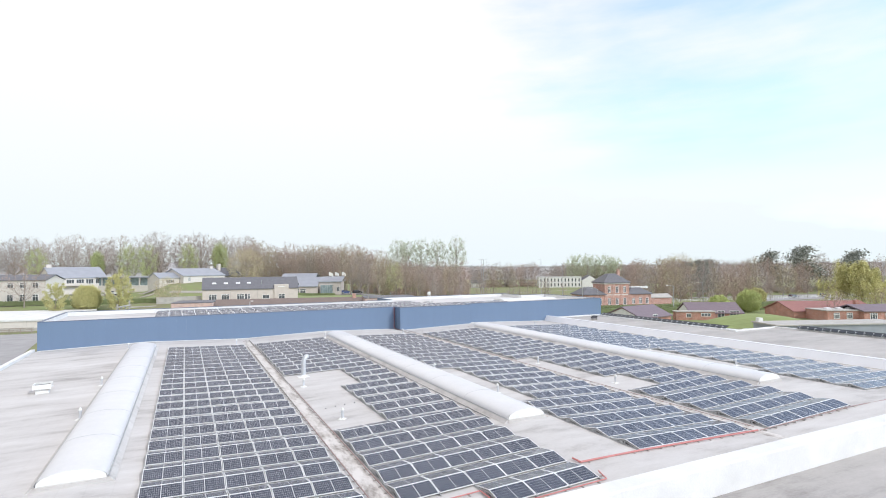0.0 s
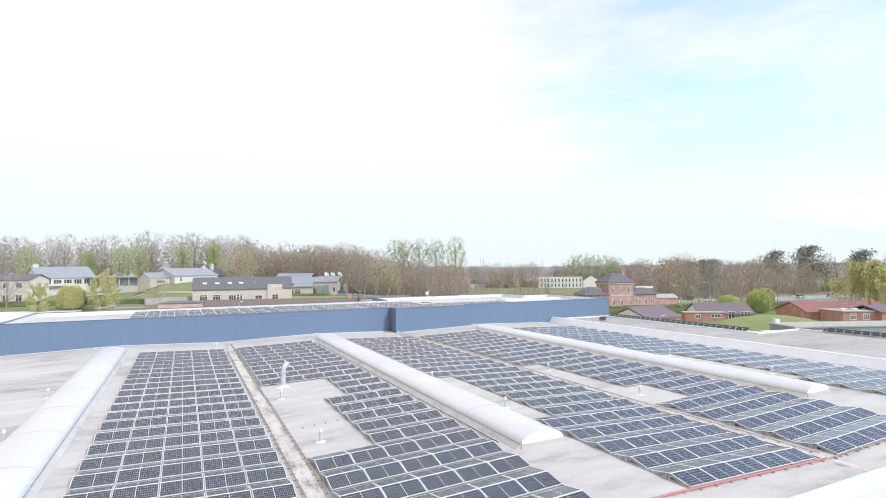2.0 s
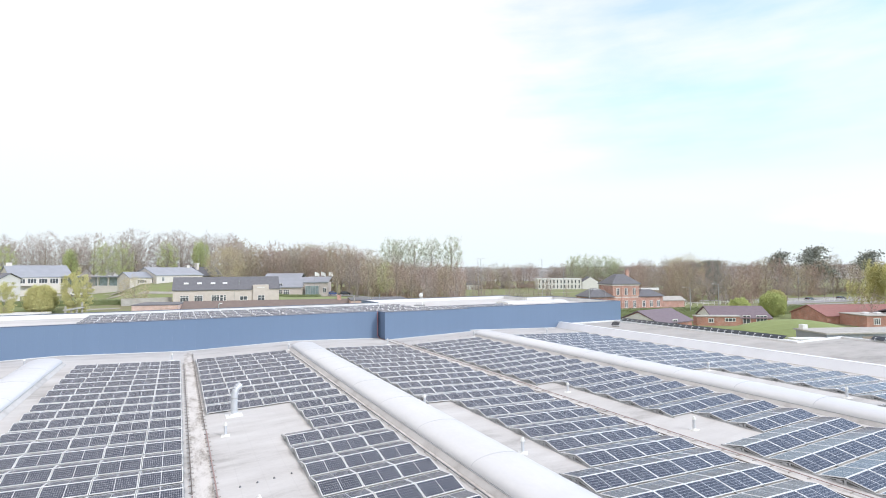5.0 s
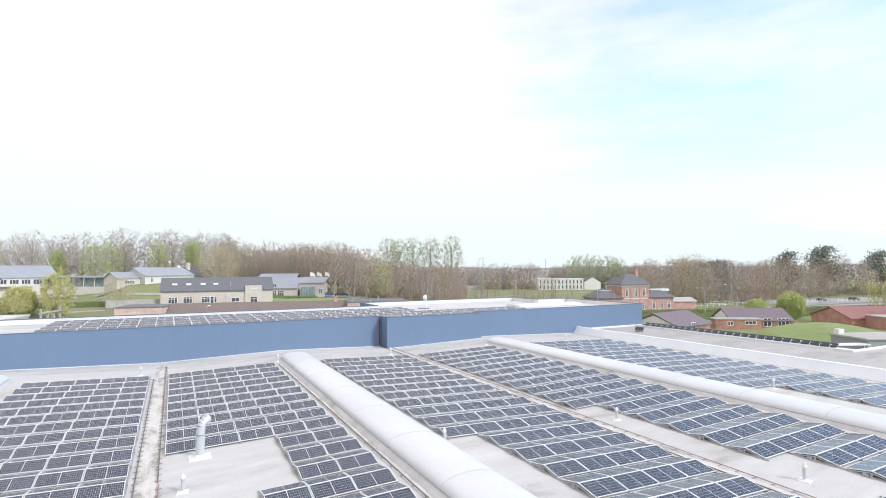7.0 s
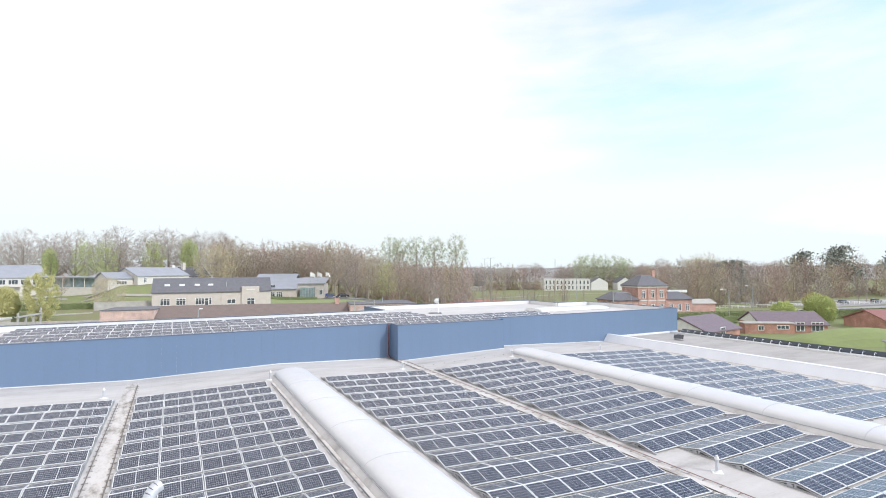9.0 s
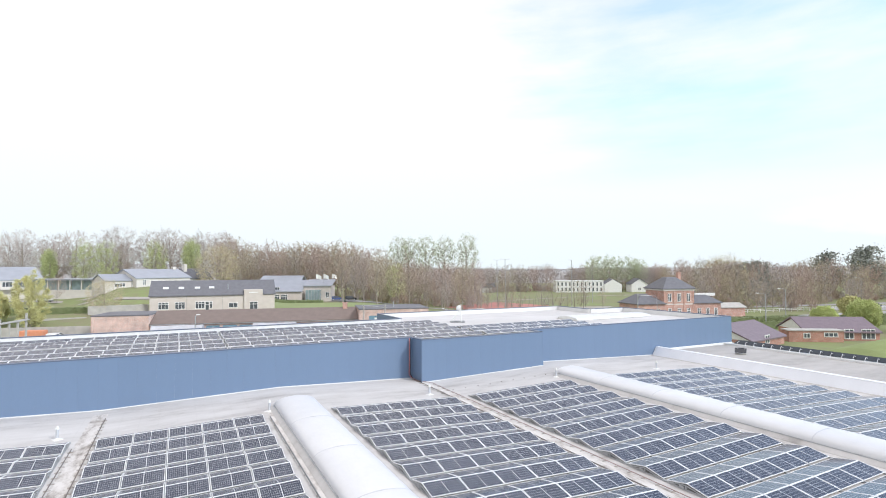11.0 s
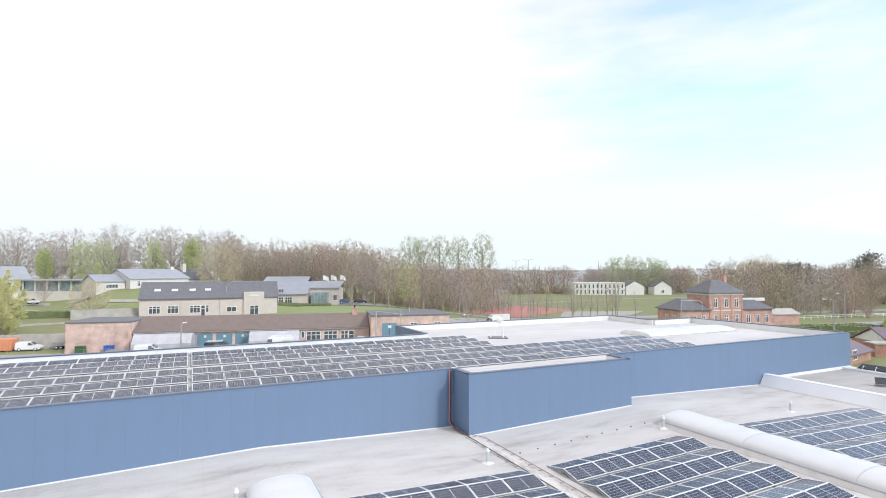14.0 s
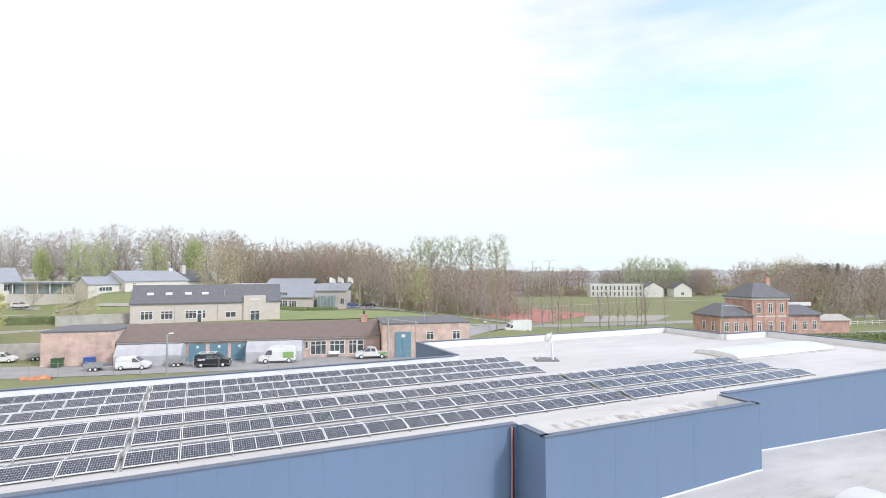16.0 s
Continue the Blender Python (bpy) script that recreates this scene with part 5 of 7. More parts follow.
SMALL_VAN = [(0, 0.28), (0.0, 1.0), (0.12, 1.72), (0.3, 1.82), (2.5, 1.82), (3.35, 1.16), (4.2, 0.92), (4.35, 0.6), (4.35, 0.28)]
SV_GLASS = [[(2.2, 1.12), (3.25, 1.14), (2.55, 1.66), (2.2, 1.68)]]
BIG_VAN = [(0, 0.35), (0, 1.9), (0.12, 2.28), (3.9, 2.36), (4.25, 2.15), (4.75, 1.35), (5.35, 1.12), (5.5, 0.8), (5.5, 0.35)]
BV_GLASS = [[(3.55, 1.3), (4.68, 1.32), (4.2, 2.0), (3.55, 2.0)]]
MID_VAN = [(0, 0.32), (0, 1.5), (0.15, 1.86), (2.9, 1.95), (3.3, 1.85), (4.05, 1.2), (4.75, 1.0), (4.95, 0.7), (4.95, 0.32)]
MV_GLASS = [[(2.75, 1.18), (3.9, 1.18), (3.2, 1.72), (2.75, 1.75)], [(1.6, 1.18), (2.65, 1.18), (2.65, 1.75), (1.6, 1.72)]]
CAR = [(0, 0.3), (0.0, 0.85), (0.35, 1.35), (0.8, 1.46), (2.2, 1.46), (3.0, 1.0), (4.0, 0.82), (4.15, 0.55), (4.15, 0.3)]
CAR_GLASS = [[(0.75, 0.95), (1.65, 0.96), (1.65, 1.38), (0.95, 1.38)], [(1.75, 0.96), (2.85, 0.98), (2.2, 1.38), (1.75, 1.38)]]


def ypose(px, py, turn):
    return pose(px, py, GROUND + 0.05, 0, 0, turn)


vehicle("small_van", "white small van parked in the yard", "van", ypose(5.0, 143.0, -11), 4.35, 1.8, SMALL_VAN, M_CARWHITE, SV_GLASS, 0.32, (0.75, 3.5), ((3.3, 1.2), (2.55, 1.76)))
th = vehicle("delivery_van", "dark grey van with a roof rack and white lettering bars", "van", ypose(15.3, 140.8, -13), 4.95, 1.95, MID_VAN, M_CARBLACK, MV_GLASS, 0.34, (0.95, 4.0), ((4.0, 1.22), (3.3, 1.84)))
part("roof_rack", boxes(((0.4, -0.7, 2.02), (2.9, -0.64, 2.1)), ((0.4, 0.64, 2.02), (2.9, 0.7, 2.1)), ((0.5, -0.64, 2.03), (0.58, 0.64, 2.08)), ((1.6, -0.64, 2.03), (1.68, 0.64, 2.08)), ((2.7, -0.64, 2.03), (2.78, 0.64, 2.08))), M_ALU, th, "pale roof rack")
part("lettering_bar", boxes(((0.5, -0.985, 1.05), (1.5, -0.978, 1.22))), M_WHITE, th, "white lettering bar")
th = vehicle("panel_van", "white panel van with green livery and a ladder rack", "van", ypose(29.6, 139.0, 167), 5.5, 2.0, BIG_VAN, M_CARWHITE, BV_GLASS, 0.36, (1.0, 4.45), ((4.72, 1.38), (4.25, 2.1)))
part("livery", boxes(((0.3, 0.985, 0.8), (1.9, 0.998, 1.7))), M_CARGREEN, th, "bright green livery block")
part("ladder_rack", boxes(((0.3, -0.7, 2.42), (3.8, -0.64, 2.5)), ((0.3, 0.64, 2.42), (3.8, 0.7, 2.5)), *(((0.4 + 0.55 * k, -0.64, 2.44), (0.46 + 0.55 * k, 0.64, 2.49)) for k in range(7))), M_ALU, th, "metal ladder rack")
PICK = [(0, 0.45), (0, 1.12), (1.7, 1.12), (1.72, 1.14), (1.95, 1.74), (2.3, 1.82), (3.3, 1.8), (4.0, 1.22), (5.1, 1.08), (5.3, 0.8), (5.3, 0.45)]
th = vehicle("pickup_truck", "white pickup truck with green livery stripes", "pickup", ypose(43.9, 136.6, 167), 5.3, 1.85, PICK, M_CARWHITE, [[(1.95, 1.2), (2.75, 1.2), (2.75, 1.7), (2.15, 1.68)], [(2.85, 1.2), (3.9, 1.22), (3.3, 1.72), (2.85, 1.72)]], 0.38, (1.0, 4.3), ((3.98, 1.26), (3.32, 1.78)))
part("livery", boxes(((0.2, 0.915, 0.75), (1.6, 0.928, 1.05))), M_CARGREEN, th, "green livery stripe")
vehicle("small_van", "white small van parked nose out by the windows", "van", ypose(36.8, 145.2, -100), 4.35, 1.8, SMALL_VAN, M_CARWHITE, SV_GLASS, 0.32, (0.75, 3.5), ((3.3, 1.2), (2.55, 1.76)))
vehicle("panel_van", "white van parked by the brick garage", "van", ypose(45.6, 143.0, -100), 5.5, 2.0, BIG_VAN, M_CARWHITE, BV_GLASS, 0.36, (1.0, 4.45), ((4.72, 1.38), (4.25, 2.1)))
vehicle("small_van", "white small van beside a trailer", "van", ypose(-14.0, 158.2, -8) @ Matrix.Diagonal((0.86, 0.86, 0.86, 1)), 4.35, 1.8, SMALL_VAN, M_CARWHITE, SV_GLASS, 0.32, (0.75, 3.5), ((3.3, 1.2), (2.55, 1.76)))
th = vehicle("box_van", "white box van on the avenue", "van", pose(85.0, 156.0, GROUND + 0.06, 0, 0, 172), 6.6, 2.1, [(0, 0.5), (0, 2.9), (4.6, 2.9), (4.65, 2.3), (5.1, 2.1), (5.6, 1.3), (6.3, 1.1), (6.5, 0.8), (6.5, 0.4)], M_CARWHITE, [[(4.75, 1.25), (5.5, 1.28), (5.1, 1.95), (4.75, 1.95)]], 0.36, (1.1, 5.4), ((5.6, 1.35), (5.1, 2.06)))
vehicle("parked_car", "blue hatchback in the car park", "car", pose(55.6, 208.3, terrain(56, 208) + 0.14, 0, 0, -20), 4.15, 1.75, CAR, M_CARBLUE, CAR_GLASS, 0.31, (0.75, 3.3), ((2.95, 1.02), (2.25, 1.42)), group="parked cars")
vehicle("parked_car", "dark hatchback in the car park", "car", pose(61.0, 210.0, terrain(61, 210) + 0.14, 0, 0, -30), 4.15, 1.75, CAR, M_CARBLACK, CAR_GLASS, 0.31, (0.75, 3.3), ((2.95, 1.02), (2.25, 1.42)), group="parked cars")
vehicle("parked_car", "white car on the terrace drive", "car", pose(-29.3, 229.5, terrain(-29, 229) + 0.2, 0, 0, -30), 4.15, 1.75, CAR, M_CARWHITE, CAR_GLASS, 0.31, (0.75, 3.3), ((2.95, 1.02), (2.25, 1.42)), group="parked cars")
for x, y, p in ((153, 106, M_CARWHITE), (222, 127, M_CARBLACK), (240, 125, M_CARBLACK), (262, 122, M_CARWHITE)):
    vehicle("parked_car", {M_CARWHITE: "white car beyond the houses", M_CARBLACK: "dark car beyond the houses"}[p], "car", pose(x, y, terrain(x, y) + 0.1, 0, 0, -8), 4.15, 1.75, CAR, p, CAR_GLASS, 0.31, (0.75, 3.3), ((2.95, 1.02), (2.25, 1.42)), group="parked cars")


def trailer(label, m, box_h=0.5):
    th = thing("trailer", label, "trailer", m, "trailers")
    bm = bmesh.new()
    for lo, hi in (((0, -0.75, 0.5), (2.6, 0.75, 0.56)), ((0, -0.75, 0.56), (2.6, -0.71, 0.56 + box_h)), ((0, 0.71, 0.56), (2.6, 0.75, 0.56 + box_h)), ((0, -0.71, 0.56), (0.04, 0.71, 0.56 + box_h)), ((2.56, -0.71, 0.56), (2.6, 0.71, 0.56 + box_h))):
        bx(bm, lo, hi)
    part("box", bm, M_STEEL, th)
    part("drawbar", pipe(bmesh.new(), [(2.55, -0.5, 0.5), (3.7, 0, 0.5), (2.55, 0.5, 0.5)], 0.04, 6), M_STEEL, th)
    for x in (0.95, 1.6):
        for y in (-0.82, 0.82):
            wheel(th, x, y, 0.28, 0.16)


trailer("grey metal box trailer by the fence", ypose(1.0, 144.0, -12))
trailer("grey metal box trailer by the fence", ypose(11.6, 143.0, -12), 0.7)
trailer("grey metal trailer beside a van", ypose(-9.0, 158.5, -8))


# ---- school on the bank ----
def ground_z(x, y):
    return terrain(x, y) - 0.02


hs = thing("beige_pavilion", "long beige rendered pavilion with a slate roof", "building", pose(2.6, 181.5, -1.5, 0, 0, -4))
bm = boxes(((0, 0, -2.0), (30.0, 9.0, 4.3)))
part("wall", bm, M_BEIGE, hs)
bm = bmesh.new()
gable(bm, 0, 30.0, 0, 9.6, 4.35, 7.9, over=0.25)
part("roof", bm, M_SLATE, hs, "dark slate roof")
for u, w in ((1.9, 2.4), (5.7, 2.4), (10.4, 2.3)):
    window(hs, u, -0.02, 0.85, w, 1.85, 2)
window(hs, 12.75, -0.02, 0.05, 1.0, 2.65, 0)
window(hs, 13.8, -0.02, 0.85, 0.75, 1.85, 0)
window(hs, 18.4, -0.02, 0.9, 2.3, 1.3, 1, False)
part("porch_block", boxes(((22.2, -0.35, -2.0), (26.9, 3.0, 5.6)), c=0.05), M_BEIGE, hs, "taller beige entrance block")
window(hs, 23.6, -0.38, 0.1, 2.1, 2.3, 1, True)
part("sign_bar", boxes(((23.5, -0.42, 4.7), (25.8, -0.36, 4.95))), M_WHITE, hs, "pale lettering bar")
part("eave_trim", boxes(((-0.1, -0.3, 4.12), (22.1, -0.18, 4.3))), M_SLATE, hs)
for u, v, z in ((3.4, 2.2, 6.05), (7.0, 2.2, 6.05), (10.8, 2.2, 6.05), (14.2, 2.2, 6.05)):
    skylight_window(hs, u, v, z + 0.16, 36.5, 1.3, 0.8)
part("flue", rod(bmesh.new(), (18.2, 1.6, 5.0), (18.2, 1.6, 7.0), 0.13, 0.13, 10), M_STEEL, hs)
for u in (8.4, 16.9):
    part("downpipe", rod(bmesh.new(), (u, -0.06, -0.3), (u, -0.06, 4.2), 0.05, 0.05, 6), M_CONC, hs)
structure("bank_wall", boxes(((-13.0, 2.5, -3.0), (-0.05, 2.9, 2.2)), ((-22.0, -0.5, -3.0), (-13.05, -0.1, -0.2))), M_CONC, "low concrete garden wall on the bank", "wall").matrix_basis = pose(2.6, 181.5, -1.5, 0, 0, 4)

gb = thing("glass_school_wing", "beige school wing with zinc roofs and a glazed entrance", "building", pose(33.5, 211.5, -1.35, 0, 0, -22))
part("wall", boxes(((0, 0, -2.0), (13.0, 10.0, 3.3)), ((13.05, 2.0, -2.0), (22.0, 12.0, 5.1)), c=0.03), M_BEIGE, gb)
bm = bmesh.new()
prism(bm, [(-0.5, 3.35), (11.0, 6.9), (11.0, 7.15), (-0.5, 3.6)], -0.2, 12.9, axis="x")
prism(bm, [(1.5, 5.12), (12.5, 7.0), (12.5, 7.25), (1.5, 5.37)], 12.95, 22.3, axis="x")
part("roof", bm, M_ZINC, gb, "blue grey standing seam zinc roof")
for k in range(20):
    part("seam", boxes(((0.2 + k * 0.64, 0, 0), (0.24 + k * 0.64, 11.6, 0.05))), M_ZINC, gb).matrix_basis = pose(0, -0.4, 3.66, 17.2)
for k in range(3):
    window(gb, 0.8 + 2.6 * k, -0.02, 0.3, 2.2, 2.3, 2, True)
window(gb, 0.4, 1.2, 3.9, 5.0, 1.1, 5, False)
at = part("glass_porch", boxes(((14.2, -0.9, -0.1), (18.8, 1.99, 4.0)), c=0.04), M_GLASS_G, gb, "green tinted glass entrance box")
for k in range(6):
    part("mullion", boxes(((14.2 + k * 0.92 - 0.05, -0.98, -0.1), (14.2 + k * 0.92 + 0.05, -0.905, 4.0))), M_STEEL, at)
window(gb, 20.2, 1.98, 1.3, 1.2, 1.9, 1, False)
bm = bmesh.new()
gable(bm, -6.0, 8.0, 22.0, 32.0, 6.7, 8.3, over=0.6)
part("rear_roof", bm, M_ZINC, gb, "pale zinc roof of the rear hall")
part("rear_wall", boxes(((-5.9, 22.1, -1.0), (7.9, 31.9, 6.6))), M_CREAM, gb)
for k in range(14):
    part("pergola_bar", boxes(((-15.0 + 0.75 * k, 14.0, 7.0), (-14.92 + 0.75 * k, 19.0, 7.1))), M_WHITE, gb)
part("pergola_beam", boxes(((-15.2, 14.0, 6.85), (-5.0, 14.1, 6.99)), ((-15.2, 18.9, 6.85), (-5.0, 19.0, 6.99))), M_WHITE, gb)
for x in (-15.0, -5.1):
    part("pergola_post", boxes(((x, 14.0, -1.0), (x + 0.12, 14.12, 6.84))), M_WHITE, gb)

for k, (x, y) in enumerate(((50.0, 206.5), (53.2, 209.5), (56.8, 212.0))):
    th = thing("flagpole", "white flag hanging from a slim grey pole", "flag", pose(x, y, terrain(x, y)), "flagpoles")
    part("pole", rod(bmesh.new(), (0, 0, 0), (0, 0, 9.2), 0.06, 0.04, 8), M_STEEL, th)
    bm = bmesh.new()
    rows = []
    for i in range(7):
        t = i / 6
        rows.append([bm.verts.new((0.05 + 1.7 * t, 0.16 * math.sin(5 * t + k), 9.1 - 0.75 * t * t - 1.55 * s * (1 - 0.25 * t))) for s in (0, 0.5, 1)])
    for a, b in zip(rows, rows[1:]):
        for s in range(2):
            bm.faces.new((a[s], b[s], b[s + 1], a[s + 1]))
    part("flag", bm, M_WHITE, th)


def simple_house(name, label, x, y, turn, w, d, ze, zr, wall, roof, axis="u", base=None, group=""):
    z = ground_z(x, y) if base is None else base
    th = thing(name, label, "building", pose(x, y, z, 0, 0, turn), group)
    bm = bmesh.new()
    gable_wall(bm, 0, w, 0, d, ze, zr - 0.05, axis, z0=-5.0)
    part("wall", bm, wall, th)
    bm = bmesh.new()
    gable(bm, 0, w, 0, d, ze + 0.03, zr, axis=axis)
    part("roof", bm, roof, th)
    return th


th = simple_house("white_school_house", "cream rendered school house with a grey zinc roof", -3.0, 224.0, 33, 18.5, 15.0, 5.4, 8.2, M_CREAM, M_ZINC, "u", base=1.4)
for k in range(2):
    window(th, -0.03, 3.2 + 2.6 * k, 2.6, 1.0, 1.6, 0, turn=-90)
window(th, 2.0, -0.03, 3.2, 1.0, 1.8, 1)
part("chimney", boxes(((16.6, 7.0, 6.6), (17.8, 8.2, 9.2)), c=0.04), M_CREAM, th)
th = simple_house("low_school_house", "low cream school house with a zinc roof", -11.2, 221.6, 33, 8.0, 8.0, 2.9, 4.8, M_CREAM, M_ZINC, "u", base=3.2)
window(th, 2.6, -0.03, 1.0, 3.4, 1.2, 3, False)
th = simple_house("dark_rear_house", "dark roofed house behind the school", 12.0, 243.0, 40, 11.0, 8.0, 4.6, 8.0, M_CREAM, M_SLATE, "u", base=1.8)
part("chimney", boxes(((0.4, 2.5, 5.0), (1.6, 3.7, 9.8)), c=0.04), M_CREAM, th)

gl = thing("glazed_gallery", "long flat roofed gallery with tinted glass walls", "building", pose(-35.0, 240.8, 2.4, 0, 0, -33))
part("base_wall", boxes(((0, 0, -3.0), (24.0, 6.0, 0.9)), c=0.03), M_CREAM, gl)
part("roof", boxes(((-0.6, -0.8, 3.9), (24.3, 6.6, 4.4)), c=0.05), M_ZINC, gl)
for k in range(6):
    part("glass_bay", boxes(((0.25 + k * 3.95, 0.35, 0.91), (3.85 + k * 3.95, 0.5, 3.89))), M_GLASS_G, gl, "blue green glass bay")
    part("column", rod(bmesh.new(), (k * 3.95 + 0.1, -0.2, 0.9), (k * 3.95 + 0.1, -0.2, 3.89), 0.16, 0.16, 8), M_CREAM, gl)
lw = simple_house("white_west_wing", "white school wing with a broad zinc roof", -47.0, 233.5, 24, 18.0, 18.0, 5.0, 9.0, M_CREAM, M_ZINC, "u", base=1.5)
for k in range(5):
    window(lw, 1.4 + 3.2 * k, -0.03, 2.6, 2.6, 1.9, 2, False)
part("balcony_rail", boxes(((1.0, -2.0, 2.4), (11.0, -1.9, 3.0)), ((1.0, -2.0, 2.1), (11.0, -0.03, 2.39)), c=0.02), M_CREAM, lw)
part("chimney", boxes(((0.3, 8.4, 7.0), (2.0, 10.0, 10.2)), c=0.04), M_CREAM, lw)
lw2 = simple_house("white_corner_house", "white rendered corner house behind a bare tree", -58.0, 203.0, -18, 17.0, 10.0, 7.6, 9.2, M_CREAM, M_SLATE, "u", base=-1.2)
for k in range(3):
    window(lw2, 6.0 + 3.6 * k, -0.03, 5.2, 1.8, 1.7, 1)
    window(lw2, 6.0 + 3.6 * k, -0.03, 1.0, 1.8, 2.2, 1)

# long pale hall to the side
lh = thing("pale_hall", "long pale concrete panel hall with a white roof edge", "building", pose(-87.0, 159.2, GROUND, 0, 0, -13))
part("wall", boxes(((0, 0, -0.5), (56.0, 30.0, 2.3))), M_CREAM, lh)
part("roof_edge", boxes(((-0.2, -0.2, 2.31), (56.2, 30.2, 2.75)), c=0.05), M_UPSTAND, lh, "white roof edge")
part("plinth", boxes(((0, -0.06, -0.5), (56.0, -0.001, 0.7))), M_CONC, lh, "stained plinth")
for k in range(9):
    part("panel_joint", boxes(((6.2 * k + 3, -0.012, 0.72), (6.2 * k + 3.05, -0.002, 2.3))), M_CONC, lh)
fence = thing("timber_fence", "brown post and rail fence beside the road", "fence", pose(-70.0, 150.0, GROUND, 0, 0, -13))
for k in range(18):
    part("post", boxes(((2.2 * k, 0, 0), (2.2 * k + 0.14, 0.14, 1.25)), c=0.01), M_BARK, fence)
for z in (0.35, 0.75, 1.12):
    part("rail", boxes(((0, -0.05, z), (38, -0.005, z + 0.14))), M_BARK, fence)

# ---- old station ----
ST = pose(124.5, 129.6, GROUND, 0, 0, -15)
st = thing("station_house", "orange brick station house with slate hipped roofs", "building", ST)
part("tower_wall", boxes(((0, 0, -0.4), (9.0, 8.4, 8.2))), M_BRICK, st)
part("tower_roof", hip(bmesh.new(), 0, 9.0, 0, 8.4, 8.25, 11.4, 0.45, 0.22), M_SLATE, st, "slate hipped roof")
part("cornice", boxes(((-0.25, -0.25, 7.85), (9.25, -0.002, 8.24)), ((-0.25, -0.002, 7.85), (-0.002, 8.65, 8.24)), ((9.002, -0.002, 7.85), (9.25, 8.65, 8.24))), M_CREAM, st, "pale cornice")
part("string_course", boxes(((-0.07, -0.07, 4.1), (9.07, -0.003, 4.4)), ((-0.07, -0.003, 4.1), (-0.003, 8.4, 4.4))), M_CREAM, st)
for u in (0.0, 2.9, 5.8, 8.6):
    part("pilaster", boxes(((u, -0.09, -0.3), (u + 0.4, -0.004, 7.84))), M_BRICK, st)
for u in (1.15, 4.0, 6.8):
    window(st, u, -0.02, 4.9, 1.05, 2.2, 1)
for u in (1.15, 4.0, 6.8):
    window(st, u, -0.02, 0.9, 1.05, 2.3, 1)
part("wing_wall_left", boxes(((-7.8, 0.0, -0.4), (-0.05, 9.0, 4.3))), M_BRICK, st)
part("wing_roof_left", hip(bmesh.new(), -7.8, 0.2, 0.0, 9.0, 4.33, 6.9, 0.4, 0.2), M_SLATE, st, "slate hipped roof")
for u in (-6.8, -4.5, -2.2):
    window(st, u, -0.02, 1.1, 1.1, 2.0, 1)
for v in (1.6, 4.6):
    window(st, -7.82, v + 1.1, 1.1, 1.1, 2.0, 1, turn=-90)
part("wing_wall_right", boxes(((9.05, 0.3, -0.4), (17.4, 8.0, 4.3))), M_BRICK, st)
part("wing_roof_right", hip(bmesh.new(), 9.0, 17.4, 0.3, 8.0, 4.33, 6.5, 0.4, 0.3), M_SLATE, st, "slate hipped roof")
for u in (10.2, 12.8, 15.3):
    window(st, u, 0.28, 1.1, 1.1, 2.0, 1)
part("annex_wall", boxes(((17.5, 0.8, -0.4), (25.5, 6.0, 2.9))), M_BRICK, st)
bm = bmesh.new()
gable(bm, 17.5, 25.6, 0.8, 6.0, 2.95, 4.0, over=0.25)
part("annex_roof", bm, M_CONC, st)
part("roof_unit", boxes(((11.8, 3.4, 6.2), (18.2, 4.6, 6.9)), c=0.05), M_WHITE, st, "white roof unit")
cst = part("chimney", boxes(((6.9, 3.6, 9.8), (7.8, 4.4, 12.6)), ((6.82, 3.52, 12.6), (7.88, 4.48, 12.75))), M_BRICK, st)
part("pot", rod(bmesh.new(), (7.35, 4.0, 12.75), (7.35, 4.0, 13.2), 0.14, 0.12, 8), M_BRICK_RED, cst)
skylight_window(st, 2.2, 1.6, 9.72, 42, 0.9, 0.9)
skylight_window(st, -4.6, 1.3, 5.5, 38, 0.9, 0.9)
skylight_window(st, -2.2, 1.3, 5.5, 38, 0.9, 0.9)
skylight_window(st, 11.0, 1.6, 5.5, 34, 0.9, 0.9)
th = thing("platform_mast", "grey steel mast with a bracket arm by the station", "mast", ST @ pose(-9.5, -3.0, 0))
part("pole", rod(bmesh.new(), (0, 0, 0), (0, 0, 7.2), 0.14, 0.12, 8), M_STEEL, th)
part("arm", pipe(bmesh.new(), [(0, 0, 7.0), (5.0, 0.3, 6.7), (5.6, 0.3, 6.2), (5.7, 0.3, 3.2)], 0.06, 6), M_STEEL, th)

# ---- small houses and buildings beyond the side roof ----
def bungalow(label, x, y, turn, w, d, ze, zr, roof, flat=None, wall=None):
    th = simple_house("brick_bungalow", label, x, y, turn, w, d, ze, zr, wall or M_BRICK_RED, roof, "u", base=GROUND, group="brick bungalows")
    part("gable_cladding", (lambda bm: prism(bm, [(0.3, ze + 0.1), (d - 0.3, ze + 0.1), (d / 2, zr - 0.25)], -0.06, -0.005, axis="x"))(bmesh.new()), M_WHITE, th, "white boarded gable")
    return th


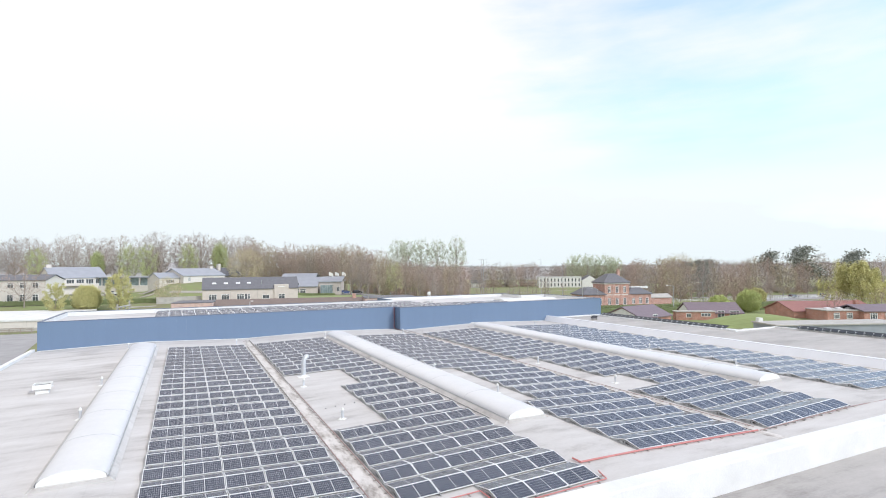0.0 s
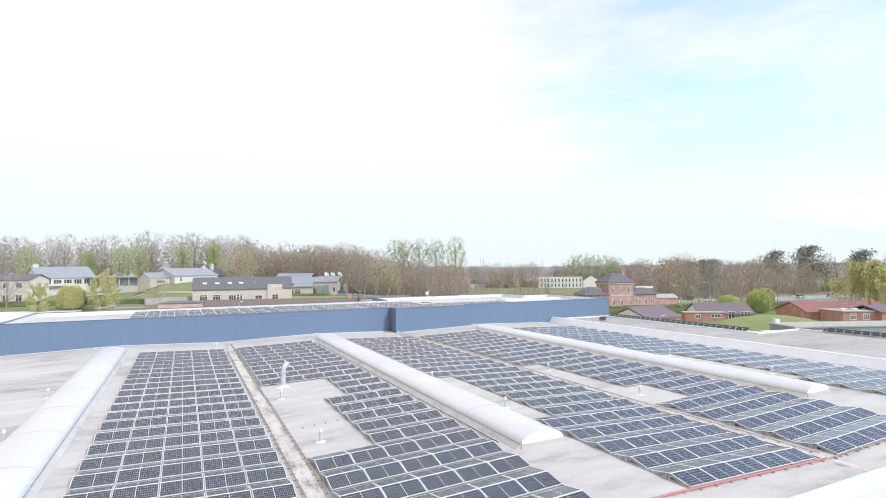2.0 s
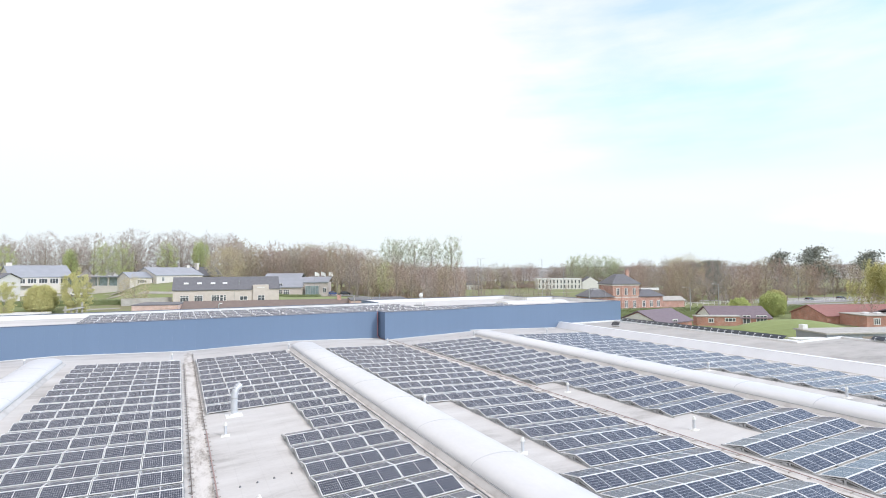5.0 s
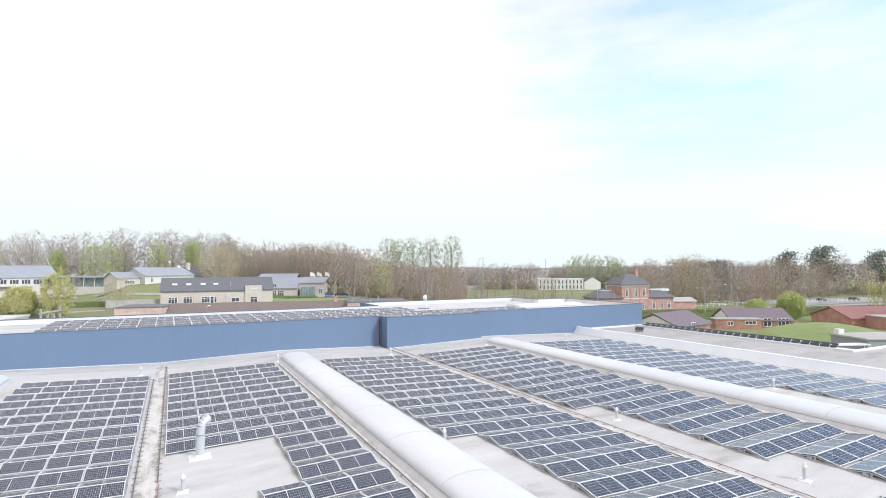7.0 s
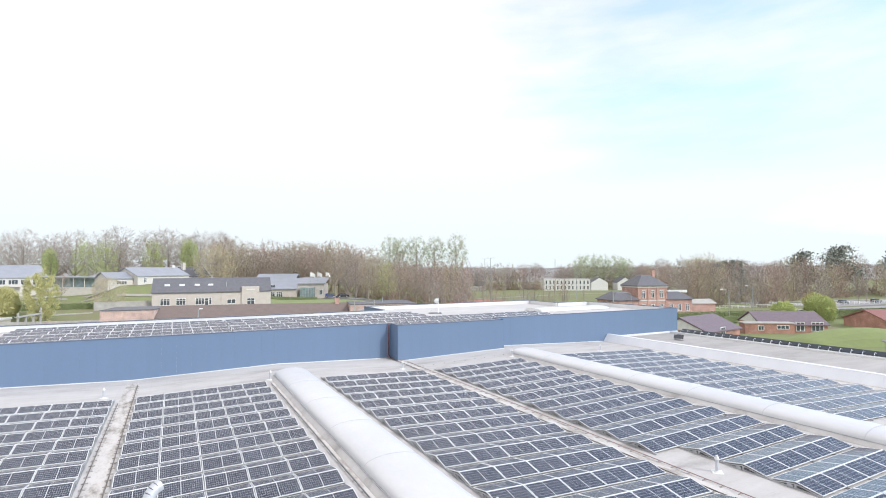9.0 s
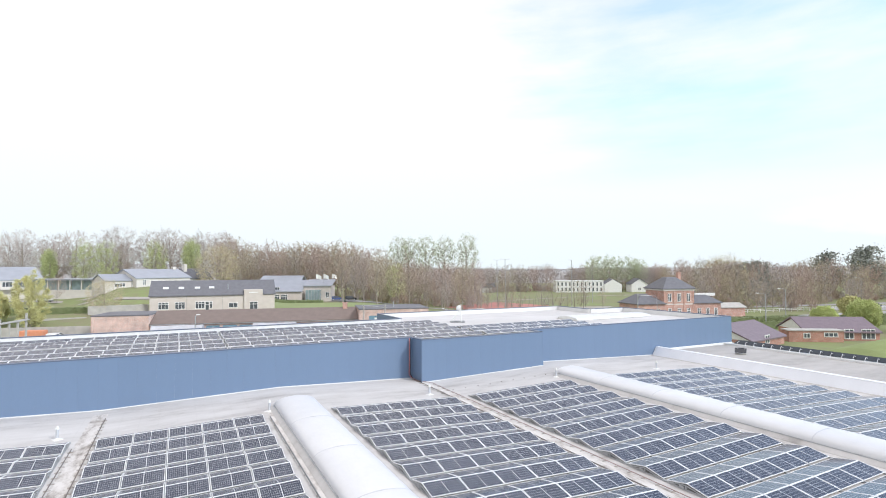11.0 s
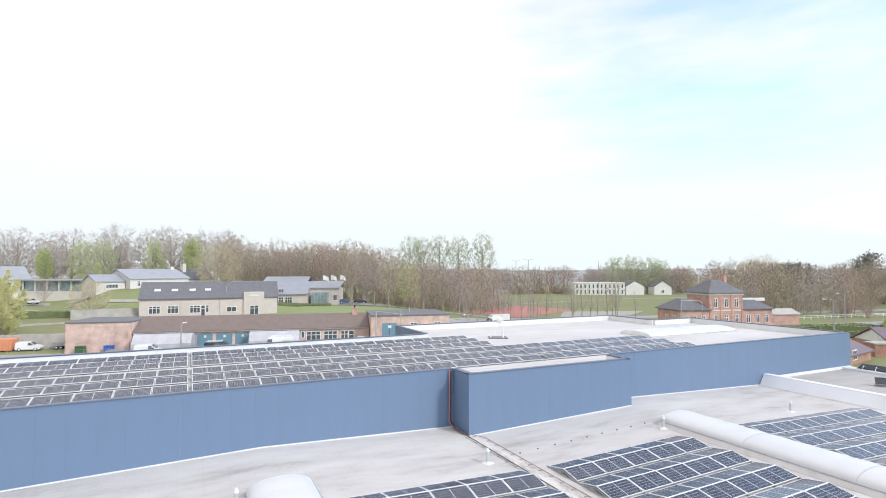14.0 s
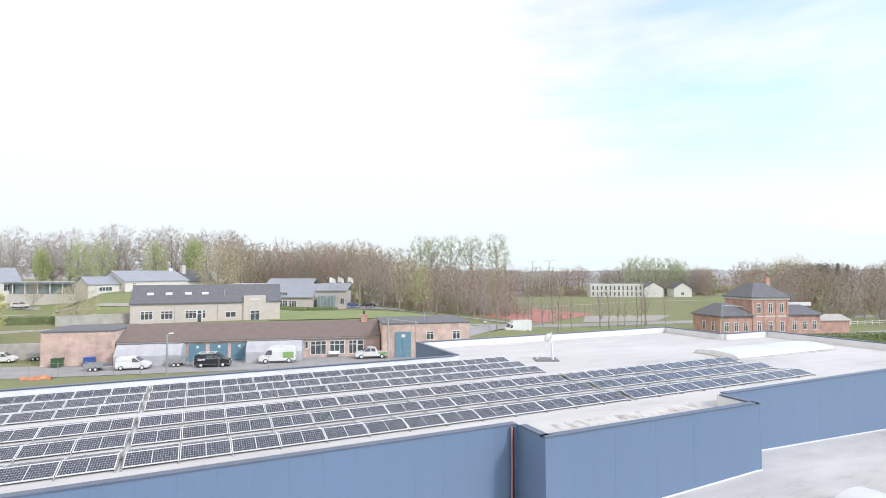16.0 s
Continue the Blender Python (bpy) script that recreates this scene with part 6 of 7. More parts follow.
th = bungalow("red brick bungalow with a purple tiled roof", 116.6, 89.6, -33, 12.8, 10.5, 1.55, 3.85, M_PURPLE)
for u, w, m in ((6.6, 1.7, 1), (9.6, 2.4, 2)):
    window(th, u, -0.03, 0.3, w, 1.9, m, False)
part("flat_wing", boxes(((-4.5, -2.6, -0.4), (5.0, -0.05, 2.05))), M_BRICK_RED, th)
part("flat_roof", boxes(((-4.7, -2.8, 2.06), (5.2, -0.05, 2.28)), c=0.03), M_CONC, th)
window(th, -2.0, -2.63, 0.7, 1.2, 1.0, 1, False)
window(th, 1.6, -2.63, 0.95, 2.4, 0.85, 2, False)
th = bungalow("brick bungalow with a purple tiled roof and white gable", 95.8, 86.8, 10, 13.0, 10.5, 1.4, 3.75, M_PURPLE)
window(th, 5.0, -0.03, 0.6, 1.8, 1.5, 1, False)
th = thing("red_roofed_school", "red brick building with a red tiled roof", "building", pose(140.7, 77.7, GROUND, 0, 0, -26))
bm = bmesh.new()
gable_wall(bm, 0, 22.0, 0, 12.5, 1.7, 3.85, "u")
part("wall", bm, M_BRICK_RED, th)
bm = bmesh.new()
gable(bm, 0, 22.0, 0, 12.5, 1.75, 3.9, over=0.3)
part("roof", bm, M_REDTILE, th)
part("flat_wing", boxes(((3.0, -8.0, -0.4), (24.0, -0.05, 2.5))), M_BRICK_RED, th)
part("flat_roof", boxes(((2.8, -8.2, 2.51), (24.2, -0.05, 2.72)), c=0.03), M_CONC, th)
for k in range(6):
    part("roof_dome", hip(bmesh.new(), 5.0 + 2.8 * k, 6.2 + 2.8 * k, -5.0, -3.8, 2.72, 3.15, 0.05, 0.5), M_OPAL, th)
part("chimney", boxes(((17.0, 1.0, 2.4), (18.0, 2.0, 4.6)), c=0.03), M_BRICK_RED, th)
for k in range(6):
    window(th, 4.5 + 3.2 * k, -8.03, 0.6, 1.5, 1.5, 2, True)
th = thing("long_brick_school", "long brick school block with a purple roof and white windows", "building", pose(146.5, 64.5, GROUND, 0, 0, -20))
part("wall", boxes(((0, 0, -0.4), (40.0, 9.0, 2.4))), M_BRICK_RED, th)
bm = bmesh.new()
gable(bm, 0, 40.0, 0, 9.0, 2.45, 3.7)
part("roof", bm, M_PURPLE, th)
for k in range(9):
    window(th, 1.5 + 4.2 * k, -0.03, 0.5, 2.0, 1.6, 2, True)
sh = thing("flat_shed", "flat grey roofed shed beside the roof edge", "shed", pose(95.4, 54.2, GROUND, 0, 0, -22))
part("wall", boxes(((0, 0, -0.4), (26.0, 6.5, 2.8))), M_ZINC, sh)
part("roof", boxes(((-0.3, -0.3, 2.81), (26.3, 6.8, 3.06)), c=0.04), M_CONC, sh, "flat grey felt roof")
part("door", boxes(((6.0, -0.05, 0.0), (8.2, -0.005, 2.4))), M_BARK, sh, "brown timber door")
part("roof_box", boxes(((0.2, 5.2, 3.07), (1.1, 6.1, 3.8)), c=0.04), M_WHITE, sh)
part("white_frame", boxes(((-6.0, -1.0, 2.2), (-0.4, 0.8, 2.35))), M_WHITE, sh)
for u in (-5.8, -0.7):
    part("frame_post", boxes(((u, -0.2, -0.3), (u + 0.1, -0.1, 2.19))), M_WHITE, sh)
mound = bmesh.new()
g = [[mound.verts.new((101 + 1.9 * i + 0.5 * j, 81 - 0.95 * i - 1.1 * j, GROUND - 0.02 + 3.0 * math.sin(math.pi * min(1, max(0, i / 12))) ** 0.7 * math.sin(math.pi * j / 8) ** 0.8)) for j in range(9)] for i in range(13)]
for a, b in zip(g, g[1:]):
    for j in range(8):
        mound.faces.new((a[j], b[j], b[j + 1], a[j + 1]))
bmesh.ops.recalc_face_normals(mound, faces=mound.faces[:])
structure("grass_mound", mound, M_LAWN, "bright green grass mound", "ground")

# ---- white apartment block beyond the field ----
wb = thing("white_apartment_block", "long white apartment block with tall dark windows", "building", pose(206.5, 277.8, GROUND, 0, 0, -29))
part("wall", boxes(((0, 0, -0.5), (27.5, 10.0, 6.6)), c=0.04), M_WHITE, wb)
part("roof", boxes(((-0.2, -0.2, 6.61), (27.7, 10.2, 6.9))), M_UPSTAND, wb)
for r_, z in ((0, 0.6), (1, 3.7)):
    for k in range(12):
        window(wb, 0.8 + 2.25 * k, -0.02, z, 1.0, 2.3, 0, False)
bm = bmesh.new()
gable_wall(bm, 28.0, 38.0, 0, 10.0, 4.6, 7.6, "v")
part("gable_wall", bm, M_WHITE, wb)
bm = bmesh.new()
gable(bm, 28.0, 38.0, 0.5, 10.0, 4.65, 7.7, axis="v")
part("gable_roof", bm, M_SLATE, wb)
th = simple_house("white_cottage", "white gabled cottage beyond the field", 247.5, 259.5, -28, 9.5, 10.0, 4.6, 7.8, M_WHITE, M_SLATE, "v", base=GROUND, group="white cottages")
window(th, 3.8, -0.03, 1.0, 1.6, 1.6, 1)
th = simple_house("white_cottage", "white gabled cottage beside bare trees", 300.0, 236.0, -28, 9.5, 10.0, 4.4, 7.4, M_WHITE, M_SLATE, "v", base=GROUND, group="white cottages")
window(th, 3.8, -0.03, 1.0, 1.6, 1.6, 1)
th = simple_house("white_cottage", "pale cottage half hidden by trees", 168.0, 300.0, -28, 9.0, 7.0, 3.2, 5.4, M_WHITE, M_SLATE, "u", base=GROUND, group="white cottages")

# court fence, white rail fence
cf = thing("court_fence", "tall dark mesh fence round the sports court", "fence", pose(0, 0, GROUND))
COURT = [(93.8, 204), (99.6, 172), (135, 189.5), (130, 220), (93.8, 204)]
for (x0, y0), (x1, y1) in zip(COURT, COURT[1:]):
    n = 10
    for k in range(n):
        t = k / n
        part("post", rod(bmesh.new(), (x0 + (x1 - x0) * t, y0 + (y1 - y0) * t, 0), (x0 + (x1 - x0) * t, y0 + (y1 - y0) * t, 3.2), 0.05, 0.05, 6), M_NEEDLE, cf)
    for z in (0.4, 1.2, 2.2, 3.15):
        part("wire", rod(bmesh.new(), (x0, y0, z), (x1, y1, z), 0.015, 0.015, 4), M_NEEDLE, cf)
wf = thing("white_rail_fence", "white post and rail fence along the meadow", "fence", pose(0, 0, GROUND))
A, B = Vector((150, 136)), Vector((260, 118))
for k in range(45):
    p = A + (B - A) * k / 44
    part("post", boxes(((p.x, p.y, 0), (p.x + 0.12, p.y + 0.12, 1.2))), M_WHITE, wf)
for z in (0.6, 1.05):
    part("rail", rod(bmesh.new(), (A.x, A.y, z), (B.x, B.y, z), 0.06, 0.06, 5), M_WHITE, wf)


# ---- trees ----
GOLD = math.pi * (3 - math.sqrt(5))


def rods_mesh(segs, sides):
    """Vertices and quads of open tapered rods, from rows of start, end, radii."""
    s = np.array(segs, float).reshape(-1, 8)
    a, b, r0, r1 = s[:, 0:3], s[:, 3:6], s[:, 6], s[:, 7]
    d = b - a
    d /= np.linalg.norm(d, axis=1, keepdims=True) + 1e-9
    ref = np.where(np.abs(d[:, 2:3]) < 0.9, [[0, 0, 1.0]], [[1.0, 0, 0]])
    u = np.cross(d, ref)
    u /= np.linalg.norm(u, axis=1, keepdims=True) + 1e-9
    w = np.cross(d, u)
    ang = np.arange(sides) * 2 * np.pi / sides
    off = np.cos(ang)[None, :, None] * u[:, None] + np.sin(ang)[None, :, None] * w[:, None]
    v = np.concatenate([a[:, None] + off * r0[:, None, None], b[:, None] + off * r1[:, None, None]], 1)
    n = len(s)
    i = np.arange(sides)
    q = np.stack([i, (i + 1) % sides, (i + 1) % sides + sides, i + sides], 1)
    f = (np.arange(n) * 2 * sides)[:, None, None] + q[None]
    return v.reshape(-1, 3), f.reshape(-1, 4)


def leaf_mesh(pts, size, rng, droop=0.0):
    """Small folded leaf clumps, each a bent quad, at the points."""
    p = np.array(pts, float)
    n = len(p)
    a = rng.normal(size=(n, 3))
    a[:, 2] -= droop
    a /= np.linalg.norm(a, axis=1, keepdims=True)
    b = np.cross(a, rng.normal(size=(n, 3)))
    b /= np.linalg.norm(b, axis=1, keepdims=True)
    s = size * rng.uniform(0.6, 1.3, (n, 1))
    v = np.stack([p - a * s * 0.5, p + b * s * 0.36, p + a * s * 0.6, p - b * s * 0.36], 1)
    f = np.arange(n * 4).reshape(-1, 4)
    return v.reshape(-1, 3), f


def grow(seed, h, limbs=14, subs=6, twigs=6, spread=0.36, up=50, low=0.25, twig_r=0.022, trunk_r=None, lean=0.0):
    """A branching skeleton: trunk and limb rods, twig rods, and the twig ends."""
    rng = np.random.default_rng(seed)
    wood, fine, ends = [], [], []
    r = trunk_r or h * 0.013
    pts = [np.zeros(3)]
    n = 7
    for i in range(n):
        pts.append(pts[-1] + np.array([rng.normal(0, 0.012 * h) + lean * h / n, rng.normal(0, 0.012 * h), 0.82 * h / n]))
    rad = lambda t: r * (1 - 0.82 * t) + 0.01
    for i in range(n):
        wood.append((*pts[i], *pts[i + 1], rad(i / n), rad((i + 1) / n)))
    wood.append((*(pts[0] - [0, 0, 0.5]), *(pts[0] + [0, 0, 0.02]), r * 1.35, r))
    for k in range(limbs):
        t = low + (0.97 - low) * (k + rng.uniform(0, 0.8)) / limbs
        i = min(n - 1, int(t * n))
        p = pts[i] + (pts[i + 1] - pts[i]) * (t * n - i)
        az = k * GOLD + rng.normal(0, 0.3)
        el = radians(up + 22 * t + rng.normal(0, 7))
        ln = h * spread * (1.08 - 0.62 * t) * rng.uniform(0.75, 1.2)
        d = np.array([math.cos(az) * math.cos(el), math.sin(az) * math.cos(el), math.sin(el)])
        q, lr = p, rad(t) * 0.55
        path = [q]
        for j in range(4):
            d = d + rng.normal(0, 0.13, 3) + [0, 0, 0.07]
            d /= np.linalg.norm(d)
            q = q + d * ln / 4
            path.append(q)
            wood.append((*path[-2], *q, lr * (1 - 0.22 * j), lr * (1 - 0.22 * (j + 1))))
        for m in range(subs):
            s = 0.28 + 0.72 * (m + rng.uniform(0, 1)) / subs
            j = min(3, int(s * 4))
            p2 = path[j] + (path[j + 1] - path[j]) * (s * 4 - j)
            d2 = d * 0.55 + rng.normal(0, 0.62, 3) + [0, 0, 0.25]
            d2 /= np.linalg.norm(d2)
            l2 = ln * 0.42 * rng.uniform(0.6, 1.15) * (1.15 - 0.4 * s)
            p3 = p2 + d2 * l2 * 0.5
            p4 = p3 + (d2 + rng.normal(0, 0.2, 3)) * l2 * 0.5
            fine.append((*p2, *p3, twig_r * 1.9, twig_r * 1.4))
            fine.append((*p3, *p4, twig_r * 1.4, twig_r))
            for g in range(twigs):
                c = p2 + (p4 - p2) * (0.2 + 0.8 * (g + rng.uniform(0, 1)) / twigs)
                d3 = d2 * 0.5 + rng.normal(0, 0.7, 3) + [0, 0, 0.2]
                d3 /= np.linalg.norm(d3)
                e = c + d3 * l2 * rng.uniform(0.35, 0.75)
                fine.append((*c, *e, twig_r, twig_r * 0.55))
                ends.append((c + e) / 2)
                ends.append(e)
    return wood, fine, np.array(ends)


def fan(seed, h, limbs=14, subs=8, twigs=9, rx=0.3, cz=0.62, rz=0.38, fork=0.2, twig_r=0.0009, trunk_r=0.010, low=-0.45, spray=0, tl=0.62):
    """A tree whose limbs fan out to an egg-shaped crown of fine twigs: wood rods, branch rods, twig blades, twig ends."""
    rng = np.random.default_rng(seed)
    wood, fine, blades, ends = [], [], [], []
    n = 6
    top = cz + 0.45 * rz
    pts = [np.array([0.0, 0.0, -0.01])]
    for i in range(n):
        pts.append(np.array([pts[-1][0] + rng.normal(0, 0.008), pts[-1][1] + rng.normal(0, 0.008), top * (i + 1) / n]))
    rad = lambda t: trunk_r * (1 - 0.85 * t) + 0.0008
    for i in range(n):
        wood.append((*pts[i], *pts[i + 1], rad(i / n) * (1.35 if i == 0 else 1), rad((i + 1) / n)))
    mid = np.array([0, 0, cz])
    for k in range(limbs):
        u = low + (0.99 - low) * ((k + rng.uniform(0.1, 0.9)) / limbs) ** 0.85
        az = k * GOLD + rng.normal(0, 0.25)
        ce = math.sqrt(max(0.02, 1 - u * u))
        wob = rng.uniform(0.82, 0.97)
        hull = mid + np.array([rx * ce * math.cos(az), rx * ce * math.sin(az), rz * u]) * wob
        t0 = min(0.95, max(fork, (hull[2] - 0.9 * rx * ce * rng.uniform(0.8, 1.5) - 0.1) / top) if u < 0.75 else rng.uniform(0.5, 0.9))
        i = min(n - 1, int(t0 * n))
        st = pts[i] + (pts[i + 1] - pts[i]) * (t0 * n - i)
        ctl = st + (hull - st) * np.array([0.62, 0.62, 0.36]) + rng.normal(0, 0.02, 3)
        path = [(1 - w) ** 2 * st + 2 * w * (1 - w) * ctl + w * w * hull for w in (0, 0.25, 0.5, 0.75, 1)]
        lr = rad(t0) * 0.45
        for j in range(3):
            wood.append((*path[j], *path[j + 1], lr * (1 - 0.31 * j), lr * (1 - 0.31 * (j + 1)) + 0.0004))
        for m in range(subs):
            w = 0.22 + 0.78 * ((m + rng.uniform(0, 1)) / subs) ** 0.75
            j = min(3, int(w * 4))
            p2 = path[j] + (path[j + 1] - path[j]) * (w * 4 - j)
            out = p2 - mid * [1, 1, 0.8]
            out /= np.linalg.norm(out) + 1e-6
            ax = hull - st
            ax /= np.linalg.norm(ax) + 1e-6
            d2 = ax * 0.35 + out * 0.35 + rng.normal(0, 0.62, 3) + [0, 0, 0.08]
            d2 /= np.linalg.norm(d2)
            l2 = rx * 0.34 * rng.uniform(0.6, 1.1) * (1.2 - 0.55 * w)
            p4 = p2 + d2 * l2
            blades.append((*p2, *p4, twig_r * 2.2, 0))
            for g in range(twigs):
                c = p2 + (p4 - p2) * (0.15 + 0.85 * (g + rng.uniform(0, 1)) / twigs)
                d3 = d2 * 0.45 + out * 0.15 + rng.normal(0, 0.65, 3) + [0, 0, 0.04]
                d3 /= np.linalg.norm(d3)
                e = c + d3 * rx * rng.uniform(0.10, 0.24) * tl
                blades.append((*c, *e, twig_r * 1.25, 0))
                ends.append((c + e) / 2)
                ends.append(e)
    # a haze of fine outer twigs rounds the crown
    for k in range(spray):
        d = rng.normal(0, 1, 3)
        d /= np.linalg.norm(d) + 1e-6
        if d[2] < low:
            continue
        lump = 0.90 + 0.08 * math.sin(3 * math.atan2(d[1], d[0]) + seed) + 0.06 * math.sin(5 * d[2] + 2 * seed)
        p = mid + d * np.array([rx, rx, rz]) * lump * rng.uniform(0.55, 1.0) ** 0.5
        q = p + (d * 0.7 + rng.normal(0, 0.5, 3)) * rx * rng.uniform(0.08, 0.2) * tl
        blades.append((*p, *q, twig_r * 0.9, 0))
        ends.append(q)
    fine.append((*pts[-2], *pts[-1], 0.001, 0.0006))
    sc = lambda rows: np.array(rows) * h
    return sc(wood), sc(fine), sc(blades), np.array(ends) * h


def blade_mesh(rows, rng):
    """Tapering twig slivers, one triangle each."""
    s = np.array(rows, float)
    a, b, r = s[:, 0:3], s[:, 3:6], s[:, 6:7]
    d = b - a
    u = np.cross(d, rng.normal(size=a.shape))
    u /= np.linalg.norm(u, axis=1, keepdims=True) + 1e-9
    v = np.stack([a - u * r, a + u * r, b], 1).reshape(-1, 3)
    return v, np.arange(len(v)).reshape(-1, 3)


def crown_mesh(fine, blades, rng):
    v, f = rods_mesh(fine, 3)
    bv, bf = blade_mesh(blades, rng)
    return np.concatenate([v, bv]), f.tolist() + (bf + len(v)).tolist()


def data_mesh(name, v, f, material):
    me = bpy.data.meshes.new(name)
    me.from_pydata(v.tolist(), [], f if isinstance(f, list) else f.tolist())
    me.materials.append(material)
    return me


FANS = {
    "bare": dict(limbs=32, subs=7, twigs=12, spray=1800, twig_r=0.0012, rx=0.30, cz=0.62, rz=0.38),
    "wide": dict(limbs=26, subs=8, twigs=10, twig_r=0.0014, rx=0.44, cz=0.60, rz=0.40, fork=0.16),
    "tall": dict(limbs=24, subs=6, twigs=9, rx=0.24, cz=0.57, rz=0.43, low=-0.85, spray=300),
    "slim": dict(limbs=28, subs=7, twigs=11, spray=1500, twig_r=0.0013, rx=0.19, cz=0.62, rz=0.38, low=-0.7),
    "poplar": dict(spray=700, limbs=24, subs=7, twigs=9, rx=0.18, cz=0.73, rz=0.285, low=-0.75, fork=0.42, twig_r=0.0011, trunk_r=0.0095),
    "clump": dict(spray=700, limbs=30, subs=6, twigs=8, rx=0.24, cz=0.64, rz=0.36, low=-0.9),
    "lean": dict(limbs=17, subs=6, twigs=9, spray=400, rx=0.19, cz=0.64, rz=0.34, fork=0.32, low=-0.8, twig_r=0.0013, trunk_r=0.012),
    "grand": dict(limbs=30, subs=9, twigs=11, spray=3200, rx=0.33, cz=0.63, rz=0.36, fork=0.22, low=-0.75, twig_r=0.0013, trunk_r=0.0125),
    "full": dict(limbs=20, subs=8, twigs=9, rx=0.27, cz=0.55, rz=0.45, low=-0.9, fork=0.1),
    "round": dict(spray=5000, limbs=34, subs=9, twigs=13, twig_r=0.0014, rx=0.50, cz=0.52, rz=0.48, fork=0.08, low=-0.75),
}
KINDS = {"street": dict(limbs=9, subs=4, twigs=5, spread=0.26, up=38, low=0.42, twig_r=0.016)}
made = {}


def tree_meshes(kind, h, seed, twig, leaf=None, n_leaf=1.0, leaf_size=0.4):
    key = (kind, h, seed, twig.name, leaf.name if leaf else "")
    if key not in made:
        if kind in FANS:
            wood, fine, blades, ends = fan(seed, h, **FANS[kind])
            cv, cf_ = crown_mesh(fine, blades, np.random.default_rng(seed))
        else:
            wood, fine, ends = grow(seed, h, **KINDS[kind])
            cv, cf_ = rods_mesh(fine, 3)
        tv, tf = rods_mesh(wood, 6)
        tr, cr, lf = data_mesh("trunk", tv, tf, M_BARK), data_mesh("crown", cv, cf_, twig), None
        if leaf:
            rng = np.random.default_rng(seed + 90)
            k = int(len(ends) * n_leaf)
            p = ends[rng.integers(0, len(ends), k)] + rng.normal(0, 0.017 * h, (k, 3))
            lv, lfc = leaf_mesh(p, leaf_size, rng)
            lf = data_mesh("foliage", lv, lfc, leaf)
        made[key] = (tr, cr, lf)
    return made[key]


def tree(label, x, y, kind, h, seed, twig=None, leaf=None, n_leaf=1.0, leaf_size=0.4, group="", scale=1.0, name="tree", z=None):
    tr, cr, lf = tree_meshes(kind, h, seed, twig or M_TWIG, leaf, n_leaf, leaf_size)
    th = thing(name, label, "tree", pose(x, y, (terrain(x, y) if z is None else z) - 0.05, 0, 0, (seed * 77 + x * 13) % 360) @ Matrix.Diagonal((scale, scale, scale, 1)), group)
    for nm, me in (("trunk", tr), ("crown", cr), ("foliage", lf)):
        if me:
            share(nm, me, th, Matrix.Identity(4))
    return th


F_AX, R_AX = (0.4205, 0.9073), (0.9073, -0.4205)


def site(o, d):
    """Plan point o metres to the side and d metres ahead along the view axis of the site."""
    return 15.5 + F_AX[0] * d + R_AX[0] * o, 53.6 + F_AX[1] * d + R_AX[1] * o


# woods: many trees, joined by bark and leaf colour
def woods(name, label, spots, twig, protos):
    vs, fs, base = [], [], 0
    for (x, y, h, turn), pr in spots:
        v, f = protos[pr % len(protos)]
        c, s = math.cos(turn), math.sin(turn)
        w = v * h
        vs.append(np.stack([w[:, 0] * c - w[:, 1] * s + x, w[:, 0] * s + w[:, 1] * c + y, w[:, 2] + terrain(x, y)], 1))
        fs.append(f + base)
        base += len(w)
    if vs:
        tagged(new(name, data_mesh(name, np.concatenate(vs), np.concatenate(fs), twig)), label, "woodland", kind="stuff")


def tris(q):
    return np.concatenate([q[:, [0, 1, 2]], q[:, [0, 2, 3]]])


def proto(seed, **kw):
    wood, fine, blades, ends = fan(seed, 1.0, **kw)
    rng = np.random.default_rng(seed)
    (a, fa), (b, fb), (c, fc) = rods_mesh(wood, 3), rods_mesh(fine, 3), blade_mesh(blades, rng)
    return (np.concatenate([a, b, c]), np.concatenate([tris(fa), tris(fb) + len(a), fc + len(a) + len(b)])), ends


def bush_proto(seed):
    rng = np.random.default_rng(seed)
    rows = []
    for k in range(90):
        az, sp, z0 = rng.uniform(0, 6.283), rng.uniform(0.0, 0.55), rng.uniform(0, 0.5)
        a = np.array([math.cos(az) * sp * 0.5, math.sin(az) * sp * 0.5, z0])
        e = a + np.array([math.cos(az) * rng.uniform(0.05, 0.35), math.sin(az) * rng.uniform(0.05, 0.35), rng.uniform(0.2, 0.55)])
        rows.append((*a, *e, 0.016, 0))
    return blade_mesh(rows, rng)


P_BEECH = [proto(s, limbs=28, subs=6, twigs=12, rx=0.27 + 0.02 * (s % 3), cz=0.62, rz=0.38, twig_r=0.0016, spray=1500) for s in (11, 12, 13, 14)]
P_SLIM = [proto(s, limbs=24, subs=5, twigs=13, rx=0.22 + 0.02 * (s % 3), cz=0.57, rz=0.43, low=-0.85, twig_r=0.0021, spray=1400) for s in (21, 22, 23)]
P_BUSH = [bush_proto(s) for s in (31, 32, 33)]
P_ALL = [p for p, _ in P_BEECH] + [p for p, _ in P_SLIM]
E_ALL = [e for _, e in P_BEECH] + [e for _, e in P_SLIM]
rngw = random.Random(42)
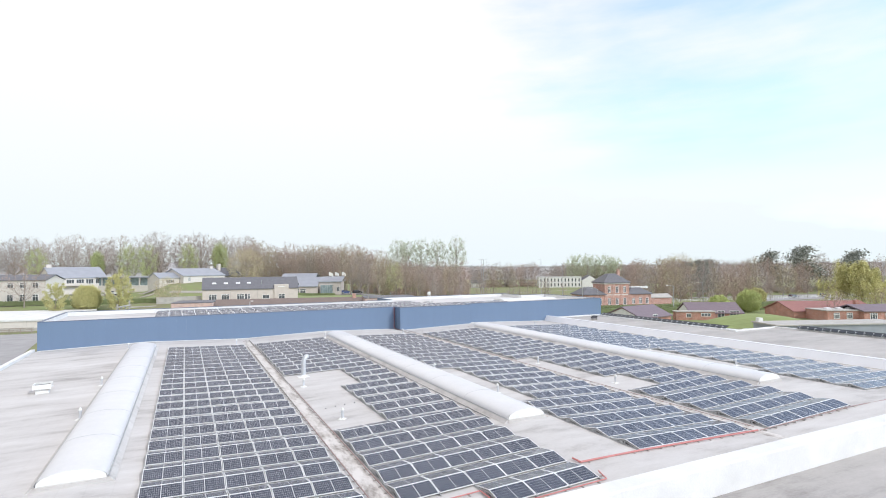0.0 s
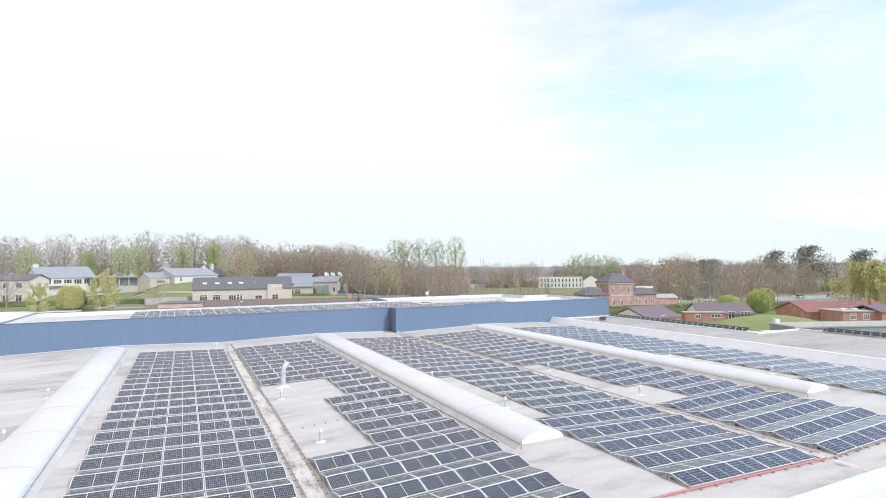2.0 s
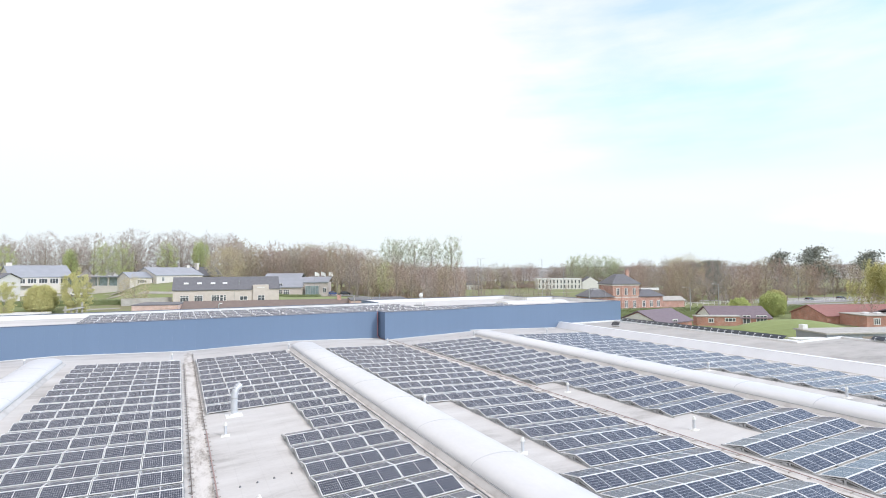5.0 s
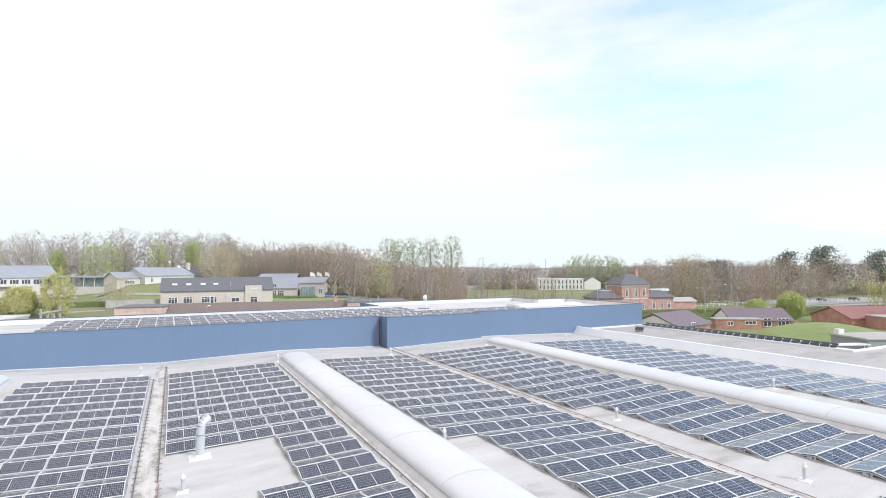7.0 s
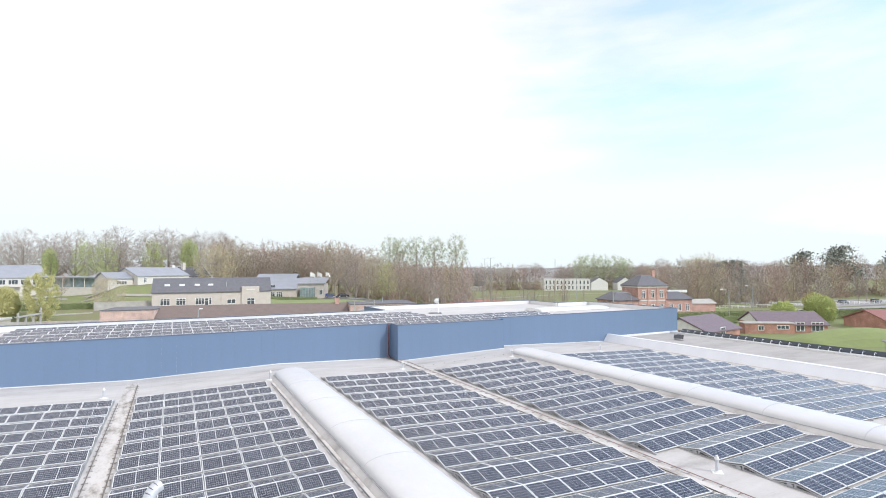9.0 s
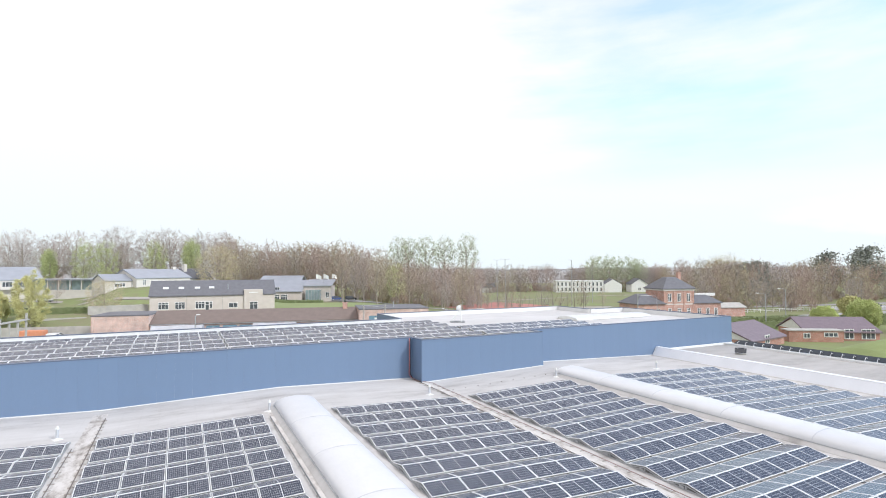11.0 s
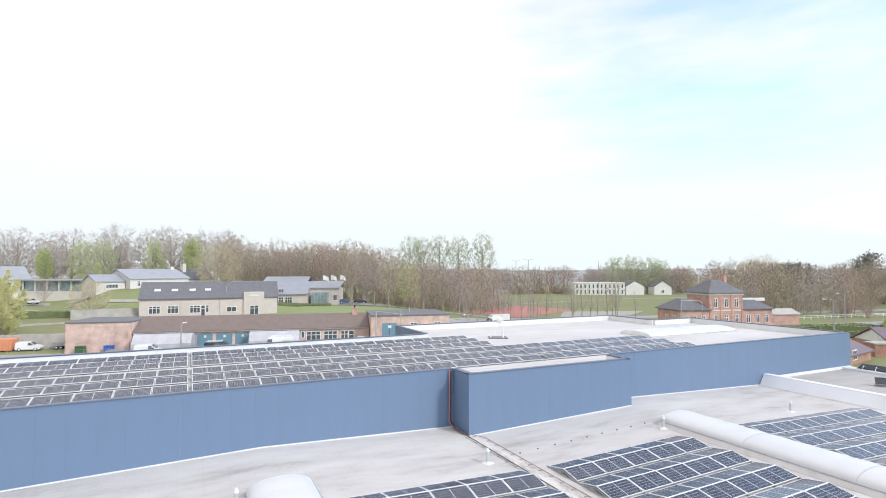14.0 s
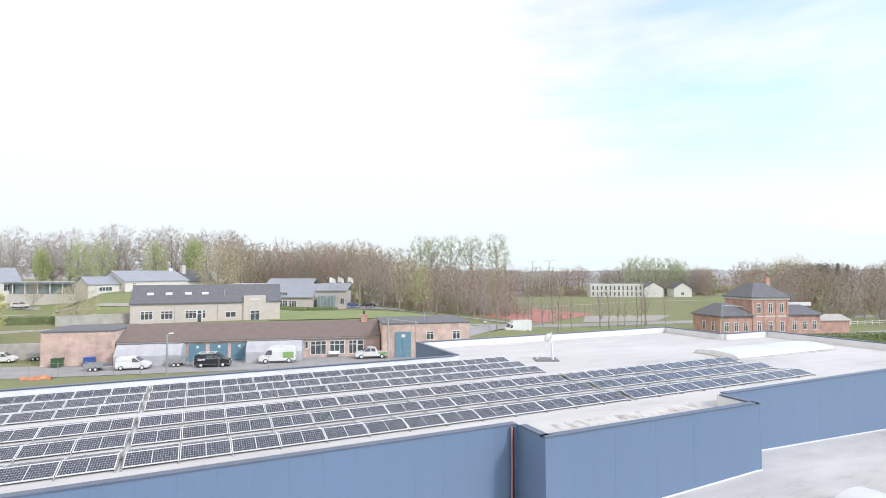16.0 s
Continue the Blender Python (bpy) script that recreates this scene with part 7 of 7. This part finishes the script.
# belts of woodland: bearing from, bearing to, nearest depth, rows, row spacing, spacing, heights, tints (grey, red, olive), share in leaf
BELTS = (
    (-1.25, -0.40, 242, 2, 16, 9.5, (20.5, 25.0), (0.66, 0.18, 0.16), 0.03),
    (-0.40, -0.13, 190, 5, 11, 4.6, (19.0, 24.5), (0.24, 0.34, 0.42), 0.02),
    (-0.13, -0.045, 170, 5, 12, 4.8, (17.5, 21.5), (0.22, 0.30, 0.48), 0.03),
    (-0.045, 0.125, 166, 6, 12, 4.6, (13.5, 17.0), (0.26, 0.32, 0.42), 0.03),
    (0.125, 0.31, 268, 6, 8, 4.0, (13.5, 17.0), (0.40, 0.34, 0.26), 0.0),
    (0.31, 0.51, 298, 5, 9, 4.2, (14.0, 17.0), (0.40, 0.30, 0.30), 0.0),
    (0.51, 0.585, 330, 3, 12, 5.0, (9.0, 11.0), (0.40, 0.25, 0.35), 0.0),
    (0.585, 1.55, 150, 6, 15, 5.8, (13.0, 17.5), (0.32, 0.42, 0.26), 0.0),
)
groups = {"grey": [], "red": [], "olive": [], "green": []}
bushes = {"grey": [], "red": [], "olive": []}
for b0, b1, d0, rows_, step, gap, hh, tint, leafy in BELTS:
    for row in range(rows_):
        d = d0 + step * row
        o = b0 * d
        while o < b1 * d:
            dd = d + rngw.uniform(-0.45, 0.45) * step
            x, y = site(o, dd)
            o += gap * rngw.uniform(0.7, 1.35)
            if 150 < x < 262 and 222 < y < 292 or (x > 190 and 108 < y < 142):
                continue
            h = rngw.uniform(*hh) * rngw.choice((1.0, 1.0, 0.92, 1.06)) + (0.5 * row if b0 > 0.5 else 0)
            u = rngw.random()
            kind = "grey" if u < tint[0] else "red" if u < tint[0] + tint[1] else "olive"
            bushes[kind].append(((x + rngw.uniform(-3, 3), y + rngw.uniform(-3, 3), rngw.uniform(2.5, 6.0), rngw.uniform(0, 6.28)), rngw.randrange(3)))
            for extra in range(2 if b0 > 0 else 1 if row < 2 else 0):
                bushes[kind].append(((x + rngw.uniform(-4, 4), y + rngw.uniform(-4, 4), rngw.uniform(2.0, 4.5), rngw.uniform(0, 6.28)), rngw.randrange(3)))
            if rngw.random() < leafy:
                kind = "green"
            pr = (rngw.randrange(4) if rngw.random() < 0.85 else rngw.randrange(7)) if b0 < -0.4 else (4 + rngw.randrange(3) if rngw.random() < 0.6 else rngw.randrange(4))
            groups[kind].append(((x, y, h, rngw.uniform(0, 6.28)), pr))
woods("grey_woodland", "bare grey brown woodland before leafing", groups["grey"], M_TWIG, P_ALL)
woods("red_woodland", "woodland with reddish spring buds", groups["red"], M_TWIG_RED, P_ALL)
woods("olive_woodland", "woodland with first olive green leaves", groups["olive"] + groups["green"], M_TWIG_OLIVE, P_ALL)
for kind, m in (("grey", M_TWIG), ("red", M_TWIG_RED), ("olive", M_TWIG_OLIVE)):
    woods(kind + "_undergrowth", "bare brushwood at the foot of the woods", bushes[kind], m, P_BUSH)
rl = np.random.default_rng(5)


def wood_leaves(name, label, spots, material, per, size):
    pts = []
    for (x, y, h, turn), pr in spots:
        e = E_ALL[pr % 7]
        e = e[rl.integers(0, len(e), per)] * h + rl.normal(0, 0.25, (per, 3))
        c, s = math.cos(turn), math.sin(turn)
        pts.append(np.stack([e[:, 0] * c - e[:, 1] * s + x, e[:, 0] * s + e[:, 1] * c + y, e[:, 2] + terrain(x, y)], 1))
    v, f = leaf_mesh(np.concatenate(pts), size, rl)
    tagged(new(name, data_mesh(name, v, f, material)), label, "woodland", kind="stuff")


wood_leaves("woodland_leaves", "fresh green leaves among the bare woodland", groups["green"], M_LEAF_G, 900, 0.42)
wood_leaves("woodland_buds", "sparse olive buds in the woodland", groups["olive"], M_LEAF_Y, 120, 0.24)
wood_leaves("woodland_red_buds", "sparse reddish buds in the woodland", groups["red"], M_TWIG_RED, 160, 0.26)
# a far line of woods closes the horizon: a rolling canopy with clumps on it
def canopy(o, d):
    return 12.5 + 4.0 * noise.noise(Vector((o * 0.01, d * 0.01, 0))) + 2 * noise.noise(Vector((o * 0.05, 3, 1)))


os_, ds_ = list(range(-640, 841, 7)), list(range(486, 706, 22))
verts = []
for d in ds_:
    for o in os_:
        x, y = site(o, d)
        verts.append((x, y, terrain(x, y) + (-1.0 if d == 486 else canopy(o, d) - 1.6 + 1.3 * noise.noise(Vector((o * 0.21, d * 0.2, 5))))))
nx = len(os_)
faces = [(j * nx + i, j * nx + i + 1, (j + 1) * nx + i + 1, (j + 1) * nx + i) for j in range(len(ds_) - 1) for i in range(nx - 1)]
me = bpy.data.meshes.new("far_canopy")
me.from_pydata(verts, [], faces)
# M_FAR brings the horizon haze as plain colour
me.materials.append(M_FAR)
tagged(new("far_canopy", me), "far canopy of bare woods on the horizon, haze painted into its colour", "woodland", kind="stuff")
pts = []
for k in range(70000):
    o, d = rngw.uniform(-560, 760), rngw.uniform(480, 700)
    x, y = site(o, d)
    top = canopy(o, d)
    pts.append((x, y, terrain(x, y) + top * rngw.random() ** 0.6))
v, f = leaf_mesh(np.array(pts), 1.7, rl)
tagged(new("far_woods", data_mesh("far_woods", v, f, M_FAR)), "far line of bare woods on the horizon, haze painted into its colour", "woodland", kind="stuff")

# single trees
for o, d, h in ((-9.2, 216, 29.0), (-4.2, 220, 29.0), (3.2, 215, 29.3), (11.8, 217, 29.6), (21.8, 215, 30.0)):
    x, y = site(o, d)
    tree("tall poplar with pale new leaves in tufts", x, y, "poplar", h, 5 + int(abs(o)) % 3, M_TWIG, M_LEAF_P, 0.85, 0.36, "tall poplars", name="poplar_tree")
for o, d, h, sd, kd in ((-168, 221, 18.0, 31, "slim"), (-150, 217, 22.5, 32, "tall"), (-140, 217, 22.0, 33, "tall"), (-118.5, 217, 21.5, 34, "tall"), (-102, 216, 21.0, 32, "slim"), (-196, 216, 20.0, 33, "tall"), (-232, 216, 21.0, 34, "tall")):
    x, y = site(o, d)
    tree("tall tree in fresh green leaf beside bare ones", x, y, kd, h, sd, M_TWIG_OLIVE, M_LEAF_G, 2.2, 0.30, "green edge trees")
for i, (o, d, h) in enumerate(((-194, 230, 27.0), (-182, 224, 28.0), (-170, 229, 26.5), (-158.5, 224, 28.0), (-147, 230, 28.0), (-137, 222, 28.5), (-126, 230, 27.0), (-115, 224, 27.5), (-103, 229, 26.5), (-92, 224, 27.0), (-206, 224, 27), (-218, 230, 27.5), (-230, 224, 26.5), (-243, 230, 27), (-256, 226, 27))):
    x, y = site(o, d)
    tree("tall bare beech with fine grey twigs", x, y, "grand", h, 41 + i % 4, M_TWIG, group="bare edge trees")
x, y = 21.5, 244.0
tree("broad olive brown tree with fine budding twigs", x, y, "round", 16.5, 51, M_TWIG_TAN, M_LEAF_Y, 0.25, 0.18)
for o, d, h, sd in ((-52, 182, 19, 44), (-36, 178, 20, 45), (-24, 152, 19, 44), (-12, 146, 18, 46), (-2, 150, 19, 45), (9, 152, 17.5, 44), (16, 156, 18, 46), (-18, 160, 20, 45), (4, 144, 15, 44)):
    x, y = site(o, d)
    tree("bare tree with reddish brown buds by the drive", x, y, "slim", h, sd, M_TWIG_RED if sd != 46 else M_TWIG_OLIVE, group="drive trees")
x, y = site(133, 202)
tree("broad olive tree with fine budding twigs above the woods", x, y, "round", 20.0, 52, M_TWIG_TAN, M_LEAF_Y, 0.4, 0.22)
x, y = site(-6, 158)
tree("slim young tree in fresh leaf among bare ones", x, y, "tall", 15.0, 31, M_TWIG_OLIVE, M_LEAF_Y, 0.35, 0.24)
for i, (x, y) in enumerate(((86.0, 176.5), (91.2, 170.6), (87.8, 163.3), (92.8, 168.2), (96.2, 166.5), (94.6, 157.1), (106.3, 156.8), (111.1, 155.9), (114.6, 157.2), (119.5, 156.3), (122.9, 157.8), (130.9, 158.9), (82.5, 173.0), (79.5, 168.5), (76.0, 161.0))):
    tree("small bare street tree with a short crown", x, y, "lean", 10.0, 61 + i % 3, (M_TWIG, M_TWIG_RED)[i % 2], group="street trees", scale=random.uniform(0.85, 1.1))
for x, y, h in ((-28.2, 179.0, 7.5), (-35.5, 176.5, 10.5)):
    tree("young tree with yellow green spring leaves", x, y, "full" if h > 9 else "round", h, 71, M_TWIG_OLIVE, M_LEAF_Y, 4.0, 0.20, "bank trees")
tree("bare bank tree with fine hazy twigs", -7.5, 186.0, "round", 9.0, 72, M_TWIG_TAN, M_LEAF_Y, 0.08, 0.15)
tree("tall slim yellow green tree on the bank", -19.8, 173.5, "full", 13.0, 73, M_TWIG_OLIVE, M_LEAF_Y, 7.5, 0.20, "bank trees")
tree("bare old tree beside the corner house", -45.5, 190.0, "wide", 14.5, 74, M_TWIG_RED)
tree("bare old tree beside the gallery", -24.0, 226.0, "bare", 8.5, 75, M_TWIG_RED)
tree("rounded shrub tree in bright green leaf", 148.5, 95.2, "round", 6.6, 81, M_TWIG_OLIVE, M_LEAF, 3.6, 0.19, "bright shrubs")
tree("rounded shrub tree in bright green leaf", 140.6, 99.1, "round", 5.2, 82, M_TWIG_OLIVE, M_LEAF, 3.6, 0.17, "bright shrubs")
tree("yellow green shrub beyond the road", 178.0, 112.0, "round", 6.0, 82, M_TWIG_OLIVE, M_LEAF_Y, 1.0, 0.32, "bright shrubs")
tree("bare garden tree by the brick school", 150.0, 73.0, "wide", 8.0, 83, M_TWIG_RED, group="garden trees")
tree("bare garden tree by the brick school", 163.0, 68.0, "wide", 8.0, 84, M_TWIG_RED, group="garden trees")
for i, (o, d) in enumerate(((12, 118), (19, 124), (25, 116), (31, 128), (36, 121), (41, 131), (16, 136), (29, 140), (46, 126), (51, 134), (9, 128), (22, 133))):
    x, y = site(o, d)
    tree("bare avenue tree with a fine brown crown", x, y, "lean", 11.0, 61 + i % 3, (M_TWIG_RED, M_TWIG, M_TWIG_OLIVE)[i % 3], group="avenue trees", scale=random.uniform(0.9, 1.25))
for i in range(20):
    x, y = 150 + 9.5 * i + random.uniform(-3, 3), 140 - 1.7 * i + random.uniform(-5, 9)
    tree("bare roadside tree with brown twigs", x, y, ("bare", "street", "wide")[i % 3], (12.0, 11.0, 12.5)[i % 3], 91 + i % 3, (M_TWIG, M_TWIG_RED, M_TWIG_OLIVE)[i % 3], group="roadside trees", scale=random.uniform(0.8, 1.15))


def conifer(label, x, y, h, seed, w=0.2, broad=False, group="dark conifers"):
    th = thing("conifer", label, "tree", pose(x, y, terrain(x, y)), group)
    part("trunk", rod(bmesh.new(), (0, 0, -0.3), (0, 0, h * 0.95), h * 0.016, 0.03, 8), M_BARK, th)
    rng = np.random.default_rng(seed)
    pts = []
    for k in range(2600):
        t = rng.random() ** 0.75
        if broad:
            cl = int(rng.random() * 22)
            ca, cz = cl * GOLD, 0.34 + 0.62 * ((cl * 0.618) % 1)
            cr = w * h * (0.75 - 0.62 * max(0, cz - 0.45)) * (0.4 + 0.6 * ((cl * 0.37) % 1))
            g3 = rng.normal(0, 1, 3) * np.array([0.095, 0.095, 0.036]) * h
            pts.append((cr * math.cos(ca) + g3[0], cr * math.sin(ca) + g3[1], h * cz + g3[2]))
            continue
        else:
            layer = (t * 16) % 1
            rr = w * h * (1.02 - t) * (0.55 + 0.55 * (1 - layer)) + 0.1
            z = h * (0.10 + 0.90 * t)
        a, q = rng.uniform(0, 6.283), math.sqrt(rng.random())
        if not broad and rng.random() < 0.25:
            continue
        pts.append((rr * q * math.cos(a), rr * q * math.sin(a), z - 0.12 * rr * q))
    v, f = leaf_mesh(np.array(pts), h * (0.042 if broad else 0.03), rng, droop=0.4)
    me = data_mesh("needles", v, f, M_NEEDLE)
    share("needles", me, th, Matrix.Identity(4))


for o, d, h, w, b in ((148, 212, 16.5, 0.13, True), (157, 218, 17.0, 0.14, True), (128.5, 172, 16.5, 0.26, False), (132.5, 173, 16.0, 0.26, False), (188, 214, 21.0, 0.28, True), (200, 206, 23.5, 0.30, True), (134, 196, 15.5, 0.2, True), (226, 204, 21.0, 0.28, True), (210, 226, 20.0, 0.2, False)):
    x, y = site(o, d)
    conifer("dark broad pine above the bare woods" if b else "dark pointed spruce above the bare woods", x, y, h, int(o), w, b)

for o, d, h, sd in ((106, 300, 22.0, 5), (111, 304, 23.0, 6), (116, 300, 23.0, 7), (122, 304, 22.5, 5), (128, 300, 22.5, 6), (133, 302, 21.0, 7), (138, 306, 20.5, 5)):
    x, y = site(o, d)
    tree("pale green leafing tree beyond the field", x, y, "clump", h, sd, M_TWIG_OLIVE, M_LEAF_P, 0.8, 0.38, "field edge trees")

# weeping willow
th = thing("willow_tree", "weeping willow in yellow green leaf", "tree", pose(175.5, 79.2, GROUND) @ Matrix.Diagonal((1.7, 1.7, 1.1, 1)))
wood, fine, ends = grow(101, 15.0, 16, 6, 5, 0.40, 35, 0.25)
v, f = rods_mesh(wood, 6)
share("trunk", data_mesh("trunk", v, f, M_BARK), th, Matrix.Identity(4))
rng = np.random.default_rng(7)
strands, pts = [], []
for e in ends[rng.integers(0, len(ends), 900)]:
    q = e.copy()
    ln = rng.uniform(1.5, 5.0)
    out = np.array([e[0], e[1], 0]) / (np.hypot(e[0], e[1]) + 0.1) * 0.25
    for k in range(5):
        p = q + (out * (1 - k / 5) + [rng.normal(0, 0.08), rng.normal(0, 0.08), -1.0]) * ln / 5
        if p[2] < 1.5:
            break
        strands.append((*q, *p, 0.018, 0.014))
        for m in range(7):
            pts.append(q + (p - q) * rng.random() + rng.normal(0, 0.12, 3))
        q = p
v, f = rods_mesh(strands, 3)
share("curtain", data_mesh("strands", v, f, M_LEAF_Y), th, Matrix.Identity(4))
v, f = leaf_mesh(np.array(pts), 0.21, rng, droop=1.0)
share("foliage", data_mesh("foliage", v, f, M_LEAF_Y), th, Matrix.Identity(4))


def hedge(label, a, b, h, w, seed, material=None):
    a, b = Vector(a), Vector(b)
    ln = (b - a).length
    th = thing("hedge", label, "hedge", pose(a.x, a.y, 0, 0, 0, math.degrees(math.atan2(b.y - a.y, b.x - a.x))), "clipped hedges")
    rng = np.random.default_rng(seed)
    n = int(ln * (h + w) * 20)
    pts = []
    zs = lambda u: terrain(*(a + (b - a) * (u / ln)))
    for k in range(n):
        u = rng.uniform(0, ln)
        s = rng.integers(0, 3)
        v_, z = (rng.uniform(0, w), h + rng.normal(0, 0.06)) if s == 0 else ((0.0 if s == 1 else w) + rng.normal(0, 0.06), rng.uniform(0, h))
        pts.append((u, v_, zs(u) + z))
    v, f = leaf_mesh(np.array(pts), 0.27, rng)
    share("foliage", data_mesh("foliage", v, f, material or M_HEDGE), th, Matrix.Identity(4))
    bm = bmesh.new()
    m = max(2, int(ln / 6))
    prev = None
    for i in range(m + 1):
        u = ln * i / m
        cur = [bm.verts.new((u, y, zs(u) + z)) for y, z in ((0.12, -0.3), (0.12, h - 0.12), (w - 0.12, h - 0.12), (w - 0.12, -0.3))]
        if prev:
            for q in range(3):
                bm.faces.new((prev[q], cur[q], cur[q + 1], prev[q + 1]))
        else:
            bm.faces.new(cur)
        prev = cur
    bm.faces.new(prev[::-1])
    bmesh.ops.recalc_face_normals(bm, faces=bm.faces[:])
    part("core", bm, material or M_HEDGE, th)


hedge("dark clipped hedge on the bank", (-60, 196), (-9, 187), 1.5, 1.4, 1)
hedge("dark clipped hedge on the bank", (-60, 176), (-8, 166), 1.3, 1.6, 2)
hedge("low clipped hedge before the glass entrance", (36.5, 205.0), (50.5, 199.0), 0.9, 1.2, 3)
hedge("low clipped hedge before the glass entrance", (33.0, 203.5), (42.0, 200.0), 0.8, 1.2, 4)
hedge("dark hedge behind the bungalows", (92, 116), (150, 96), 1.8, 1.5, 5)
hedge("dark green hedge behind the brick school", (136, 104), (186, 90), 2.4, 1.8, 6)
hedge("broad clipped hedge beside the station green", (108, 121), (152, 109), 1.6, 3.0, 7)
hedge("low shrubs under the parapet", (-44, 152), (-24, 158), 2.0, 2.2, 8, M_LEAF_Y)
